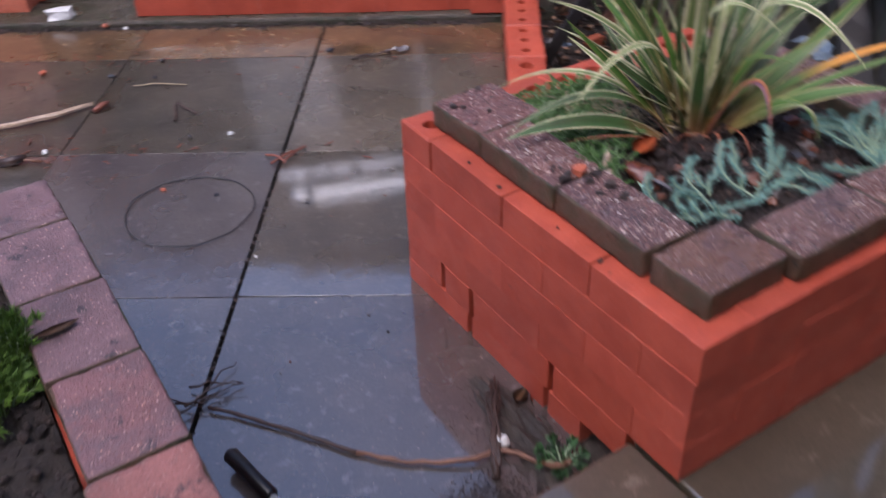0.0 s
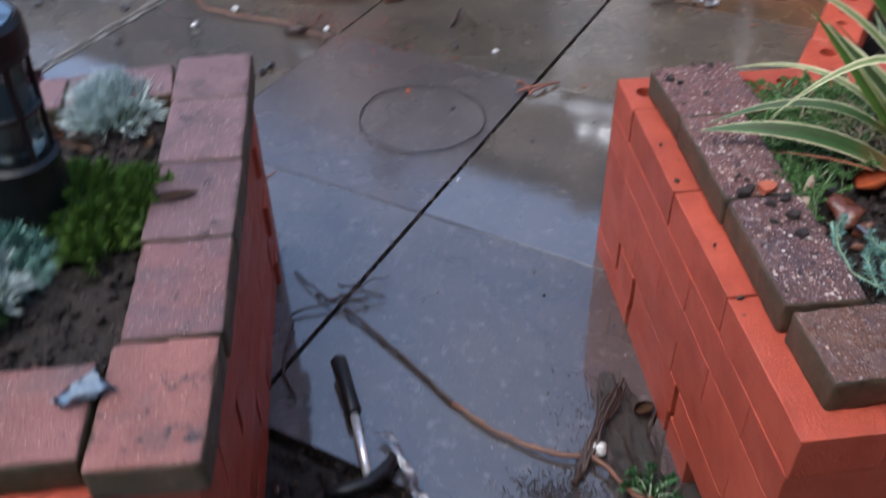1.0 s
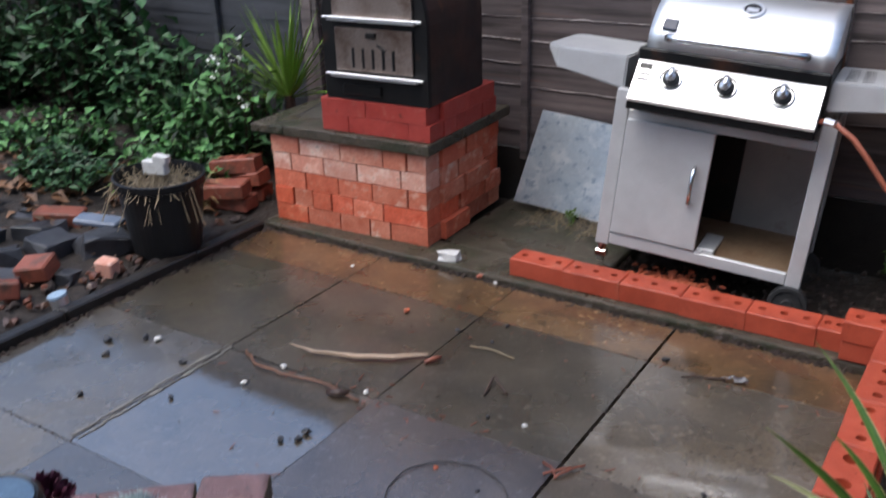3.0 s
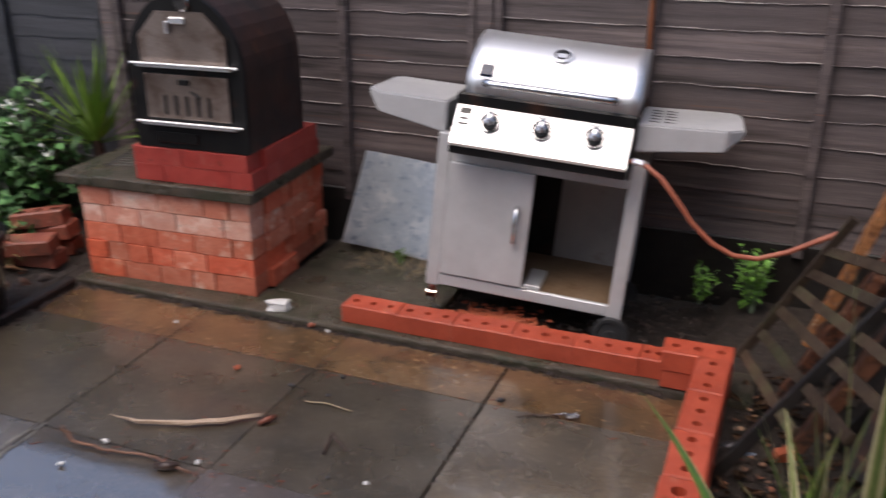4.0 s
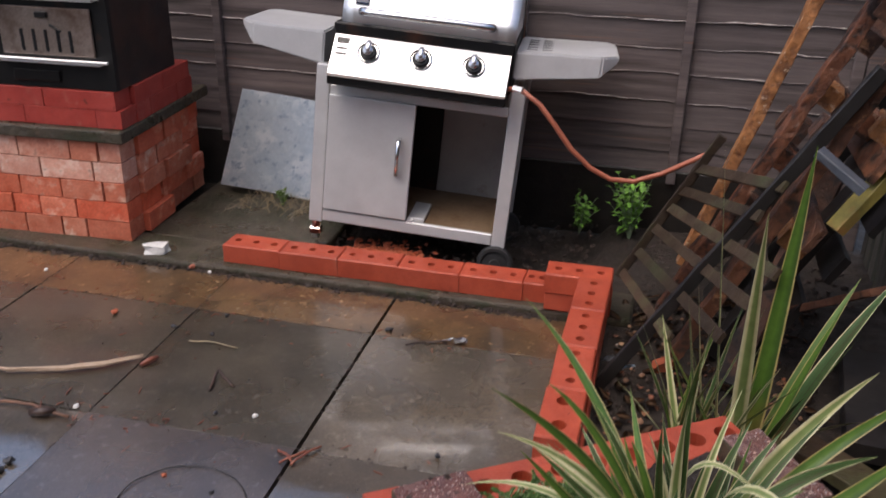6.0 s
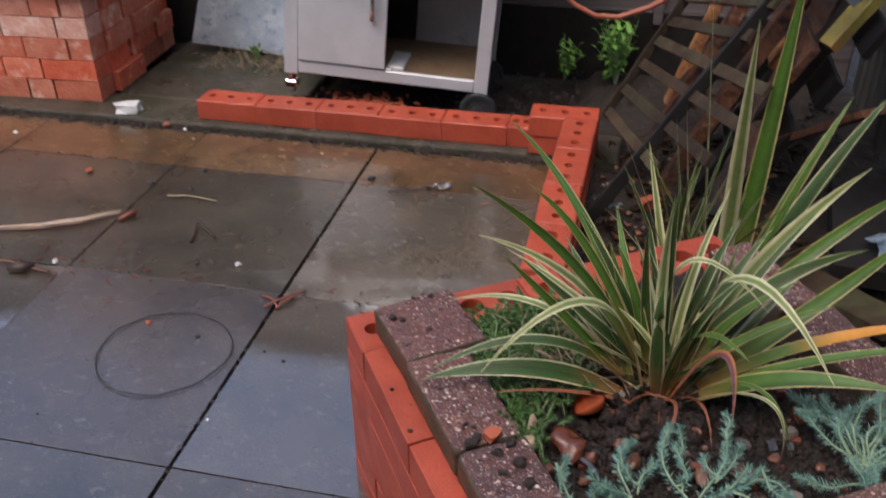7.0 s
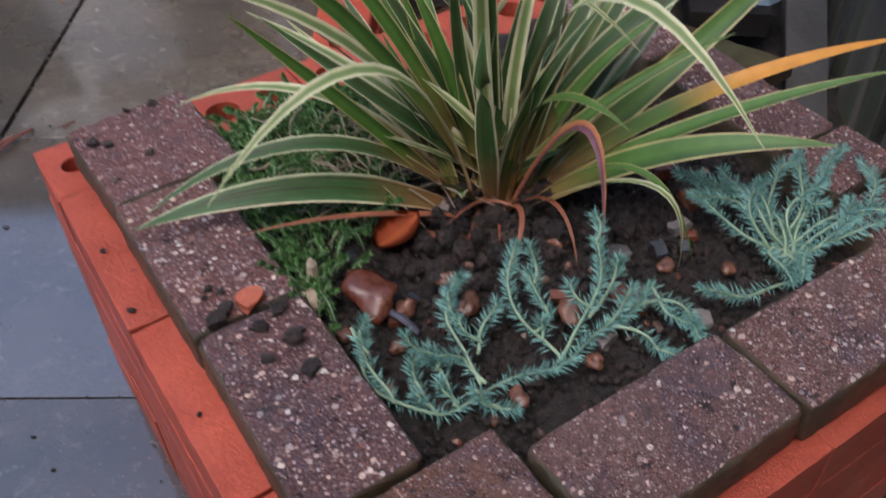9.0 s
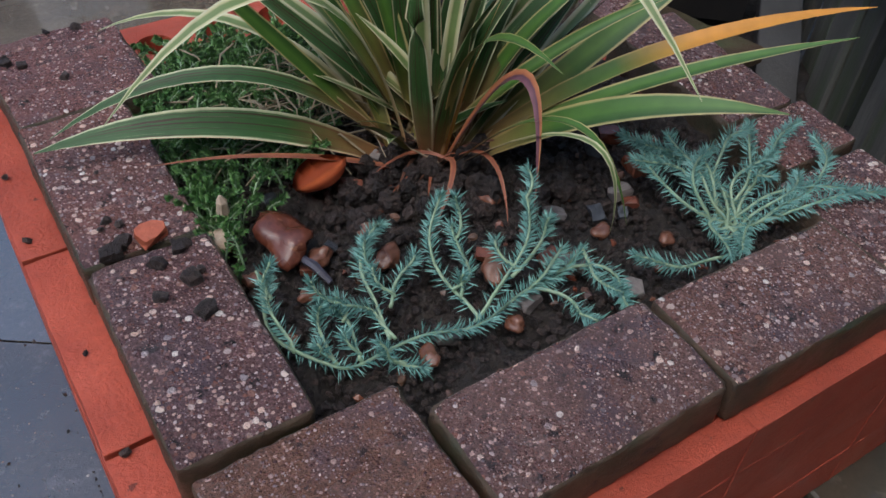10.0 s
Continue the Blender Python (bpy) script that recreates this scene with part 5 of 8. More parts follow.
def strap_plants():
    rng = random.Random(21)
    p = thing("strap_leaf_plant", "variegated green and cream strap-leaved clump growing in the planter", "plant", m=pose(0.885, -0.035, 0.385))
    o = Vector((0.885, -0.035, 0.385))

    def lf(tip, width, arch, material="varieg", off=(0, 0), fold=0.3, twist=0.0, bend=None, label=""):
        bm = B()
        base = Vector((off[0], off[1], -0.005))
        blade(bm, base, Vector(tip) - o, width, arch, fold, 14, twist, bend=None if bend is None else Vector(bend) - o)
        part("leaf", bm, M[material], p, label)

    # the leaves that can be told apart: outer ones first, then the heart
    lf((0.619, -0.145, 0.772), 0.020, 0, "green_strap", off=(-0.020, 0.015), fold=0.30, twist=-1.2, bend=(0.795, -0.056, 0.621))
    lf((0.618, -0.077, 0.656), 0.017, 0, "pale_strap", off=(-0.020, 0.010), fold=0.30, twist=-0.7, bend=(0.794, -0.040, 0.608))
    lf((0.650, -0.060, 0.618), 0.018, 0, "green_strap", off=(-0.030, 0.000), fold=0.30, twist=-0.9, bend=(0.758, -0.047, 0.504))
    lf((0.545, 0.050, 0.445), 0.016, 0, "pale_strap", off=(-0.035, 0.010), fold=0.30, twist=-0.2, bend=(0.725, 0.006, 0.561))
    lf((0.648, -0.210, 0.530), 0.016, 0, "pale_strap", off=(-0.020, -0.005), fold=0.30, twist=-0.5, bend=(0.806, -0.087, 0.723))
    lf((0.552, -0.143, 0.445), 0.036, 0, "varieg", off=(-0.035, -0.012), fold=0.10, twist=-0.5, bend=(0.713, -0.091, 0.489))
    lf((0.556, -0.120, 0.442), 0.020, 0, "varieg", off=(-0.030, 0.000), fold=0.30, twist=-0.4, bend=(0.729, -0.071, 0.569))
    lf((0.674, 0.011, 0.692), 0.016, 0, "green_strap", off=(-0.010, 0.020), fold=0.30, twist=-1.1, bend=(0.775, -0.002, 0.641))
    lf((0.578, 0.403, 0.620), 0.026, 0, "green_strap", off=(-0.010, 0.015), fold=0.30, twist=0.3, bend=(0.763, 0.140, 0.620))
    lf((1.149, 0.072, 0.610), 0.028, 0, "varieg", off=(0.020, 0.000), fold=0.20, twist=0.8, bend=(0.961, -0.010, 0.595))
    lf((1.159, 0.195, 0.678), 0.030, 0, "pale_strap", off=(0.020, 0.010), fold=0.30, twist=0.8, bend=(0.981, 0.041, 0.605))
    lf((1.242, 0.171, 0.686), 0.024, 0, "green_strap", off=(0.020, 0.010), fold=0.30, twist=0.8, bend=(1.028, 0.046, 0.606))
    lf((1.219, 0.074, 0.660), 0.028, 0, "green_strap", off=(0.025, 0.000), fold=0.20, twist=0.8, bend=(1.073, 0.022, 0.510))
    lf((1.282, 0.007, 0.548), 0.022, 0, "orange_tip", off=(0.030, 0.000), fold=0.30, twist=0.3, bend=(1.069, -0.018, 0.533))
    lf((1.243, -0.060, 0.555), 0.020, 0, "green_strap", off=(0.030, 0.000), fold=0.30, twist=0.3, bend=(1.061, -0.046, 0.502))
    lf((1.186, -0.110, 0.508), 0.032, 0, "green_strap", off=(0.035, -0.010), fold=0.15, twist=0.5, bend=(1.030, -0.072, 0.505))
    lf((1.053, -0.187, 0.442), 0.011, 0, "green_strap", off=(0.020, -0.020), fold=0.30, twist=0.0, bend=(1.011, -0.149, 0.601))
    lf((1.039, -0.194, 0.432), 0.008, 0, "pale_strap", off=(0.020, -0.020), fold=0.30, twist=0.0, bend=(1.042, -0.197, 0.612))
    lf((1.064, -0.240, 0.605), 0.019, 0, "pale_strap", off=(0.015, -0.005), fold=0.30, twist=0.4, bend=(0.918, -0.062, 0.800))
    lf((1.014, -0.058, 0.569), 0.012, 0, "pale_strap", off=(0.000, 0.010), fold=0.30, twist=0.4, bend=(0.838, -0.013, 0.751))
    lf((0.975, -0.210, 0.600), 0.014, 0, "green_strap", off=(0.015, -0.010), fold=0.30, twist=0.5, bend=(0.905, -0.055, 0.592))
    lf((0.938, -0.163, 0.645), 0.006, 0, "orange_strap", off=(0.015, -0.010), fold=0.30, twist=0.9, bend=(0.915, -0.093, 0.525))
    lf((0.871, -0.074, 0.609), 0.026, 0, "varieg", off=(-0.002, -0.012), fold=0.45, twist=-0.3, bend=(0.865, -0.101, 0.538))
    lf((0.884, -0.037, 0.606), 0.020, 0, "varieg", off=(0.003, 0.008), fold=0.45, twist=0.4, bend=(0.882, -0.036, 0.501))
    lf((0.940, -0.067, 0.583), 0.020, 0, "varieg", off=(0.012, -0.012), fold=0.45, twist=-0.3, bend=(0.890, -0.048, 0.491))
    lf((0.843, 0.007, 0.651), 0.020, 0, "varieg", off=(-0.007, 0.008), fold=0.45, twist=-0.3, bend=(0.846, 0.007, 0.512))
    lf((0.792, 0.043, 0.596), 0.020, 0, "green_strap", off=(-0.015, 0.008), fold=0.45, twist=-0.3, bend=(0.832, 0.001, 0.491))
    lf((0.916, -0.072, 0.549), 0.022, 0, "varieg", off=(0.010, -0.012), fold=0.45, twist=-0.3, bend=(0.903, -0.057, 0.477))
    lf((0.869, -0.054, 0.733), 0.018, 0, "pale_strap", off=(0.000, 0.008), fold=0.45, twist=0.4, bend=(0.864, -0.045, 0.567))
    lf((0.925, 0.035, 0.628), 0.018, 0, "varieg", off=(0.010, 0.008), fold=0.45, twist=0.4, bend=(0.879, -0.063, 0.532))
    lf((0.971, 0.067, 0.643), 0.020, 0, "varieg", off=(0.019, 0.008), fold=0.45, twist=0.4, bend=(0.901, -0.041, 0.547))
    lf((0.873, -0.047, 0.742), 0.016, 0, "varieg", off=(0.003, 0.008), fold=0.45, twist=0.4, bend=(0.875, -0.036, 0.598))
    lf((1.018, 0.077, 0.627), 0.020, 0, "varieg", off=(0.028, 0.008), fold=0.45, twist=0.4, bend=(0.925, -0.027, 0.546))
    lf((0.758, 0.092, 0.595), 0.018, 0, "green_strap", off=(-0.021, 0.008), fold=0.45, twist=-0.3, bend=(0.814, 0.014, 0.500))
    lf((0.794, 0.304, 0.515), 0.018, 0, "green_strap", off=(-0.010, 0.008), fold=0.45, twist=-0.3, bend=(0.829, 0.130, 0.466))
    lf((0.990, 0.003, 0.594), 0.018, 0, "varieg", off=(0.021, 0.008), fold=0.45, twist=0.4, bend=(0.902, -0.028, 0.511))
    lf((1.046, -0.007, 0.591), 0.020, 0, "green_strap", off=(0.032, 0.008), fold=0.45, twist=0.4, bend=(0.937, -0.022, 0.515))
    lf((0.737, 0.005, 0.567), 0.016, 0, "varieg", off=(-0.025, 0.008), fold=0.45, twist=-0.3, bend=(0.818, -0.015, 0.488))
    lf((0.952, 0.082, 0.683), 0.014, 0, "pale_strap", off=(0.017, 0.008), fold=0.45, twist=0.4, bend=(0.884, -0.075, 0.589))
    lf((1.079, 0.101, 0.648), 0.016, 0, "varieg", off=(0.043, 0.008), fold=0.45, twist=0.4, bend=(0.963, -0.017, 0.567))
    lf((0.978, -0.165, 0.433), 0.013, 0, "hanging", off=(0.015, -0.015), bend=(0.985, -0.06, 0.62), twist=0.8)
    lf((0.890, -0.175, 0.396), 0.006, 0, "red_strap", off=(0.0, -0.02), bend=(0.93, -0.10, 0.47))
    lf((0.960, -0.150, 0.400), 0.006, 0, "red_strap", off=(0.01, -0.02), bend=(0.95, -0.08, 0.47))
    lf((0.640, -0.150, 0.440), 0.012, 0, "red_strap", off=(-0.015, -0.025), bend=(0.750, -0.112, 0.448), twist=0.3)
    # the withered skirt
    for k in range(34):
        a, l = rng.uniform(0, 2 * math.pi), rng.uniform(0.035, 0.11)
        lf(o + Vector((math.cos(a) * l, math.sin(a) * l, rng.uniform(0.006, 0.03))), rng.uniform(0.0012, 0.0045), rng.uniform(0.004, 0.02), rng.choice(["red_strap", "red_strap", "brown_strap"]), off=(rng.uniform(-0.04, 0.04), rng.uniform(-0.025, 0.02)), twist=rng.uniform(-1, 1))
    # the younger leaves of three crowns side by side
    for k in range(30):
        cx = (-0.03, 0.0, 0.035)[k % 3]
        a = rng.uniform(0.1, math.pi - 0.1)
        el = rng.uniform(0.55, 1.2)
        l = rng.uniform(0.16, 0.36)
        tip = o + Vector((math.cos(a) * math.cos(el) * l + cx, math.sin(a) * math.cos(el) * l * 0.8, math.sin(el) * l * 0.9))
        lf(tip, rng.uniform(0.012, 0.022), rng.uniform(0.0, 0.03), rng.choice(["varieg", "varieg", "varieg", "green_strap", "pale_strap"]),
           off=(cx + rng.uniform(-0.014, 0.014), rng.uniform(-0.018, 0.02)), fold=rng.uniform(0.3, 0.8), twist=rng.uniform(-0.9, 0.9))
    for k in range(14):
        a = rng.uniform(0, 2 * math.pi)
        l = rng.uniform(0.05, 0.14)
        tip = o + Vector((math.cos(a) * l, math.sin(a) * l, rng.uniform(0.05, 0.13)))
        lf(tip, rng.uniform(0.008, 0.015), 0.01, rng.choice(["varieg", "green_strap", "pale_strap"]), off=(rng.uniform(-0.04, 0.04), rng.uniform(-0.02, 0.02)), twist=rng.uniform(-0.5, 0.5))

    o2 = Vector((1.02, 0.72, 0.0))
    q = thing("strap_leaf_plant", "upright strap-leaved clump with pale tips in dark soil", "plant", m=pose(*o2))

    def lf2(tip, width, arch, material, off=(0, 0), twist=0.0):
        bm = B()
        blade(bm, Vector((off[0], off[1], -0.01)), Vector(tip) - o2, width, arch, 0.3, 14, twist)
        part("leaf", bm, M[material], q)

    lf2((1.015, 0.610, 0.760), 0.038, -0.01, "pale_strap", (0.03, 0.0), 0.4)
    lf2((1.115, 0.820, 0.840), 0.046, -0.01, "green_strap", (0.05, 0.0), 0.4)
    lf2((0.935, 0.855, 0.815), 0.011, 0.0, "pale_strap", (0.0, 0.03), 0.5)
    lf2((0.914, 0.729, 0.535), 0.032, 0.0, "pale_strap", (-0.03, 0.0))
    lf2((0.895, 0.690, 0.520), 0.024, 0.0, "varieg", (-0.04, 0.0))
    lf2((0.782, 0.687, 0.491), 0.022, 0.02, "varieg", (-0.05, 0.0))
    lf2((1.360, 0.920, 0.520), 0.045, 0.04, "varieg", (0.05, 0.0))
    lf2((1.300, 1.000, 0.470), 0.035, 0.03, "green_strap", (0.05, 0.02))
    lf2((1.220, 0.760, 0.500), 0.034, 0.02, "green_strap", (0.05, -0.02))
    for k in range(46):
        a, l, el = rng.uniform(0, 2 * math.pi), rng.uniform(0.2, 0.50), rng.uniform(0.85, 1.45)
        tip = o2 + Vector((math.cos(a) * math.cos(el) * l, math.sin(a) * math.cos(el) * l, math.sin(el) * l))
        lf2(tip, rng.uniform(0.010, 0.024), rng.uniform(0, 0.03), rng.choice(["varieg", "pale_strap", "green_strap"]), (rng.uniform(-0.14, 0.08), rng.uniform(-0.10, 0.08)), rng.uniform(-0.6, 0.6))


strap_plants()

# ---- stonecrops and soil litter in the right planter ----


def stem_plant(name, label, category, stems, rng, l, w, per_m, mat_leaf, mat_stem, r=0.0016, lean=0.5, sway=0.0):
    t = thing(name, label, category, m=PM)
    bs, bl = B(), B()
    for pts in stems:
        ps = [Vector(p) for p in pts]
        sm = []
        for i in range(len(ps) - 1):
            a, b, c, d = ps[max(i - 1, 0)], ps[i], ps[i + 1], ps[min(i + 2, len(ps) - 1)]
            for k in range(5):
                u = k / 5
                sm.append(0.5 * ((2 * b) + (c - a) * u + (2 * a - 5 * b + 4 * c - d) * u * u + (3 * b - a - 3 * c + d) * u ** 3))
        sm.append(ps[-1])
        if sway:
            ph = rng.uniform(0, 6)
            sm = [q + Vector((math.sin(ph + k * 0.55), math.cos(ph * 1.7 + k * 0.5), 0)) * sway * min(3, k) for k, q in enumerate(sm)]
        ln_ = sum((b - a).length for a, b in zip(sm, sm[1:]))
        tube(bs, sm, [r * (1.15 - 0.5 * k / len(sm)) for k in range(len(sm))], 5)
        spray(bl, sm, rng, int(ln_ * per_m), l, w, lean, 0.12 if sway else 0.15)
        tip = sm[int(len(sm) * (0.5 if sway else 0.72)):]
        spray(bl, tip, rng, int(ln_ * per_m * 0.5) + (22 if sway else 12), l * 0.95, w, lean + 0.3, 0.0)
    part("stem", bs, mat_stem, t, smooth=True, kind="stuff")
    part("foliage", bl, mat_leaf, t, kind="stuff")
    return t


rg = random.Random(8)
Z = 0.400
trail = [
    [(0.491, -0.626, 0.425), (0.482, -0.660, 0.410), (0.487, -0.700, 0.405), (0.511, -0.726, 0.403), (0.551, -0.733, 0.403), (0.589, -0.736, 0.404), (0.632, -0.744, 0.405), (0.675, -0.738, 0.406), (0.710, -0.733, 0.408), (0.745, -0.723, 0.410)],
    [(0.511, -0.726, 0.403), (0.508, -0.696, 0.412), (0.520, -0.688, 0.430)],
    [(0.487, -0.700, 0.405), (0.488, -0.668, 0.415), (0.491, -0.645, 0.430)],
    [(0.528, -0.731, 0.403), (0.531, -0.697, 0.412), (0.525, -0.692, 0.428)],
    [(0.551, -0.733, 0.403), (0.549, -0.745, 0.405), (0.560, -0.760, 0.408)]]
upright = [
    [(0.556, -0.724, 0.405), (0.564, -0.664, 0.415), (0.581, -0.644, 0.428), (0.592, -0.640, 0.440)],
    [(0.570, -0.700, 0.410), (0.591, -0.684, 0.420), (0.602, -0.675, 0.432)],
    [(0.628, -0.742, 0.405), (0.622, -0.700, 0.412), (0.629, -0.665, 0.430), (0.648, -0.642, 0.450)],
    [(0.621, -0.710, 0.412), (0.644, -0.700, 0.420), (0.644, -0.671, 0.440)],
    [(0.623, -0.741, 0.404), (0.667, -0.727, 0.420), (0.691, -0.706, 0.435), (0.711, -0.686, 0.455)],
    [(0.667, -0.727, 0.420), (0.705, -0.715, 0.430), (0.720, -0.703, 0.445)],
    [(0.560, -0.726, 0.405), (0.556, -0.697, 0.412), (0.531, -0.690, 0.425)]]
side = [
    [(0.686, -0.738, 0.406), (0.700, -0.764, 0.410), (0.698, -0.787, 0.414), (0.699, -0.808, 0.418)],
    [(0.710, -0.733, 0.408), (0.745, -0.745, 0.410), (0.742, -0.770, 0.414), (0.733, -0.801, 0.418)],
    [(0.745, -0.723, 0.410), (0.733, -0.748, 0.412), (0.740, -0.786, 0.416)],
    [(0.675, -0.738, 0.406), (0.696, -0.731, 0.415), (0.725, -0.723, 0.420)]]
for st in list(trail + upright):
    for k in range(1):
        i = rg.randrange(len(st) - 1)
        p = Vector(st[i]).lerp(Vector(st[i + 1]), rg.random())
        a, l = rg.uniform(0.7, 2.6), rg.uniform(0.012, 0.030)
        d = Vector((math.cos(a), math.sin(a), 0))
        side.append([p, p + d * l * 0.5 + Vector((0, 0, 0.006)), p + d * l + Vector((rg.uniform(-0.004, 0.004), 0, 0.008 + l * 0.5))])
stem_plant("stonecrop", "trailing blue-green spruce-leaved stonecrop on the planter soil", "plant", trail + upright + side, rg, 0.0122, 0.00062, 1500, M["sedum_blue"], M["sedum_stem"], 0.0015, 0.45, 0.001)
mound = [[(0.854, -0.786, 0.402), (0.804, -0.779, 0.410), (0.771, -0.758, 0.420)], [(0.893, -0.746, 0.402), (0.878, -0.772, 0.410), (0.866, -0.789, 0.415)]]
for tip in ((0.859, -0.631, 0.430), (0.890, -0.668, 0.440), (0.956, -0.694, 0.450), (1.011, -0.733, 0.440), (0.995, -0.798, 0.430), (0.961, -0.765, 0.435), (0.861, -0.793, 0.415), (0.847, -0.672, 0.430), (0.957, -0.732, 0.440), (0.911, -0.698, 0.440)):
    for k in range(2):
        b = Vector((0.890 + rg.uniform(-0.025, 0.025), -0.755 + rg.uniform(-0.02, 0.02), 0.402))
        e = Vector(tip) + Vector((rg.uniform(-0.03, 0.03), rg.uniform(-0.03, 0.03), rg.uniform(-0.012, 0.004))) * k
        side_ = Vector((e.y - b.y, b.x - e.x, 0)) * rg.uniform(-0.35, 0.35)
        mound.append([b, b.lerp(e, 0.35) + side_ + Vector((0, 0, 0.010)), b.lerp(e, 0.7) + side_ * 0.8 + Vector((0, 0, 0.008)), e])
stem_plant("stonecrop", "tangled blue-green stonecrop beside the coping", "plant", mound, rg, 0.0122, 0.00062, 1350, M["sedum_blue"], M["sedum_stem"], 0.0015, 0.45, 0.001)
stems = []
for k in range(620):
    x, y = rg.uniform(0.482, 0.70), rg.uniform(-0.50, -0.265)
    if x - 0.482 > 0.10 + (y + 0.56) * 0.5 or rg.random() < 0.1:
        continue
    a = rg.uniform(0, 6.3)
    h = rg.uniform(0.008, 0.026)
    stems.append([(x, y, Z - 0.01), (x + 0.008 * math.cos(a), y + 0.008 * math.sin(a), Z + h * 0.6), (x + 0.022 * math.cos(a), y + 0.022 * math.sin(a), Z + h)])
for k in range(45):
    x, y = 0.475 + abs(rg.gauss(0, 0.03)), -0.535 + rg.gauss(0, 0.025)
    a = rg.uniform(0, 6.3)
    stems.append([(x, y, Z - 0.01), (x + 0.006 * math.cos(a), y + 0.006 * math.sin(a), Z + 0.015), (x + 0.018 * math.cos(a), y + 0.018 * math.sin(a), Z + 0.028)])
stem_plant("moss_stonecrop", "low bright green stonecrop mat spilling over the coping", "plant", stems, rg, 0.0062, 0.0011, 1100, M["sedum_green"], M["sedum_stem"], 0.0010)
bm = B()
for k in range(60):
    x, y, a = rg.uniform(0.62, 0.70), rg.uniform(-0.47, -0.37), rg.uniform(0, 6.3)
    l = rg.uniform(0.04, 0.11)
    tube(bm, [(x, y, Z + 0.003), (x + l * 0.5 * math.cos(a), y + l * 0.5 * math.sin(a), Z + rg.uniform(0.008, 0.03)), (x + l * math.cos(a + 0.3), y + l * math.sin(a + 0.3), Z + 0.005)], 0.00055, 4)
ob = tagged(part("dry_grass", bm, M["straw"]), "pale dry grass stalks on the planter soil", "dry grass", kind="stuff")
ob.matrix_world = PM


def crumbs(name, label, category, spots, size, material, zf, seed, m=None, flat=0.75):
    rng = random.Random(seed)
    bm = B()
    for k, (x, y) in enumerate(spots):
        s = size * rng.uniform(0.35, 1.0) ** 1.4 * 1.6
        stone(bm, (x, y, zf + s * 0.25), s, seed * 1000 + k, flat)
    ob = tagged(part(name, bm, material), label, category, kind="stuff")
    if m is not None:
        ob.matrix_world = m
    return ob


crumbs("soil_clods", "crumbly dark soil clods in the planter", "soil", [(rg.uniform(0.47, 0.97), rg.uniform(-0.81, -0.40)) for k in range(6500)], 0.0037, M["clod"], 0.388, 2, PM)
bm = B()
for k in range(150):
    x, y, sz = rg.gauss(0.69, 0.065), rg.gauss(-0.56, 0.05), rg.uniform(0.006, 0.018) if k < 60 else rg.uniform(0.004, 0.009)
    lump = bmesh.ops.create_icosphere(bm, subdivisions=3 if k < 60 else 2, radius=1.0)["verts"]
    for v in lump:
        w = 1 + 0.50 * noise.noise(v.co * 1.4 + Vector((k * 3.1, 0, 0))) + 0.36 * noise.noise(v.co * 3.4 + Vector((0, k * 3.1, 0))) + 0.20 * noise.noise(v.co * 8 + Vector((0, 0, k * 3.1)))
        v.co = Vector((x, y, 0.392 + sz * 0.35)) + v.co * w * sz * Vector((1, 1, 0.8)).z
ob = tagged(part("soil_clods", bm, M["clod"]), "large wet soil lumps round the plant's foot", "soil", kind="stuff")
ob.matrix_world = PM
crumbs("soil_clods", "dark soil clods and bark in the planter", "soil", [(rg.uniform(-1.2, -0.40), rg.uniform(-0.76, -0.22)) for k in range(2200)], 0.0065, M["clod"], 0.388, 5, PM)
crumbs("gravel", "small mixed pebbles on the planter soil", "gravel", [(rg.uniform(0.47, 0.95), rg.uniform(-0.80, -0.45)) for k in range(120)], 0.0052, M["pebble"], 0.388, 6, PM)


def pebble(name, label, category, x, y, z, size, material, seed, m=None, flat=0.7, group=""):
    """A rounded stone, pushed out of true by slow noise."""
    bm = B()
    bmesh.ops.create_icosphere(bm, subdivisions=3, radius=1.0)
    for v in bm.verts:
        w = 1 + 0.55 * noise.noise(v.co * 1.1 + Vector((seed * 3.7, 0, 0))) + 0.22 * noise.noise(v.co * 2.6 + Vector((0, seed * 3.7, 0)))
        v.co = Vector((v.co.x * w * size * 1.15, v.co.y * w * size * 0.85, v.co.z * w * size * flat))
    low = min(v.co.z for v in bm.verts)
    ob = part(name, bm, material, smooth=True)
    ob.matrix_world = (PM if m is None else m) @ pose(x, y, z - low - size * 0.12, 0, 0, seed * 47 % 360)
    return tagged(ob, label, category, group)


def chunk(name, label, category, m, sx, sy, sz, material, seed, group=""):
    """A broken angular piece."""
    rng = random.Random(seed)
    bm = B()
    box(bm, -sx / 2, sx / 2, -sy / 2, sy / 2, 0, sz)
    bmesh.ops.subdivide_edges(bm, edges=bm.edges, cuts=1)
    for v in bm.verts:
        v.co += Vector((rng.uniform(-1, 1) * sx, rng.uniform(-1, 1) * sy, rng.uniform(-1, 0.6) * sz * (v.co.z > sz * 0.2))) * 0.13
    bmesh.ops.bevel(bm, geom=list(bm.edges), offset=min(sx, sz) * 0.06, segments=1, affect="EDGES")
    ob = part(name, bm, material)
    ob.matrix_world = m
    return tagged(ob, label, category, group)


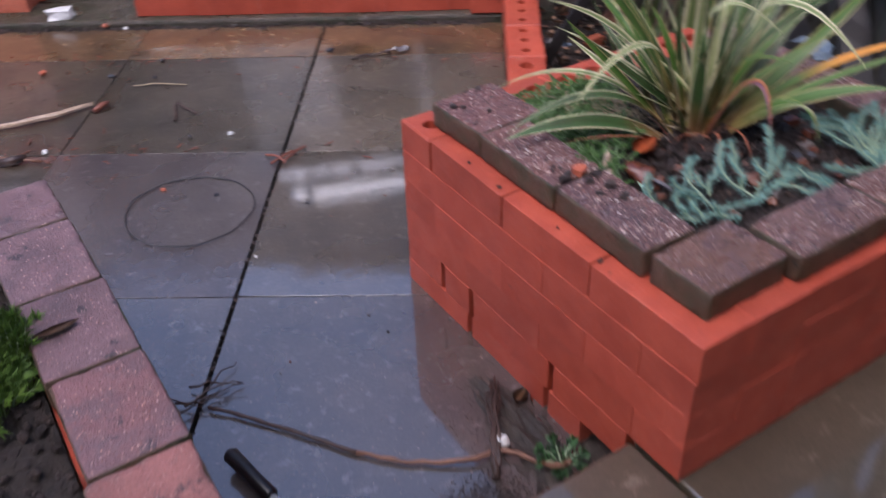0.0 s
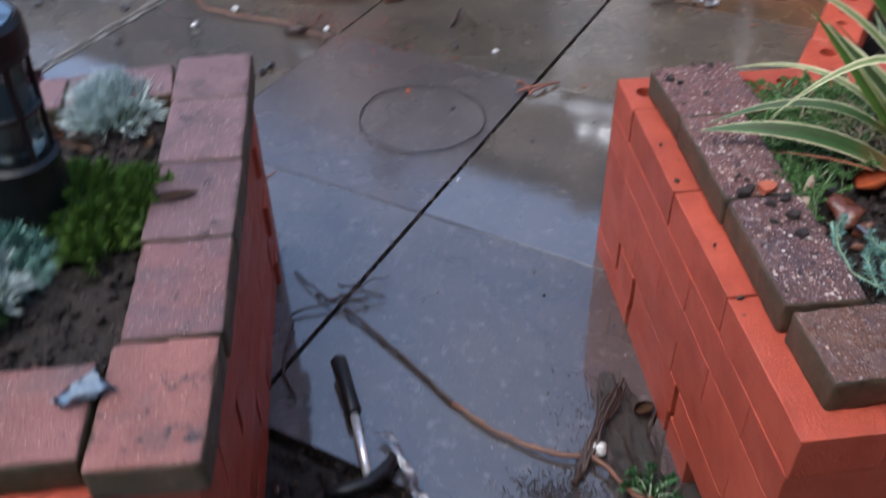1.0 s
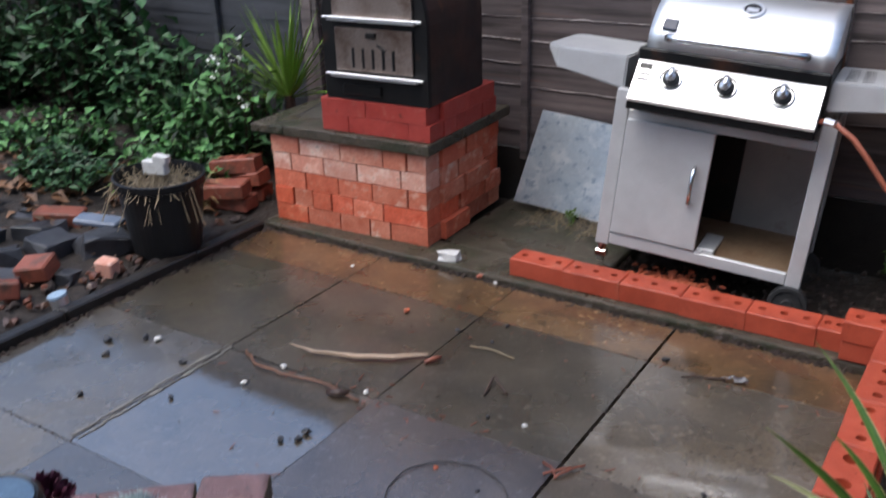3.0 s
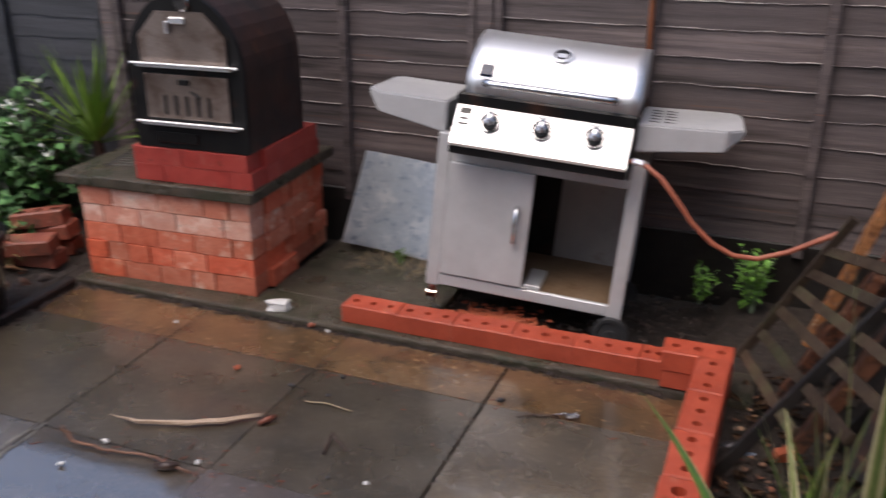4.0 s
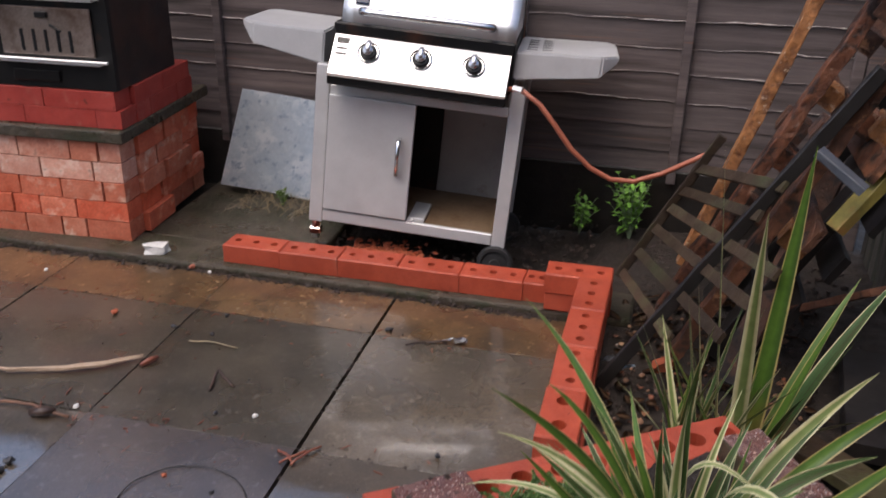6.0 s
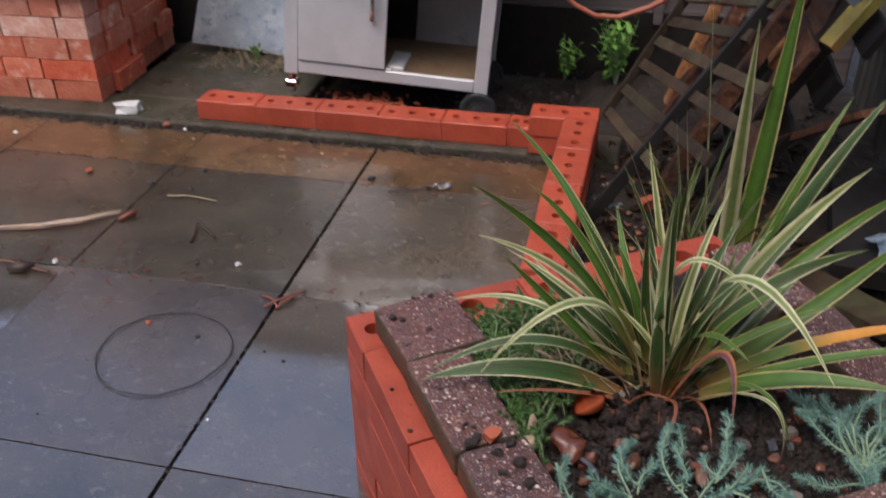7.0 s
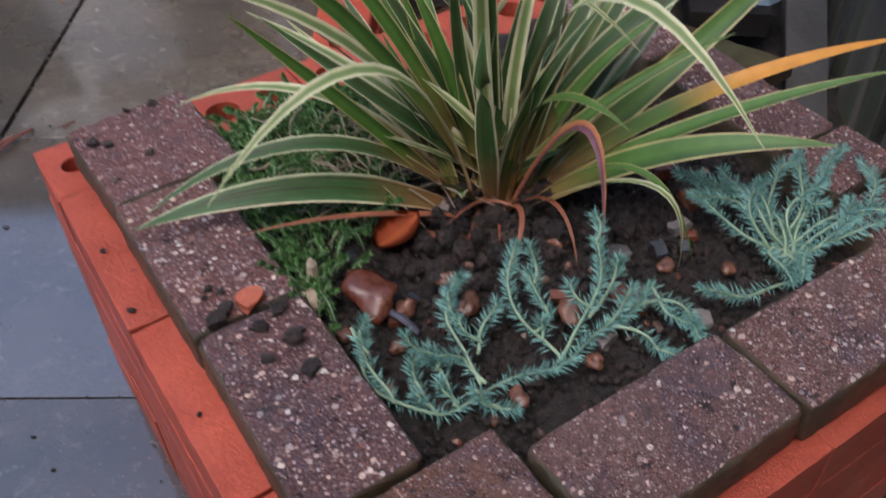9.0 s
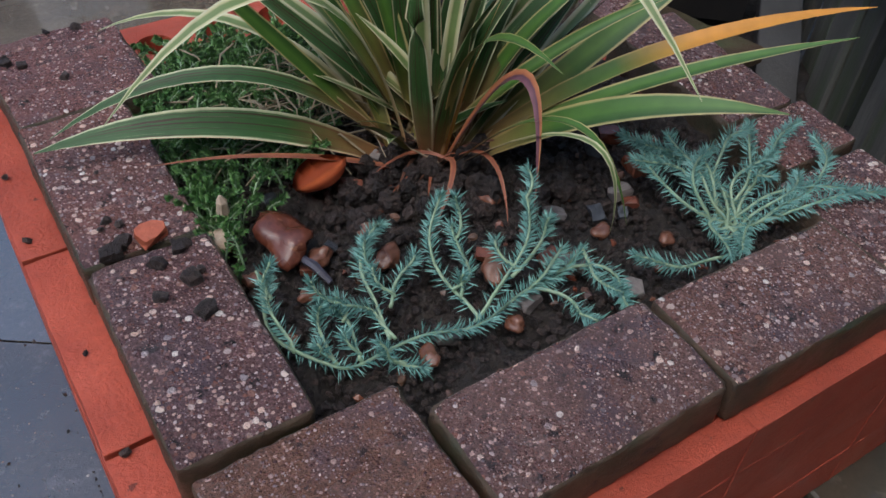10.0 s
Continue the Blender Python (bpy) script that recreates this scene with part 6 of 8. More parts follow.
for k, (x, y, s) in enumerate(((0.553, -0.611, 0.014), (0.671, -0.701, 0.018), (0.655, -0.753, 0.011), (0.745, -0.718, 0.010), (0.784, -0.704, 0.012), (0.577, -0.749, 0.012), (0.491, -0.608, 0.010), (0.604, -0.602, 0.014), (0.60, -0.64, 0.016), (0.83, -0.74, 0.010), (0.72, -0.62, 0.012), (0.525, -0.645, 0.010))):
    pebble("pebble", "smooth wet brown pebble on the soil", "pebble", x, y, 0.391, s * 0.72, M["pebble"], 50 + k, group="pebbles in the planter")
pebble("brick_fragment", "wet dark red broken brick on the soil", "brick fragment", 0.531, -0.588, 0.392, 0.024, M["red_stone"], 75, flat=0.6)
chunk("brick_fragment", "small orange brick chip on the coping", "brick fragment", PM @ pose(0.433, -0.553, 0.427, 0, 0, 20), 0.022, 0.018, 0.010, M["brick_chip"], 72)
pebble("snail_shell", "pale snail shell beside the coping", "snail shell", 0.489, -0.563, 0.400, 0.013, M["wood_pale"], 73)
bm = B()
tube(bm, [(0, 0, 0), (0.001, 0.001, 0.02), (0.0, 0.002, 0.036), (-0.001, 0.003, 0.042)], [0.006, 0.0065, 0.005, 0.0015], 6)
ob = part("wood_chip", bm, M["wood_pale"])
ob.matrix_world = PM @ pose(0.492, -0.548, 0.400, 6, 4, 20)
tagged(ob, "pale splinter of wood standing in the soil", "wood chip")


CLODS = ((0.398, -0.559, 0.013), (0.410, -0.550, 0.010), (0.444, -0.613, 0.012), (0.417, -0.620, 0.008), (0.442, -0.649, 0.011), (0.447, -0.576, 0.010), (0.392, -0.252, 0.008), (0.405, -0.262, 0.007))


def flat_leaf(name, label, m, l, w, material, curl=0.3):
    bm = B()
    uv = bm.loops.layers.uv.verify()
    n, rows = 8, []
    for k in range(n + 1):
        t = k / n
        ww = w * math.sin(math.pi * min(1, 0.06 + t * 0.94)) ** 0.8
        z = curl * l * (t - 0.5) ** 2
        rows.append([(t * l, -ww, z + ww * 0.25), (t * l, 0, z), (t * l, ww, z + ww * 0.25)])
    vs = [[bm.verts.new(q) for q in r] for r in rows]
    for k in range(n):
        for j in range(2):
            f = bm.faces.new((vs[k][j], vs[k + 1][j], vs[k + 1][j + 1], vs[k][j + 1]))
            for lp, (a, b) in zip(f.loops, ((j, k), (j, k + 1), (j + 1, k + 1), (j + 1, k))):
                lp[uv].uv = (a / 2, b / n)
    bmesh.ops.solidify(bm, geom=list(bm.faces), thickness=0.0006)
    ob = part(name, bm, M[material], smooth=True)
    ob.matrix_world = m
    return tagged(ob, label, "fallen leaf")


for k, (x, y, sz) in enumerate(CLODS):
    chunk("soil_clod", "black wet soil clod on the paver coping", "soil clod", PM @ pose(x, y, 0.426, 0, 0, 50 * k), sz * 1.25, sz * 1.0, sz * 0.8, M["clod"], 500 + k, "soil clods on the coping")
bm = B()
rw = random.Random(55)
for k in range(75):
    x, y, a, l = rw.uniform(0.55, 0.68), rw.uniform(-0.48, -0.36), rw.uniform(0, 6.283), rw.uniform(0.03, 0.09)
    p0, p1 = Vector((x, y, 0.398 + rw.uniform(0, 0.02))), Vector((x + l * math.cos(a), y + l * math.sin(a), 0.400 + rw.uniform(0, 0.025)))
    tube(bm, [p0, p0.lerp(p1, 0.5) + Vector((rw.uniform(-0.01, 0.01), rw.uniform(-0.01, 0.01), rw.uniform(0.004, 0.02))), p1], rw.uniform(0.0006, 0.0011), 4)
ob = tagged(part("dead_straw", bm, M["straw"]), "withered pale straw strands on the planter moss", "straw", kind="stuff")
ob.matrix_world = PM
rq = random.Random(321)
for k in range(34):
    mm = ("grey_stone", "pebble", "rock", "red_stone", "grey_stone", "clod")[k % 6]
    px, py, sz = rq.uniform(0.485, 0.90), rq.uniform(-0.77, -0.50), rq.uniform(0.006, 0.015)
    chunk("stone", {"grey_stone": "pale grey broken stone on the planter soil", "red_stone": "wet red-brown stone on the planter soil"}.get(mm, "dark broken stone on the planter soil"), "stone",
          PM @ pose(px, py, 0.390, rq.uniform(-20, 20), rq.uniform(-20, 20), rq.uniform(0, 360)), sz * 1.6, sz * 1.1, sz * 0.8, M[mm], 800 + k, "stones on the planter soil")
rod_ = B()
tube(rod_, [(-0.018, 0, 0.004), (0.0, 0.001, 0.006), (0.02, 0.0, 0.003)], [0.003, 0.0042, 0.0025], 6)
ob = part("bark_sliver", rod_, M["leaf_slate"])
ob.matrix_world = PM @ pose(0.539, -0.626, 0.400, 0, 8, -70)
tagged(ob, "dark blue-grey sliver of bark on the soil", "bark sliver")
flat_leaf("fallen_leaf", "wet orange fallen leaf on dark soil", PM @ pose(0.566, -0.538, 0.408, 8, -6, 14), 0.060, 0.019, "leaf_red", 0.10)
flat_leaf("fallen_leaf", "curled brown leaf on the pink coping", PM @ pose(-0.385, -0.472, 0.430, 0, 0, 5), 0.06, 0.010, "leaf_litter")
crumbs("soil_crumbs", "dark soil crumbs on the paver coping", "soil", [(0.407, -0.518), (0.415, -0.527), (0.400, -0.525), (0.453, -0.574), (0.445, -0.565), (0.453, -0.607), (0.426, -0.586), (0.419, -0.454), (0.393, -0.246), (0.390, -0.252), (0.394, -0.323), (0.441, -0.212), (0.47, -0.215), (0.435, -0.30)], 0.0068, M["clod"], 0.4275, 9, PM)
crumbs("soil_crumbs", "soil specks on the orange wall top", "soil", [(0.348, -0.454), (0.352, -0.359), (0.352, -0.702), (0.355, -0.60)], 0.005, M["clod"], 0.378, 10, PM)

# ---- left planter: lamp and plants ----


def garden_lamp():
    g = thing("solar_garden_lamp", "black solar bollard lamp with a caged clear lantern", "garden lamp", m=PM @ pose(-0.548, -0.466, 0.370, 2, 3, 0))
    bm = B()
    lathe(bm, [(0.058, 0.0), (0.056, 0.02), (0.054, 0.13), (0.056, 0.15), (0.050, 0.155), (0.0, 0.155)], 32)
    part("post", bm, M["rubber"], g, "black plastic post", smooth=False)
    bm = B()
    lathe(bm, [(0.040, 0.157), (0.041, 0.16), (0.041, 0.288), (0.040, 0.29)], 32)
    part("lantern_glass", bm, M["glass"], g, "clear ribbed lantern glass", smooth=True)
    bm = B()
    lathe(bm, [(0.012, 0.157), (0.016, 0.17), (0.012, 0.2), (0.005, 0.21), (0.0, 0.212)], 16)
    part("bulb_holder", bm, M["steel"], g)
    for k in range(6):
        a = k * math.pi / 3 + 0.3
        bm = B()
        tube(bm, [(0.046 * math.cos(a), 0.046 * math.sin(a), 0.150), (0.0475 * math.cos(a), 0.0475 * math.sin(a), 0.22), (0.048 * math.cos(a), 0.048 * math.sin(a), 0.295)], 0.0045, 6)
        part("cage_bar", bm, M["rubber"], g)
    bm = B()
    lathe(bm, [(0.047, 0.215), (0.050, 0.217), (0.050, 0.222), (0.047, 0.224)], 32)
    part("cage_ring", bm, M["rubber"], g)
    bm = B()
    lathe(bm, [(0.044, 0.286), (0.055, 0.290), (0.057, 0.300), (0.056, 0.330), (0.051, 0.337), (0.047, 0.334), (0.0, 0.334)], 36)
    cap = part("cap", bm, M["rubber"], g, "black round cap")
    bm = B()
    lathe(bm, [(0.046, 0.333), (0.046, 0.3365), (0.0, 0.3365)], 32)
    part("solar_panel", bm, M["solar"], cap, "glossy dark blue solar cell")
    bm = B()
    box(bm, -0.046, 0.046, -0.0016, 0.0016, 0.3368, 0.3378, 0)
    part("cell_line", bm, M["rubber"], cap)


M["solar"] = mat("solar cell", (0.06, 0.105, 0.165), (0.09, 0.145, 0.21), 20, (0.10, 0.16), 0.0, spec=0.9)
garden_lamp()


def cushion(name, label, x, y, z, r, h, material, n, l, w, seed, lean=1.0, per_m=1100):
    rng = random.Random(seed)
    stems = []
    for k in range(n):
        a, q = rng.uniform(0, 6.283), math.sqrt(rng.random()) * r
        px, py = q * math.cos(a), q * math.sin(a)
        top = h * math.sqrt(max(0.08, 1 - (q / r) ** 2)) * rng.uniform(0.55, 1.3)
        stems.append([(x + px * 0.6, y + py * 0.6, z - 0.01), (x + px * 0.85, y + py * 0.85, z + top * 0.55), (x + px * 1.1, y + py * 1.1, z + top)])
    return stem_plant(name, label, "plant", stems, rng, l, w, per_m, material, M["sedum_stem"], 0.0009, lean)


def to_pl(x, y):
    q = PM.inverted() @ Vector((x, y, 0))
    return q.x, q.y


cushion("silver_cushion_plant", "silver-grey cushion plant beside the lamp", *to_pl(-0.305, -0.432), 0.386, 0.058, 0.050, M["silver"], 180, 0.032, 0.0010, 31, 2.4, 150)
cushion("silver_cushion_plant", "silver-grey cushion plant behind the near coping", *to_pl(-0.150, -0.850), 0.392, 0.058, 0.075, M["silver"], 200, 0.034, 0.0010, 32, 2.4, 150)
cushion("feathery_plant", "lime green feathery plant in the planter", *to_pl(-0.150, -0.655), 0.390, 0.085, 0.060, M["lime"], 144, 0.020, 0.0009, 33, 0.9, 520)
cushion("feathery_plant", "mid green feathery plant below the lamp", *to_pl(-0.29, -0.78), 0.388, 0.095, 0.070, M["sedum_green"], 156, 0.024, 0.0009, 34, 0.9, 520)
cushion("feathery_plant", "dark green feathery plant behind the lamp", *to_pl(-0.42, -0.70), 0.388, 0.095, 0.080, M["sedum_blue"], 144, 0.027, 0.0009, 35, 0.9, 520)
cushion("purple_plant", "low dark purple-leaved plant", *to_pl(-0.50, -0.47), 0.388, 0.06, 0.05, M["leaf_purple"], 60, 0.016, 0.004, 36)
cushion("feathery_plant", "mid green feathery plant along the near coping", *to_pl(-0.30, -0.90), 0.388, 0.10, 0.07, M["sedum_green"], 156, 0.024, 0.0009, 37, 0.9, 520)
cushion("feathery_plant", "lime green feathery plant beside the pink coping", *to_pl(-0.10, -0.60), 0.390, 0.055, 0.050, M["lime"], 96, 0.019, 0.0009, 38, 0.9, 520)
cushion("feathery_plant", "dark green feathery plant at the back coping", *to_pl(-0.60, -0.62), 0.388, 0.10, 0.08, M["sedum_green"], 144, 0.024, 0.0009, 39, 0.9, 520)
cushion("feathery_plant", "dark green feathery plant beside the lamp post", -0.585, -0.545, 0.388, 0.075, 0.06, M["sedum_blue"], 132, 0.024, 0.0009, 61, 0.9, 520)
cushion("feathery_plant", "dark green feathery plant among the cushions", -0.64, -0.62, 0.388, 0.085, 0.06, M["sedum_green"], 132, 0.024, 0.0009, 62, 0.9, 520)
cushion("feathery_plant", "sparse lime green feathery plant by the coping", -0.455, -0.52, 0.388, 0.05, 0.045, M["lime"], 72, 0.022, 0.0009, 63, 0.9, 520)
for k in range(50):
    x, y = rg.uniform(-0.72, -0.42), rg.uniform(-0.55, -0.24)
    flat_leaf("fallen_leaf", "curled brown leaf on the planter soil", PM @ pose(x, y, 0.398, rg.uniform(-25, 25), rg.uniform(-25, 25), rg.uniform(0, 360)), rg.uniform(0.025, 0.05), rg.uniform(0.007, 0.013), "leaf_litter" if k % 4 else "leaf_red", 0.5)["group"] = "fallen leaves in the planter"
bm = B()
rows = []
rr = random.Random(77)
for i in range(7):
    rows.append([bm.verts.new((0.055 * (i / 6 - 0.5) + rr.uniform(-0.004, 0.004), 0.028 * (j / 4 - 0.5) * (0.5 + i / 6) + rr.uniform(-0.003, 0.003), 0.004 + rr.uniform(0, 0.014) * (1 if 0 < j < 4 else 0.6))) for j in range(5)])
for a, b in zip(rows, rows[1:]):
    for j in range(4):
        bm.faces.new((a[j], b[j], b[j + 1], a[j + 1]))
bmesh.ops.solidify(bm, geom=list(bm.faces), thickness=0.0012)
ob = part("plastic_scrap", bm, M["blue_scrap"], smooth=True)
ob.matrix_world = PM @ pose(-0.412, -0.812, 0.428, 0, 0, 35)
tagged(ob, "crumpled pale blue plastic scrap on the coping", "plastic scrap")

# ---- loose things on the patio ----


def rod(name, label, category, pts, radii, material, n=8, smooth=True, group=""):
    bm = B()
    tube(bm, pts, radii, n)
    return tagged(part(name, bm, material, smooth=smooth), label, category, group)


def wob(pts, seed, amt=0.004, cuts=3):
    rng = random.Random(seed)
    out = []
    for a, b in zip(pts, pts[1:]):
        a, b = Vector(a), Vector(b)
        for k in range(cuts):
            p = a.lerp(b, k / cuts)
            out.append(p + Vector((rng.uniform(-amt, amt), rng.uniform(-amt, amt), rng.uniform(0, amt * 0.5))) * (k > 0))
    return out + [Vector(pts[-1])]


ring = [(-0.178 + 0.152 * (1 + 0.02 * math.sin(3 * a)) * math.cos(a), 0.322 + 0.148 * math.sin(a), 0.004 + 0.003 * math.sin(5 * a) ** 2) for a in [2 * math.pi * k / 60 for k in range(61)]]
rod("wire_ring", "loop of thin dark wire lying on a wet slab", "wire", ring, 0.0017, M["wire"], 6)
vine = [(0.02, -0.323, 0.010), (0.08, -0.340, 0.008), (0.135, -0.361, 0.007), (0.221, -0.394, 0.007), (0.297, -0.426, 0.007), (0.375, -0.447, 0.008), (0.44, -0.450, 0.010), (0.498, -0.445, 0.014), (0.532, -0.428, 0.016), (0.568, -0.437, 0.018), (0.606, -0.464, 0.022), (0.639, -0.482, 0.040), (0.648, -0.490, 0.060)]
wv = wob(vine, 3, 0.002, 4)
vs_ = thing("vine_stem", "long vine stem, dark then peeled orange, across the wet slab", "vine stem")
for nm, i0, i1, mm in (("dark_stem", 0, 17, "twig"), ("peeled_stem", 17, len(wv), "vine")):
    bm = B()
    tube(bm, wv[max(0, i0 - 1):i1], [0.0034 + 0.0014 * k / len(wv) + 0.0006 * math.sin(k * 2.1) for k in range(max(0, i0 - 1), i1)], 8)
    part(nm, bm, M[mm], vs_, "orange-brown bare stem" if mm == "vine" else "", smooth=True)
tw = thing("twig_bundle", "tangle of dark wet twigs on the slab joint", "twigs")
for k, pts in enumerate((((-0.061, -0.377, 0.008), (0.0, -0.31, 0.012), (0.07, -0.256, 0.008)), ((-0.053, -0.311, 0.006), (0.01, -0.32, 0.018), (0.049, -0.281, 0.01)), ((-0.124, -0.277, 0.006), (-0.06, -0.30, 0.012), (0.01, -0.325, 0.012)),
                         ((-0.017, -0.460, 0.006), (-0.04, -0.40, 0.012), (-0.061, -0.377, 0.01)), ((-0.027, -0.272, 0.01), (0.02, -0.27, 0.02), (0.066, -0.262, 0.012)), ((0.0, -0.30, 0.008), (0.02, -0.25, 0.016), (0.045, -0.202, 0.006)), ((-0.02, -0.33, 0.02), (0.03, -0.28, 0.022), (0.075, -0.27, 0.016)))):
    bm = B()
    tube(bm, wob(pts, 40 + k, 0.004, 4), [0.0026 - 0.0002 * j for j in range(9)], 6)
    part("twig", bm, M["twig"], tw, smooth=True)
rod("hooked_wire", "short dark hooked twig beside the planter wall", "twig", wob([(-0.017, -0.46, 0.006), (0.01, -0.50, 0.008), (0.057, -0.53, 0.01), (0.05, -0.545, 0.01)], 9, 0.003), 0.0028, M["twig"], 6)

hm = thing("hammer", "claw hammer with a black grip lying on soil", "hammer")
bm = B()
tube(bm, [(0.088, -0.446, 0.030), (0.092, -0.45, 0.030), (0.135, -0.492, 0.028), (0.172, -0.529, 0.026), (0.176, -0.533, 0.026)], [0.010, 0.0145, 0.0125, 0.0135, 0.009], 12)
part("grip", bm, M["rubber"], hm, "black rubber grip", smooth=True)
bm = B()
tube(bm, [(0.172, -0.529, 0.026), (0.255, -0.620, 0.024)], 0.0072, 10)
part("shaft", bm, M["bright"], hm, "bright steel shaft", smooth=True)
bm = B()
tube(bm, [(0.214, -0.672, 0.018), (0.222, -0.668, 0.020), (0.242, -0.655, 0.022), (0.262, -0.632, 0.024), (0.272, -0.602, 0.022), (0.270, -0.572, 0.016), (0.264, -0.552, 0.012)], [0.010, 0.0125, 0.0125, 0.011, 0.012, 0.009, 0.004], 10)
part("head", bm, M["rubber"], hm, "black steel claw head", smooth=True)


def ribbon(name, label, category, pts, width, material, seed, crumple=0.008):
    rng = random.Random(seed)
    bm = B()
    rows = []
    for k, p in enumerate(wob(pts, seed, 0.003, 5)):
        rows.append([bm.verts.new(p + Vector((rng.uniform(-1, 1) * crumple * 0.5 + (j - 1.5) * width / 3 * 0.8, (j - 1.5) * width / 3 * 0.6, abs(rng.uniform(-1, 1)) * crumple + 0.003))) for j in range(4)])
    for a, b in zip(rows, rows[1:]):
        for j in range(3):
            bm.faces.new((a[j], b[j], b[j + 1], a[j + 1]))
    bmesh.ops.solidify(bm, geom=list(bm.faces), thickness=0.0008)
    return tagged(part(name, bm, material), label, category)


ribbon("foil_wrapper", "torn silver foil wrapper on the soil", "wrapper", [(0.222, -0.540, 0.01), (0.248, -0.540, 0.014), (0.291, -0.575, 0.012), (0.334, -0.607, 0.01), (0.371, -0.639, 0.012)], 0.017, M["foil"], 5)
ribbon("paper_scrap", "crumpled white wrapper scrap on the patio", "wrapper", [(0.235, 1.205, 0.004), (0.26, 1.212, 0.006), (0.29, 1.205, 0.004)], 0.030, M["foil"], 6, 0.014)
rod("dark_twig", "dark twig beside the wrapper", "twig", wob([(0.12, 1.155, 0.006), (0.17, 1.185, 0.007), (0.24, 1.2, 0.007)], 4, 0.006), 0.0035, M["twig"], 6)
M["silt"] = mat("wet grey-brown silt", (0.022, 0.017, 0.013), (0.052, 0.039, 0.029), 22, (0.35, 0.6), 1.0, 120, stain=((0.03, 0.026, 0.022), 30, 0.5, 0.66), dist=0.005)
# dried root
rt = thing("dried_root", "dried fibrous root stump on spilt soil", "root")
for k in range(13):
    pts = [(0.529 + rg.uniform(-0.008, 0.008), -0.470 + rg.uniform(-0.012, 0.02), 0.008), (0.531 + rg.uniform(-0.008, 0.008), -0.39, 0.022 + rg.uniform(0, 0.012)), (0.527 + rg.uniform(-0.010, 0.014), -0.285 + rg.uniform(-0.035, 0.02), 0.028 + rg.uniform(-0.012, 0.014))]
    bm = B()
    tube(bm, wob(pts, 60 + k, 0.006, 4), [0.0030 - 0.0002 * j for j in range(9)], 5)
    part("root_strand", bm, M["twig"], rt, smooth=True)
bm = B()
n = 26
g = []
for j in range(n + 1):
    row = []
    for i in range(n + 1):
        u, v = i / n * 2 - 1, j / n * 2 - 1
        q = pl(0.272 + 0.068 * u * (0.75 + 0.5 * noise.noise(Vector((j * 0.3, 0, 8)))) + 0.012 * v, -0.62 + 0.20 * v)
        e = max(0.0, 1 - (u * u * 0.8 + v * v) * 0.95)
        row.append(bm.verts.new((q.x, q.y, -0.006 + 0.020 * e * (0.7 + 0.6 * noise.noise(Vector((i * 0.4, j * 0.4, 2)))) + 0.003 * e * noise.noise(Vector((i * 1.1, j * 1.1, 7))))))
    g.append(row)
for j in range(n):
    for i in range(n):
        bm.faces.new((g[j][i], g[j][i + 1], g[j + 1][i + 1], g[j + 1][i]))
tagged(part("spilt_soil", bm, M["silt"], smooth=True), "spilt dark soil against the planter wall", "soil", kind="stuff")
crumbs("soil_crumbs", "gritty soil crumbs spilt over the slab corner", "soil", [tuple(pl(min(0.325, 0.25 + rg.gauss(0, 0.05)), max(-0.81, -0.64 + rg.gauss(0, 0.09))))[:2] for k in range(1300)] + [tuple(pl(0.145 + rg.gauss(0, 0.040), max(-0.81, -0.735 + rg.gauss(0, 0.035))))[:2] for k in range(3200)], 0.0013, M["clod"], 0.002, 11)
crumbs("soil_crumbs", "soil clods in the gap before the pavement", "soil", [tuple(pl(rg.uniform(-0.28, 0.10), rg.uniform(-0.82, -0.56)))[:2] for k in range(380)], 0.006, M["clod"], -0.010, 12)
crumbs("gravel", "pale grit in the soil gap", "gravel", [tuple(pl(rg.uniform(-0.28, 0.05), rg.uniform(-0.80, -0.62)))[:2] for k in range(40)], 0.005, M["pebble"], -0.008, 13)
W0 = Matrix()
pebble("white_stone", "small white stone beside the root", "stone", 0.543, -0.410, 0.010, 0.012, M["white"], 81, W0)
flat_leaf("fallen_leaf", "brown leaf on the spilt soil", pose(0.57, -0.315, 0.012, 4, 3, 60), 0.04, 0.014, "leaf_litter", 0.1)
for k, (x, y, l, mm) in enumerate(((0.307, -0.802, 0.036, "leaf_wet"), (0.470, -0.697, 0.026, "leaf_wet"), (0.508, -0.672, 0.030, "leaf_litter"), (0.640, -0.700, 0.016, "leaf_wet"), (0.395, -0.752, 0.012, "leaf_litter"))):
    bm = B()
    rl = random.Random(700 + k)
    rim = [bm.verts.new((l * 0.55 * math.cos(q * 0.628) * rl.uniform(0.55, 1.1), l * 0.36 * math.sin(q * 0.628) * rl.uniform(0.5, 1.1), rl.uniform(0.0, 0.004))) for q in range(10)]
    mid = bm.verts.new((0, 0, 0.001))
    for a, b in zip(rim, rim[1:] + rim[:1]):
        bm.faces.new((mid, a, b))
    bmesh.ops.solidify(bm, geom=list(bm.faces), thickness=0.0007)
    ob = part("fallen_leaf", bm, M[mm])
    ob.matrix_world = pose(x, y, 0.1155, 0, 0, 40 + 130 * k)
    tagged(ob, "small dark sodden leaf on the pavement edge", "fallen leaf")
sprig = [[(0.640, -0.455, 0.006), (0.640 + 0.020 * math.cos(q), -0.450 + 0.020 * math.sin(q), 0.022), (0.640 + 0.040 * math.cos(q), -0.448 + 0.036 * math.sin(q), 0.020 + 0.004 * (q % 2))] for q in (0.2, 1.0, 1.9, 2.7, 3.6, 4.6, 5.5)]
t = stem_plant("weed", "small green weed at the pavement edge", "weed", sprig, rg, 0.016, 0.003, 500, M["leaf_dark"], M["sedum_stem"])
t.matrix_world = Matrix()

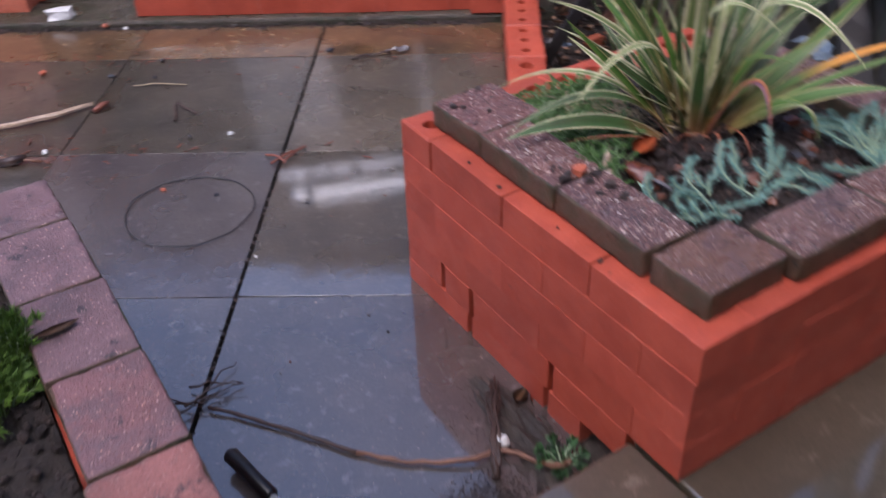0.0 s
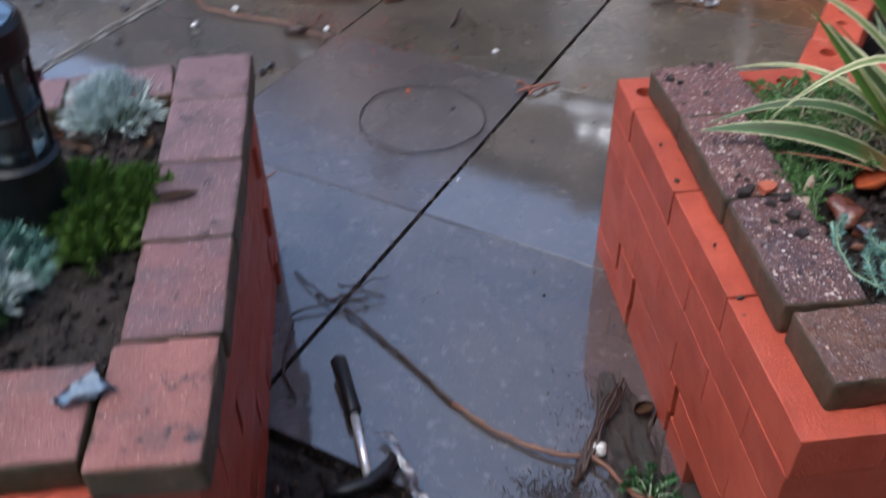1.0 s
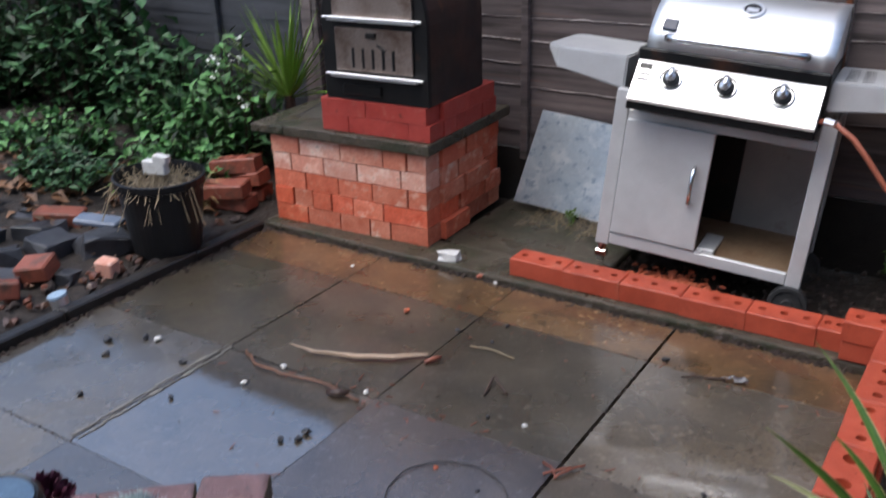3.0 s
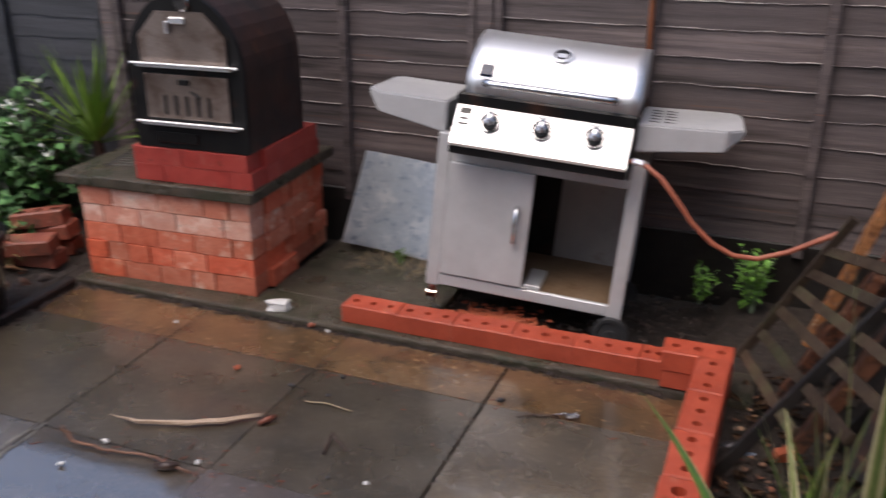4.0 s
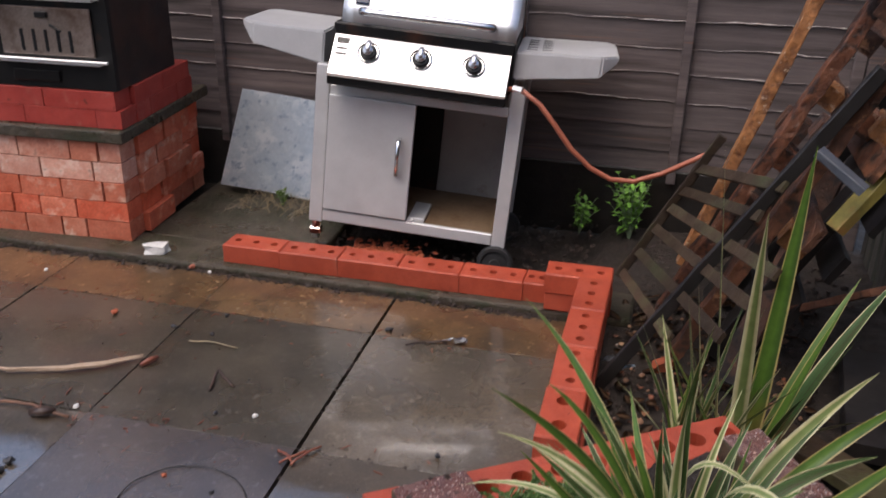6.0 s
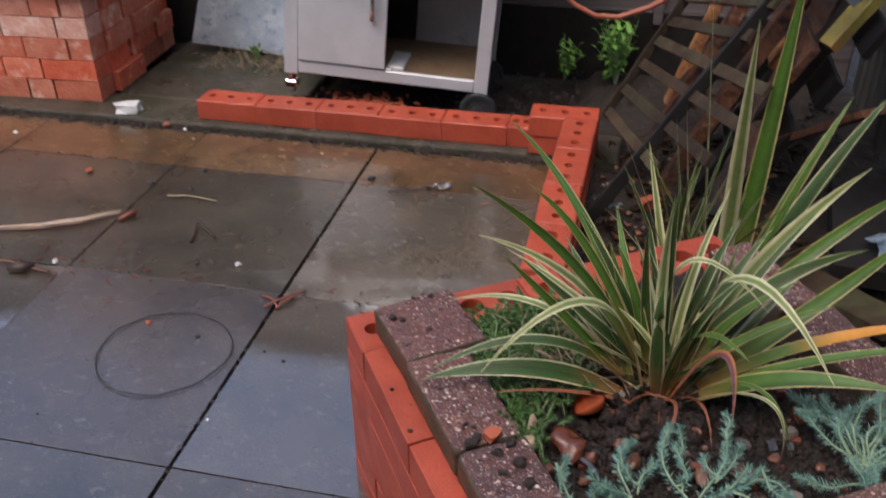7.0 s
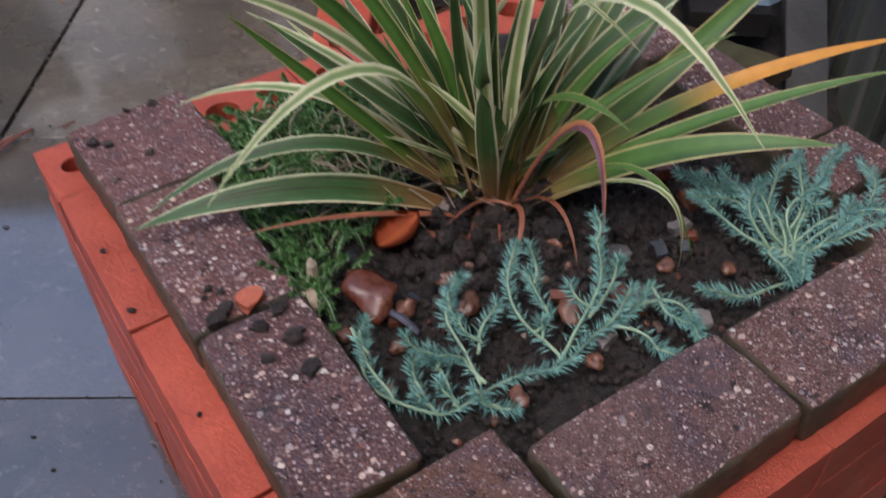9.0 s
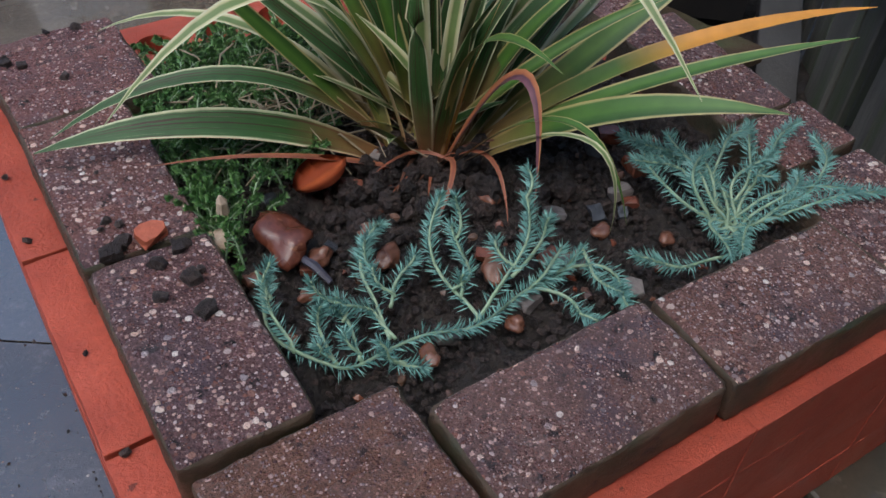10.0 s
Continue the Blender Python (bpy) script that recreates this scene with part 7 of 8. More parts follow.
sp = [(-1.03, 0.709, 0.010), (-0.926, 0.702, 0.012), (-0.778, 0.749, 0.012), (-0.682, 0.80, 0.012), (-0.60, 0.87, 0.010)]
ws_ = thing("wood_splinter", "long pale split of wood on the patio", "wood splinter")
for k, (i0, i1, dy, w) in enumerate(((0, 12, 0.0, 0.0055), (2, 12, 0.007, 0.0055), (4, 11, -0.006, 0.005), (5, 12, 0.012, 0.004), (1, 8, -0.003, 0.004))):
    line = wob(sp, 20 + k, 0.003, 3)[i0:i1 + 1]
    bm = B()
    tube(bm, [q + Vector((0, dy, 0.001 * k)) for q in line], [w * min(1, 0.15 + 0.35 * q, 0.2 + 0.4 * (len(line) - 1 - q)) for q in range(len(line))], 4)
    part("sliver", bm, M["wood_pale"], ws_)
rod("thin_branch", "thin brown branch on a wet slab", "branch", wob([(-1.126, 0.61, 0.006), (-1.041, 0.56, 0.008), (-0.941, 0.557, 0.008), (-0.857, 0.567, 0.008), (-0.755, 0.58, 0.008), (-0.63, 0.559, 0.006)], 6, 0.006, 4), 0.0045, M["vine"], 6)
rod("twig_fork", "forked dark twig on the patio", "twig", wob([(-0.335, 0.774, 0.005), (-0.345, 0.82, 0.008), (-0.347, 0.86, 0.02), (-0.32, 0.835, 0.012), (-0.279, 0.81, 0.006)], 8, 0.003), 0.0042, M["twig"], 6)
rt = thing("red_twigs", "crossed red twigs on the slab joint", "twigs")
for k, pts in enumerate((((-0.041, 0.575, 0.006), (0.0, 0.55, 0.014), (0.013, 0.529, 0.008)), ((0.013, 0.529, 0.008), (0.035, 0.575, 0.014), (0.056, 0.618, 0.006)), ((-0.02, 0.53, 0.006), (0.02, 0.56, 0.018), (0.03, 0.59, 0.008)))):
    bm = B()
    tube(bm, wob(pts, 90 + k, 0.003), 0.0032, 6)
    part("twig", bm, M["red_twig"], rt, smooth=True)
rod("dark_branch_end", "short dark branch end", "branch", [(-0.735, 0.545, 0.010), (-0.70, 0.552, 0.014), (-0.675, 0.572, 0.012)], [0.010, 0.013, 0.008], M["twig"], 7)
rod("red_stub", "short red twig stub by the splinter", "twig", [(-0.585, 0.835, 0.008), (-0.568, 0.862, 0.012), (-0.560, 0.888, 0.008)], [0.007, 0.009, 0.005], M["red_twig"], 6)
rod("pale_twig", "thin pale twig on the slab", "twig", wob([(-0.52, 1.0, 0.005), (-0.44, 1.01, 0.006), (-0.36, 1.0, 0.005)], 12, 0.003), 0.0025, M["straw"], 5)
STONES = ((-0.657, 0.362, 0.014, "rock"), (-0.657, 0.327, 0.013, "rock"), (-0.697, 0.301, 0.012, "rock"), (-0.951, 0.594, 0.012, "white"), (-0.992, 0.46, 0.011, "white"), (-1.436, 0.514, 0.014, "white"), (-1.482, 0.5, 0.015, "rock"), (-1.579, 0.425, 0.016, "rock"),
          (-1.508, 0.361, 0.013, "rock"), (-1.373, 0.164, 0.013, "rock"), (-1.124, 0.293, 0.010, "rock"), (-1.249, 0.452, 0.014, "rock"), (-1.241, 1.305, 0.009, "white"), (-0.838, 1.097, 0.014, "brick_chip"), (-0.684, 1.445, 0.009, "white"), (0.046, 1.232, 0.013, "rock"),
          (-0.483, 1.174, 0.009, "rock"), (-0.473, 1.057, 0.009, "rock"), (-0.611, 1.069, 0.011, "rock"), (-0.161, 0.698, 0.008, "white"), (-0.27, 0.682, 0.007, "rock"), (0.016, 0.138, 0.005, "white"), (-0.268, 0.417, 0.008, "brick_chip"), (-0.13, 0.392, 0.007, "rock"), (-0.64, 0.61, 0.010, "white"), (0.35, 0.66, 0.009, "rock"), (0.10, 0.35, 0.005, "rock"))
for k, (x, y, s, mm) in enumerate(STONES):
    lab = {"rock": "small dark stone on the wet patio", "white": "small white stone on the wet patio", "brick_chip": "small red brick chip on the patio"}[mm]
    pebble("brick_chip" if mm == "brick_chip" else "stone", lab, "stone", x, y, 0.0, s * 0.8, M[mm], 200 + k, W0, group="stones on the patio")
pebble("plastic_bit", "small red plastic bit on the ledge", "plastic scrap", -0.758, 1.456, 0.004, 0.010, M["hose"], 300, W0)
crumbs("patio_grit", "fine grit and debris on the patio slabs", "grit", [(rg.uniform(-1.8, 0.55), rg.choice([rg.uniform(-0.3, 1.4), rg.gauss(0.6, 0.02), rg.gauss(1.2, 0.02), rg.gauss(1.44, 0.02)])) for k in range(420)], 0.0028, M["clod"], 0.001, 14)
crumbs("patio_grit", "pale grit specks on the patio slabs", "grit", [(rg.uniform(-1.8, 0.55), rg.uniform(-0.4, 1.4)) for k in range(130)], 0.0022, M["pebble"], 0.001, 15)
JOINTS = [(rg.uniform(-1.8, 0.58), y + rg.gauss(0, 0.004)) for y in (0.0, 0.6, 1.2) for k in range(150)] + [(x + rg.gauss(0, 0.004), rg.uniform(-0.5, 1.44)) for x in (-1.2, -0.6, 0.0) for k in range(130)]
crumbs("joint_dirt", "dark dirt and moss crumbs in the slab joints", "dirt", JOINTS, 0.0042, M["clod"], -0.0035, 24)
crumbs("ledge_moss", "dark moss and dirt along the concrete strip", "moss", [(rg.uniform(-1.85, 0.55), rg.gauss(1.452, 0.012)) for k in range(900)], 0.0075, M["clod"], -0.004, 16)
crumbs("edging_dirt", "dark dirt along the garden edging", "soil", [(rg.gauss(-1.815, 0.012), rg.uniform(-0.4, 1.45)) for k in range(600)], 0.008, M["clod"], -0.002, 17)
chunk("white_block", "worn white plaster lump on the concrete strip", "block", pose(-0.925, 1.51, 0.021, 0, 0, 12), 0.082, 0.050, 0.034, M["white"], 88)
bm = B()
for k in range(200):
    x, y = rg.uniform(-1.85, 0.5), rg.gauss(1.452, 0.014)
    leaf(bm, Vector((x, y, 0.004 + rg.uniform(0, 0.02) * (y > 1.455))), rnd_dir(rg, 0.05), Vector((0, 0, 1)), rg.uniform(0.006, 0.019), rg.uniform(0.002, 0.005), 0.3)
tagged(part("leaf_litter", bm, M["leaf_wet"]), "dark leaf litter along the concrete strip", "leaf litter", kind="stuff")
bm = B()
for k in range(130):
    x, y, a = rg.choice([rg.uniform(-1.75, 0.55), rg.gauss(-0.62, 0.2)]), rg.choice([0.6 + rg.gauss(0, 0.03), 1.2 + rg.gauss(0, 0.03), rg.uniform(-0.3, 1.4)]), rg.uniform(0, 6.28)
    l = rg.uniform(0.006, 0.03)
    tube(bm, [(x, y, 0.002), (x + l * math.cos(a), y + l * math.sin(a), 0.004)], rg.uniform(0.0008, 0.0018), 4)
tagged(part("twig_litter", bm, M["red_twig"]), "tiny twig bits scattered on the slabs", "twig litter", kind="stuff")

# ---- barbecue surroundings ----
hose = [(0.300, 1.745, 0.666), (0.352, 1.73, 0.664), (0.409, 1.715, 0.63), (0.463, 1.71, 0.568), (0.519, 1.71, 0.494), (0.588, 1.715, 0.432), (0.656, 1.72, 0.398), (0.73, 1.725, 0.396), (0.818, 1.73, 0.43), (0.903, 1.73, 0.482), (0.965, 1.73, 0.520)]
gh = thing("gas_hose", "orange gas hose hanging from the barbecue", "hose")
bm = B()
tube(bm, hose, 0.0085, 10)
part("tube", bm, M["hose"], gh, smooth=True)
bm = B()
tube(bm, [(0.318, 1.73, 0.672), (0.350, 1.72, 0.669)], 0.0115, 8)
part("clip", bm, M["steel"], gh, "metal hose clip")
bm = B()
tube(bm, [(0.960, 1.73, 0.517), (0.972, 1.73, 0.524)], 0.0095, 10)
part("end_fitting", bm, M["white"], gh)
rod("copper_pipe", "thin copper pipe fixed up the fence", "pipe", [(0.252, FY - 0.0655, 0.60), (0.250, FY - 0.0655, 1.2), (0.250, FY - 0.0655, 1.86)], 0.011, M["copper"], 10)
bm = B()
rows = []
for i in range(9):
    u = i / 8
    rows.append([bm.verts.new(Vector((-0.985, 2.13, 0.055)).lerp(Vector((-0.525, 2.13, 0.018)), u).lerp(Vector((-0.915, 2.262, 0.442)).lerp(Vector((-0.455, 2.262, 0.40)), u), v) + Vector((0, 0.012 * math.sin(math.pi * u), 0))) for v in (0, 0.33, 0.66, 1)])
for a, b in zip(rows, rows[1:]):
    for j in range(3):
        bm.faces.new((a[j], b[j], b[j + 1], a[j + 1]))
bmesh.ops.solidify(bm, geom=list(bm.faces), thickness=0.002)
tagged(part("metal_sheet", bm, M["galv"]), "blotchy galvanised metal sheet leaning on the fence", "metal sheet")
crumbs("brick_rubble", "crushed red brick rubble under the barbecue", "rubble", [(rg.gauss(-0.13, 0.08), rg.gauss(1.74, 0.045)) for k in range(420)], 0.012, M["brick_chip"], 0.012, 18, None, 0.4)
crumbs("soil_clods", "dark debris under and beside the barbecue", "soil", [(rg.uniform(-0.40, 0.60), rg.uniform(1.64, 2.28)) for k in range(500)], 0.010, M["clod"], -0.008, 19)


def weed(label, x, y, z, h, n, seed, material, size=0.03):
    rng = random.Random(seed)
    t = thing("weed", label, "weed", m=pose(x, y, z))
    bs, bl = B(), B()
    for k in range(n):
        a = rng.uniform(0, 6.283)
        hh, sp_ = h * rng.uniform(0.5, 1.1), h * rng.uniform(0.1, 0.5)
        pts = [Vector((0, 0, -0.01)), Vector((sp_ * 0.4 * math.cos(a), sp_ * 0.4 * math.sin(a), hh * 0.55)), Vector((sp_ * math.cos(a), sp_ * math.sin(a), hh))]
        tube(bs, pts, [0.002, 0.0016, 0.001], 5)
        for q in range(7):
            u = 0.25 + 0.75 * q / 6
            p = pts[0].lerp(pts[1], u * 2) if u < 0.5 else pts[1].lerp(pts[2], u * 2 - 1)
            leaf(bl, p, rnd_dir(rng, 0.1), Vector((0, 0, 1)), size * rng.uniform(0.6, 1.2), size * 0.28)
    part("stem", bs, M["sedum_stem"], t, kind="stuff")
    part("foliage", bl, material, t, kind="stuff")


weed("leafy green weed by the fence foot", 0.73, 2.17, 0.0, 0.23, 26, 3, M["weed_leaf"], 0.042)
weed("small green weed by the fence foot", 0.535, 2.19, 0.0, 0.14, 16, 4, M["weed_leaf"], 0.034)
weed("low straggling weed under the metal sheet", -0.68, 2.08, 0.01, 0.06, 10, 5, M["lime"], 0.022)
weed("low straggling weed by the concrete base", -0.52, 2.05, 0.01, 0.05, 8, 6, M["lime"], 0.02)
bm = B()
for k in range(90):
    x, y, a = rg.uniform(-0.85, -0.45), rg.uniform(1.98, 2.14), rg.uniform(0, 6.3)
    l = rg.uniform(0.03, 0.09)
    tube(bm, [(x, y, 0.016), (x + l * 0.4 * math.cos(a), y + l * 0.4 * math.sin(a), 0.03 + rg.uniform(0, 0.03)), (x + l * math.cos(a), y + l * math.sin(a), 0.02)], 0.0011, 4)
tagged(part("dry_grass", bm, M["straw"]), "dead grass in front of the metal sheet", "dry grass", kind="stuff")

# ---- trellis, pallet and timber against the paling fence ----


def beam(name, p0, p1, w, h, material, parent, up=(0, 0, 1), seed=0, rough=0.004, label=""):
    """A worn timber from p0 to p1, w wide and h deep."""
    p0, p1 = Vector(p0), Vector(p1)
    d = (p1 - p0)
    L = d.length
    d.normalize()
    s = d.cross(Vector(up))
    s = (s if s.length > 1e-3 else d.orthogonal()).normalized()
    u = s.cross(d)
    bm = B()
    n = max(3, int(L / 0.06))
    rows = []
    for k in range(n + 1):
        p = p0 + d * L * k / n
        o = [rough * noise.noise(Vector((k * 0.7, j * 3.1, seed))) for j in range(4)]
        rows.append([bm.verts.new(p + s * (a * w / 2 + o[j]) + u * (b * h / 2 + o[(j + 1) % 4])) for j, (a, b) in enumerate(((-1, -1), (1, -1), (1, 1), (-1, 1)))])
    for a, b in zip(rows, rows[1:]):
        for j in range(4):
            bm.faces.new((a[j], a[(j + 1) % 4], b[(j + 1) % 4], b[j]))
    bm.faces.new(rows[0][::-1])
    bm.faces.new(rows[-1])
    bmesh.ops.recalc_face_normals(bm, faces=bm.faces)
    long = [e for e in bm.edges if not e.is_boundary and abs((e.verts[0].co - e.verts[1].co).normalized().dot(d)) > 0.9]
    bmesh.ops.bevel(bm, geom=long, offset=min(w, h, 0.02) * 0.12, segments=1, affect="EDGES")
    return part(name, bm, material, parent, label)


M["slate_wood"] = mat("blue-grey painted timber", (0.055, 0.065, 0.085), (0.09, 0.10, 0.12), 14, (0.35, 0.55), 0.3, 80)
M["rot_wood"] = mat("flaking red timber", (0.13, 0.042, 0.020), (0.34, 0.125, 0.058), 26, (0.35, 0.6), 1.0, 60, rnd=0.3, grit=0.6, stain=((0.66, 0.44, 0.32), 34, 0.59, 0.65), stain2=((0.03, 0.012, 0.008), 17, 0.50, 0.58), dist=0.008)
trellis = thing("trellis_panel", "weathered wooden trellis panel leaning on stacked pallets", "trellis")
F0, F1 = Vector((0.690, 1.045, 0.0)), Vector((1.258, 1.045, 0.96))
K0, K1 = Vector((0.722, 1.50, 0.158)), Vector((0.958, 1.50, 0.615))
beam("rail", F0, F1, 0.034, 0.022, M["dark_wood"], trellis, (0, 1, 0), 1)
beam("rail", K0, K0.lerp(K1, 1.06), 0.026, 0.022, M["grey_wood"], trellis, (0, 1, 0), 2)
for k, (on_k, on_f, past) in enumerate(((0.04, 0.272, 0.30), (0.21, 0.359, 0.70), (0.39, 0.446, 0.68), (0.545, 0.524, 0.63), (0.67, 0.612, 0.08), (0.83, 0.694, 0.06))):
    a, b = K0.lerp(K1, on_k), F0.lerp(F1, on_f)
    beam("slat", a - (b - a) * 0.06, b + (b - a) * past, 0.030, 0.010, M["grey_wood"], trellis, (0.86, 0, -0.5), 10 + k, 0.002)

pallet = thing("wooden_pallet", "rotten red-brown wooden pallet propped up at an angle", "pallet")
ru = Vector((0.49, 0.0, 0.87)).normalized()
nrm = Vector((0.87, 0.0, -0.49)).normalized()
beam("stringer", (0.92, 1.76, 0.11), (1.225, 1.76, 1.10), 0.036, 0.05, M["raw_wood"], pallet, (0, 1, 0), 30, 0.007, "orange split stringer")
beam("stringer", (0.86, 1.40, 0.11), (1.310, 1.40, 1.10), 0.036, 0.05, M["rot_wood"], pallet, (0, 1, 0), 31, 0.007)
beam("stringer", (0.900, 1.09, 0.14), (1.352, 1.09, 1.095), 0.036, 0.05, M["old_wood"], pallet, (0, 1, 0), 32, 0.007)
beam("top_board", (1.210, 1.80, 1.110), (1.295, 0.98, 1.135), 0.055, 0.024, M["rot_wood"], pallet, nrm, 90, 0.010)
BLOCKS = ((1.329, 1.40, 1.035, 0, 0.085), (1.303, 1.55, 0.937, 0, 0.08), (1.335, 1.10, 0.960, 1, 0.085), (1.224, 1.50, 0.792, 2, 0.08), (1.264, 1.20, 0.810, 1, 0.085), (1.318, 1.15, 0.795, 2, 0.07),
          (1.164, 1.55, 0.678, 0, 0.08), (1.139, 1.50, 0.603, 1, 0.08), (1.165, 1.16, 0.495, 2, 0.075), (1.091, 1.50, 0.440, 0, 0.08), (1.188, 1.15, 0.775, 0, 0.07), (0.97, 1.52, 0.26, 1, 0.08))
for k, (x, y, z, mm, w) in enumerate(BLOCKS):
    c = Vector((x, y, z))
    beam("block", c - Vector((0.006, 0.048, 0)), c + Vector((0.006, 0.048, 0)), w, w * 0.75, M[("old_wood", "rot_wood", "raw_wood")[mm]], pallet, ru, 50 + k, 0.006)
for q in range(2, 5):
    c = Vector((0.86, 0, 0.17)) + ru * (0.06 + 0.215 * q) + nrm * 0.07
    beam("board", (c.x, 1.80, c.z + 0.01), (c.x + 0.02, 1.00, c.z - 0.01), 0.07, 0.018, M["old_wood"], pallet, nrm, 70 + q, 0.006)
pal2 = thing("wooden_pallet", "second dark wet pallet behind the first", "pallet")
for k, y in enumerate((1.70, 1.35)):
    p0 = Vector((1.02, y, 0.02))
    beam("stringer", p0, p0 + ru * 1.0, 0.045, 0.07, M["dark_wood"], pal2, (0, 1, 0), 130 + k, 0.006)
for q in range(6):
    c = Vector((1.05, 0, 0.05)) + ru * (0.06 + 0.17 * q) + nrm * 0.06
    beam("board", (c.x, 1.78, c.z), (c.x, 1.25, c.z), 0.09, 0.02, M["dark_wood"], pal2, nrm, 170 + q, 0.004)
TIMBER = (("yellow_plank", "algae-yellow plank standing among the pallets", "plank", (1.219, 1.00, 0.587), (1.331, 1.05, 0.746), 0.045, 0.03, "yellow_wood"),
          # this grey piece is a trellis slat end, drawn as its own bar
          ("grey_pipe", "dark blue-grey slat end on the timber", "gutter", (1.149, 1.00, 0.774), (1.253, 0.95, 0.707), 0.04, 0.02, "slate_wood"),
          ("plank", "brown plank end lying on the soil", "plank", (1.16, 0.98, 0.03), (1.42, 0.62, 0.10), 0.10, 0.03, "grey_wood"),
          ("plank", "black wet plank on the ground by the palings", "plank", (1.46, 1.35, 0.06), (1.40, 0.86, 0.07), 0.16, 0.05, "dark_wood"),
          ("plank", "old grey board propped by the palings", "plank", (1.50, 0.62, 0.0), (1.56, 1.25, 0.48), 0.08, 0.025, "dark_wood"),
          ("plank", "split brown board in the timber heap", "plank", (1.10, 1.5, 0.05), (1.38, 1.1, 0.40), 0.08, 0.02, "old_wood"),
          ("plank", "split brown board in the timber heap", "plank", (1.05, 1.15, 0.04), (1.30, 1.55, 0.55), 0.07, 0.02, "old_wood"))
for k, (nm, lab, cat, a, b, w, h, mm) in enumerate(TIMBER):
    tagged(beam(nm, a, b, w, h, M[mm], None, seed=200 + k), lab, cat)
# litter on the soil behind the brick border
crumbs("soil_clods", "dark clods and rubble in the corner bed", "soil", [(rg.uniform(0.72, 1.5), rg.uniform(0.35, 2.2)) for k in range(1100)], 0.013, M["clod"], -0.005, 20)
crumbs("gravel", "mixed pebbles in the corner bed", "gravel", [(rg.uniform(0.72, 1.2), rg.uniform(0.5, 1.5)) for k in range(130)], 0.008, M["pebble"], -0.003, 21)
for k in range(170):
    flat_leaf("fallen_leaf", "wet brown fallen leaf in the corner bed", pose(rg.uniform(0.74, 1.35), rg.uniform(0.45, 1.7), 0.012 + rg.uniform(0, 0.01), rg.uniform(-25, 25), rg.uniform(-25, 25), rg.uniform(0, 360)), rg.uniform(0.03, 0.06), rg.uniform(0.01, 0.018), "leaf_litter", 0.4)["group"] = "fallen leaves in the corner bed"
crumbs("wood_chips", "pale chips and scraps strewn over the corner bed", "chips", [(rg.uniform(0.73, 1.30), rg.uniform(0.45, 1.55)) for k in range(330)], 0.010, M["chip"], 0.006, 24, flat=0.35)
chunk("brick_fragment", "orange brick fragment in the corner bed", "brick fragment", pose(0.885, 1.235, 0.0, 0, 0, 30), 0.06, 0.04, 0.032, M["brick_chip"], 301)
chunk("brick_fragment", "large pink brick fragment in the corner bed", "brick fragment", pose(1.06, 0.88, 0.0, 0, 0, 70), 0.10, 0.07, 0.05, M["brick_chip"], 302)
ribbon("plastic_scrap", "pale blue plastic sheet scrap by the palings", "plastic scrap", [(1.42, 0.99, 0.10), (1.45, 0.94, 0.12), (1.47, 0.88, 0.09)], 0.09, M["blue_scrap"], 15, 0.02)
ribbon("plastic_scrap", "pale blue plastic scrap caught on the palings", "plastic scrap", [(1.52, 1.28, 0.21), (1.525, 1.265, 0.25), (1.53, 1.26, 0.29)], 0.05, M["blue_scrap"], 16, 0.012)
ribbon("foil_wrapper", "small silver wrapper in the corner bed", "wrapper", [(0.715, 1.185, 0.022), (0.735, 1.19, 0.034), (0.755, 1.195, 0.022)], 0.045, M["foil"], 17, 0.016)
ribbon("plastic_scrap", "small blue plastic scrap in the corner bed", "plastic scrap", [(0.775, 1.165, 0.02), (0.79, 1.17, 0.03), (0.80, 1.175, 0.02)], 0.025, M["blue_scrap"], 19, 0.010)
ribbon("foil_wrapper", "small white wrapper in the corner bed", "wrapper", [(1.16, 0.47, 0.015), (1.18, 0.49, 0.02), (1.2, 0.5, 0.015)], 0.03, M["white"], 18, 0.012)
bm = B()
box(bm, 1.575, 1.665, 0.60, 0.69, -0.1, 1.6, 0.006)
tagged(part("fence_post", bm, M["grey_pale"]), "algae-green square post of the paling fence", "fence post", "fence posts")

# ---- garden beside the edging ----
pot = thing("plant_pot", "black plastic tub of dead compost and straw", "plant pot", m=pose(-1.968, 1.03, 0.03, 0, 2, 0))
bm = B()
lathe(bm, [(0.130, 0.0), (0.134, 0.01), (0.166, 0.285), (0.176, 0.29), (0.178, 0.318), (0.170, 0.32), (0.165, 0.30), (0.161, 0.255), (0.0, 0.25)], 36)
part("tub", bm, M["rubber"], pot, smooth=False)
bm = B()
for k in range(170):
    a, r = rg.uniform(0, 6.3), math.sqrt(rg.random()) * 0.142
    x, y, b, l = r * math.cos(a), r * math.sin(a), rg.uniform(0, 6.3), rg.uniform(0.04, 0.13)
    drop = -0.10 if r > 0.118 and rg.random() < 0.5 else 0.0
    tube(bm, [(x, y, 0.26), (x + l * 0.5 * math.cos(b), y + l * 0.5 * math.sin(b), 0.285 + rg.uniform(0, 0.045)), (x * 1.15 + l * math.cos(b), y * 1.15 + l * math.sin(b), 0.27 + drop)], 0.0014, 4)
part("straw", bm, M["straw"], pot, "dead straw tangle")
bm = B()
for k in range(160):
    a, r = rg.uniform(0, 6.3), math.sqrt(rg.random()) * 0.128
    stone(bm, (r * math.cos(a), r * math.sin(a), 0.255), rg.uniform(0.008, 0.02), 4000 + k)
part("compost", bm, M["clod"], pot, "dark compost")
bm = B()
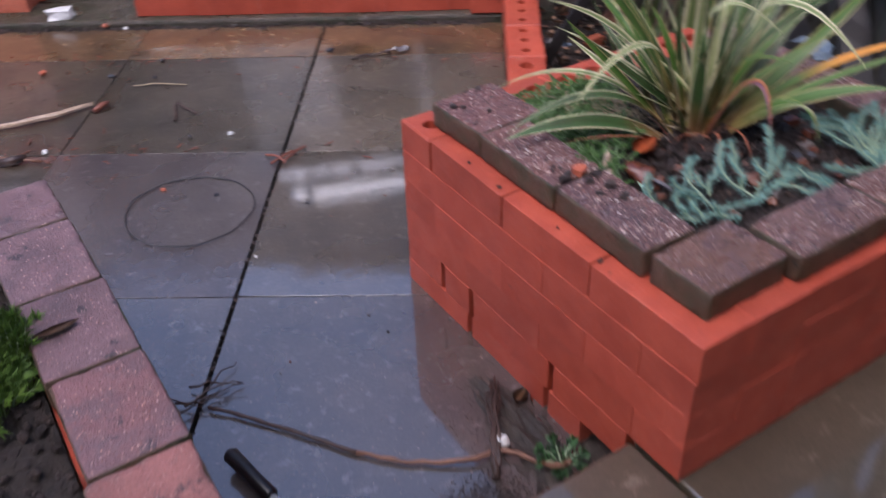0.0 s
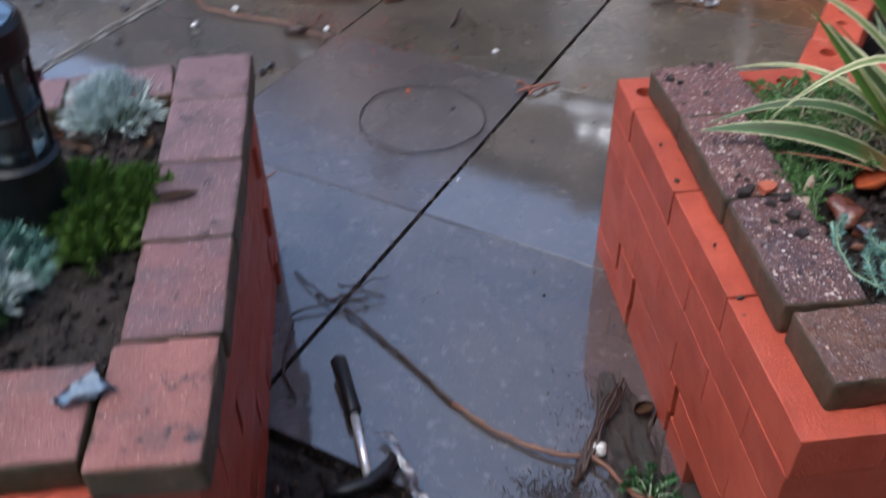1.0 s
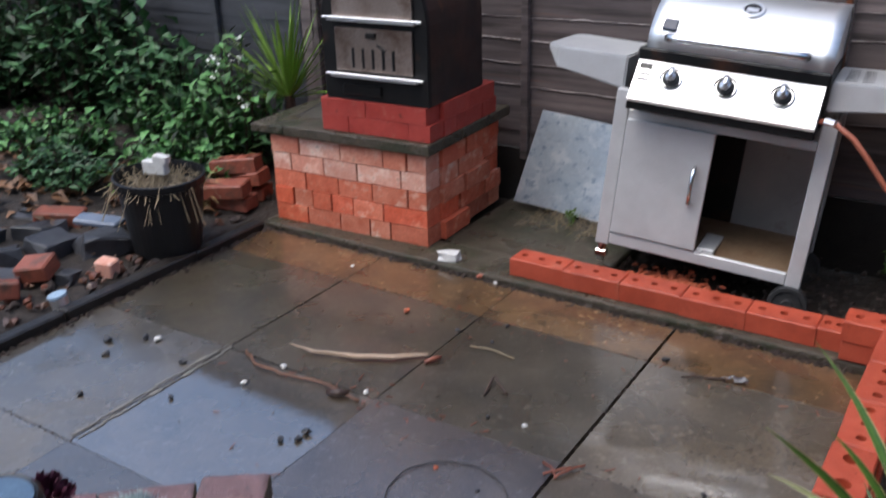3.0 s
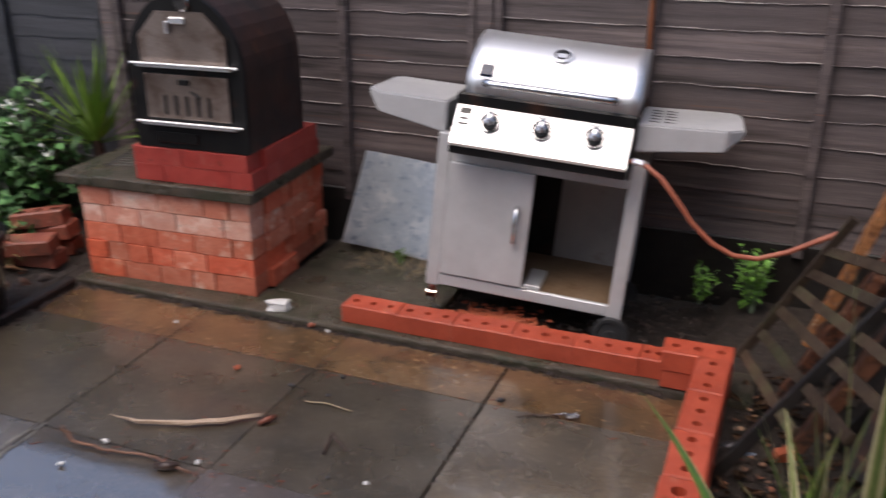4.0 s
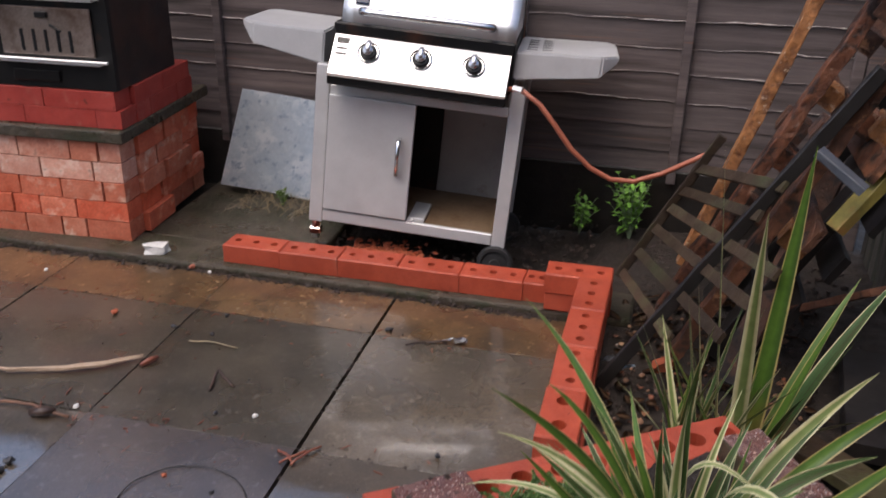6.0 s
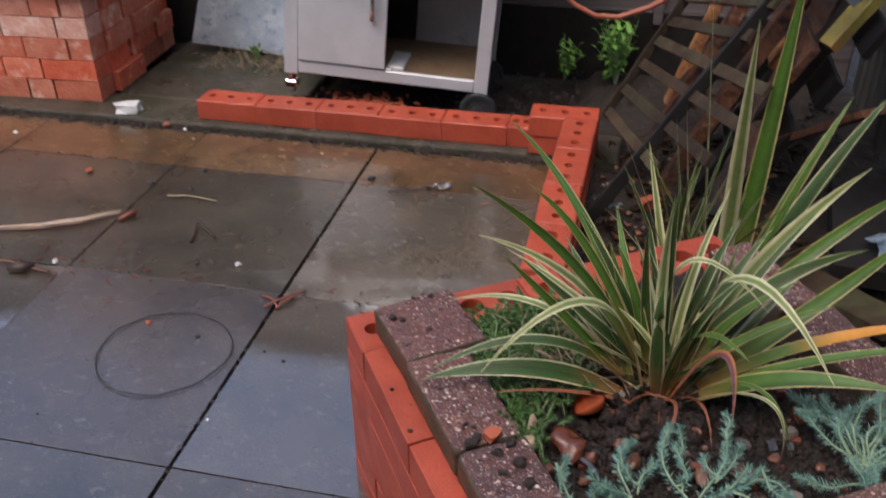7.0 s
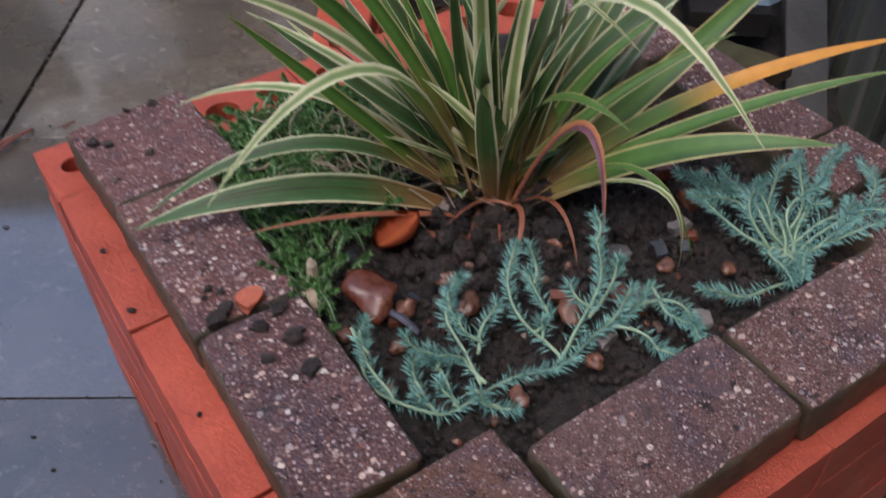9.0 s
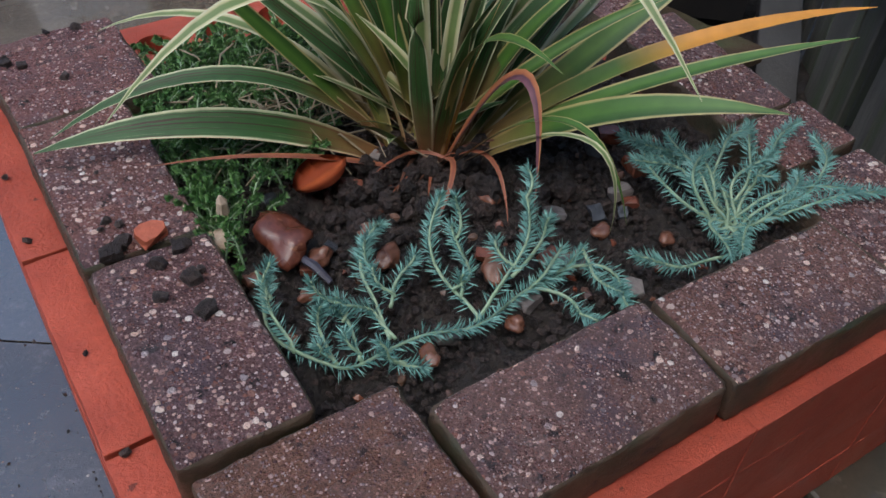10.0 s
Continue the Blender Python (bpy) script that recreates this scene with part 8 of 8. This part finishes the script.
box(bm, -0.05, 0.05, -0.02, 0.02, 0, 0.055, 0.004, m=pose(0.01, -0.01, 0.27, 0, 0, 15))
box(bm, 0.0, 0.06, -0.02, 0.02, 0, 0.03, 0.003, m=pose(0.01, -0.01, 0.322, 0, 8, 15))
ob = part("white_packet", bm, M["white"])
ob.matrix_world = pose(-2.005, 1.06, 0.066)
tagged(ob, "crumpled white packet on the plant tub", "packet")
HEAP = ((-2.15, 0.86, 0.10, "rock"), (-2.30, 0.74, 0.11, "rock"), (-2.48, 0.80, 0.10, "rock"), (-2.40, 0.55, 0.09, "rock"), (-2.56, 0.62, 0.10, "rock"), (-2.05, 0.62, 0.05, "rock"), (-2.22, 0.50, 0.06, "rock"), (-2.30, 0.36, 0.07, "rock"), (-2.10, 0.28, 0.05, "rock"), (-2.45, 0.30, 0.09, "rock"), (-2.02, 0.15, 0.05, "rock"), (-2.25, 0.08, 0.06, "rock"), (-2.7, 0.45, 0.1, "rock"), (-2.66, 0.9, 0.08, "rock"))
for k, (x, y, s, mm) in enumerate(HEAP):
    chunk("rock", "dark grey wet rock in the rubble heap", "rock", pose(x, y, 0.02, rg.uniform(-12, 12), rg.uniform(-12, 12), rg.uniform(0, 180)), s * 1.8, s * 1.28, s * 0.95, M[mm], 400 + k, "rocks in the rubble heap")


def loose_brick(x, y, z, rx, ry, rz, L=0.215, holes=0, label="loose red brick in the rubble", mm="dark_brick", name="loose_brick", W=0.1025):
    ob = part(name, brick_mesh(L, W, 0.065, M[mm], holes, 0.018, 0.006), None, None)
    ob.matrix_world = pose(x, y, z, rx, ry, rz)
    return tagged(ob, label, "brick", "loose bricks")


loose_brick(-2.14, 0.57, 0.055, 12, -8, 25, 0.13, label="broken red brick half in the rubble")
loose_brick(-2.08, 0.40, 0.045, -8, 10, 60, 0.07, label="small red brick piece in the rubble", W=0.07)
loose_brick(-1.965, 0.735, 0.03, 5, 5, 15, 0.075, label="pale mortar-covered brick piece", mm="old_top", W=0.06)
loose_brick(-2.55, 0.95, 0.05, 0, 5, 35, 0.2)
loose_brick(-2.07, 1.46, 0.10, 4, -4, 20, label="stacked red brick beside the pier")
loose_brick(-2.10, 1.62, 0.10, 2, -10, 12, label="stacked red brick beside the pier")
loose_brick(-2.13, 1.60, 0.165, -4, -6, 24, holes=3, label="perforated red brick on the stack")
loose_brick(-2.08, 1.50, 0.032, 0, 0, 10, label="dark brick at the foot of the stack")
loose_brick(-2.12, 1.64, 0.032, 0, 0, 15, label="dark brick at the foot of the stack")
can = thing("tin_can", "dented tin can with a blue lid at the edging", "can", m=pose(-1.885, 0.48, -0.01, 6, -8, 0))
bm = B()
lathe(bm, [(0.030, 0), (0.032, 0.004), (0.031, 0.02), (0.031, 0.075), (0.033, 0.08)], 24)
part("body", bm, M["steel"], can)
bm = B()
lathe(bm, [(0.034, 0.078), (0.034, 0.088), (0.0, 0.089)], 24)
part("lid", bm, M["blue_scrap"], can, "pale blue lid")
bm = B()
box(bm, -0.10, 0.10, -0.040, 0.040, 0, 0.028, 0.008)
ob = part("slate_block", bm, M["blue_slate"])
ob.matrix_world = pose(-2.25, 0.93, 0.115, 4, 3, 20)
tagged(ob, "flat blue-grey stone on the rubble heap", "stone")
tub = thing("plant_pot", "black plastic pot lying in the rubble", "plant pot", m=pose(-2.98, 0.60, 0.16, 70, 0, 30))
bm = B()
lathe(bm, [(0.09, 0.0), (0.12, 0.24), (0.125, 0.245), (0.118, 0.245), (0.088, 0.01), (0.0, 0.01)], 28)
part("tub", bm, M["rubber"], tub)
crumbs("rubble", "stones and broken brick in the garden bed", "rubble", [(rg.uniform(-3.0, -1.9), rg.uniform(-0.1, 1.4)) for k in range(420)], 0.020, M["pebble"], 0.035, 22)
crumbs("soil_clods", "dark soil clods in the garden bed", "soil", [(rg.uniform(-3.3, -1.88), rg.uniform(-0.3, 2.2)) for k in range(900)], 0.018, M["clod"], 0.03, 23)
bm = B()
for k in range(420):
    gx, gy = (rg.uniform(-3.7, -2.15), rg.uniform(0.85, 1.7)) if k % 3 else (rg.uniform(-3.9, -2.1), rg.uniform(0.4, 1.8))
    a = rg.uniform(0, 6.283)
    leaf(bm, Vector((gx, gy, ground_height(gx, gy) + rg.uniform(0.008, 0.03))), Vector((math.cos(a), math.sin(a), rg.uniform(-0.2, 0.3))), Vector((rg.uniform(-0.4, 0.4), rg.uniform(-0.4, 0.4), 1)), rg.uniform(0.05, 0.09), rg.uniform(0.018, 0.034), rg.uniform(0.2, 0.5))
tagged(part("leaf_litter", bm, M["leaf_litter"]), "brown fallen leaves strewn over the garden bed", "leaf litter", kind="stuff")


def bush(name, label, x, y, z, rx, ry, h, n, size, material, seed, flowers=0):
    rng = random.Random(seed)
    t = thing(name, label, "bush", m=pose(x, y, z))
    bs, bl, bf = B(), B(), B()
    for k in range(n):
        a, r = rng.uniform(0, 6.283), math.sqrt(rng.random())
        px, py = rx * r * math.cos(a), ry * r * math.sin(a)
        hh = h * (1 - 0.5 * r * r) * rng.uniform(0.45, 1.1)
        pts = [Vector((px * 0.5, py * 0.5, -0.03)), Vector((px * 0.85, py * 0.85, hh * 0.55)), Vector((px * 1.1, py * 1.1, hh))]
        tube(bs, pts, [0.004, 0.003, 0.0015], 5)
        for q in range(9):
            u = 0.2 + 0.8 * q / 8
            p = pts[0].lerp(pts[1], u * 2) if u < 0.5 else pts[1].lerp(pts[2], u * 2 - 1)
            d = rnd_dir(rng, 0.05)
            leaf(bl, p + d * 0.01, d, Vector((rng.uniform(-0.5, 0.5), rng.uniform(-0.5, 0.5), 1)), size * rng.uniform(0.55, 1.25), size * rng.uniform(0.25, 0.42), rng.uniform(0, 0.4))
        if flowers and k % flowers == 0:
            for q in range(12):
                p = pts[2] + Vector((rng.gauss(0, 0.018), rng.gauss(0, 0.018), rng.gauss(0.01, 0.014)))
                leaf(bf, p, rnd_dir(rng, 0.5), Vector((0, 0, 1)), 0.022, 0.009, 0.1)
    part("stem", bs, M["twig"], t, kind="stuff")
    part("foliage", bl, material, t, kind="stuff")
    if flowers:
        part("flowers", bf, M["petal"], t, "white flower heads")


bush("flowering_bush", "leafy bush with white flower heads by the fence", -2.42, 1.92, 0.05, 0.22, 0.20, 0.62, 85, 0.07, M["leaf_mid"], 41, 8)
bush("leafy_bush", "mid green leafy bush behind the tub", -2.65, 1.75, 0.06, 0.36, 0.32, 0.42, 95, 0.070, M["leaf_mid"], 42)
bush("leafy_bush", "dark green leafy bush by the fence", -3.10, 2.02, 0.1, 0.42, 0.26, 0.62, 110, 0.09, M["leaf_dark"], 43)
bush("leafy_bush", "tall dark climber over the fence", -3.75, 2.05, 0.1, 0.50, 0.26, 1.15, 150, 0.10, M["leaf_dark"], 44)
bush("leafy_bush", "low green groundcover at the bed's edge", -3.30, 1.45, 0.1, 0.40, 0.25, 0.25, 85, 0.062, M["leaf_mid"], 45)
bush("leafy_bush", "low silvery-green groundcover behind the tub", -2.40, 1.50, 0.05, 0.26, 0.22, 0.24, 70, 0.055, M["leaf_mid"], 46)
bush("leafy_bush", "dark shrub at the back of the bed", -4.5, 1.9, 0.1, 0.5, 0.35, 1.0, 200, 0.08, M["leaf_dark"], 47)
bush("leafy_bush", "low dark groundcover along the rubble", -2.85, 1.20, 0.1, 0.26, 0.18, 0.17, 80, 0.045, M["leaf_dark"], 48)
palm = thing("spiky_palm", "bright green spiky fan plant behind the pier", "plant", m=pose(-2.20, 2.06, 0.36))
rp = random.Random(6)
bm = B()
tube(bm, [(0, 0, -0.36), (0.01, 0, -0.1), (0.0, 0.0, 0.05)], [0.035, 0.03, 0.025], 8)
part("trunk", bm, M["twig"], palm)
for k in range(80):
    a, el, l = rp.uniform(0, 6.283), rp.uniform(0.05, 1.4), rp.uniform(0.32, 0.58)
    bm = B()
    tip = Vector((math.cos(a) * math.cos(el) * l, math.sin(a) * math.cos(el) * l * 0.5, math.sin(el) * l + 0.03))
    blade(bm, (0, 0, 0.03), tip, rp.uniform(0.012, 0.020), rp.uniform(0.0, 0.03), 0.4, 8)
    part("leaf", bm, M["palm_leaf"], palm)
for x, y, s, n_ in ((-2.2, 1.42, 1.0, 60), (-2.55, 1.35, 1.0, 50)):
    bm = B()
    for k in range(n_):
        a, l = rp.uniform(0, 6.283), rp.uniform(0.10, 0.26)
        blade(bm, (x + rp.uniform(-0.06, 0.06), y + rp.uniform(-0.06, 0.06), 0.04), (x + l * 0.8 * math.cos(a), y + l * 0.8 * math.sin(a), 0.06 + l * rp.uniform(0.1, 0.8)), 0.007, 0.05, 0.3, 6)
    tagged(part("grass_tuft", bm, M["palm_leaf"] if n_ < 55 else M["straw_leaf"]), "arching grass tuft in the garden bed", "grass")
# rack and rod on the pier
rk = thing("grill_rack", "rusty wire grill rack lying on the pier slab", "grill rack", m=pose(-1.70, 1.68, 0.446, 0, 0, 14))
for k in range(8):
    bm = B()
    tube(bm, [(-0.09, 0.035 * k, 0.006), (0.09, 0.035 * k, 0.006)], 0.0022, 6)
    part("bar", bm, M["wire"], rk)
for x in (-0.09, 0.09):
    bm = B()
    tube(bm, [(x, -0.005, 0.004), (x, 0.25, 0.004)], 0.003, 6)
    part("side_bar", bm, M["wire"], rk)

# ---- unseen walls added to close the garden round and behind ----
M["render_wall"] = mat("rough cream render", (0.42, 0.38, 0.33), (0.52, 0.48, 0.42), 4, (0.7, 0.9), 0.4, 60, stain=((0.30, 0.27, 0.24), 1.5, 0.5, 0.7))
bm = B()
box(bm, -7.0, 4.0, -7.3, -7.05, -0.2, 1.75)
tagged(part("wall_south", bm, M["render_wall"]), "plain cream rendered garden wall", "wall", kind="structure")
# added out of view to keep sky and sun off the near planters
bm = B()
box(bm, -6.5, 3.2, -3.0, -2.72, -0.2, 4.0)
tagged(part("wall_house", bm, M["render_wall"], m=PM), "plain cream rendered wall beside the pavement, added out of view to block light", "wall", kind="structure")
bm = B()
box(bm, -6.4, -6.25, -7.0, 2.3, -0.2, 1.7)
tagged(part("wall_west", bm, M["fence"]), "plain dark garden boundary", "wall", kind="structure")
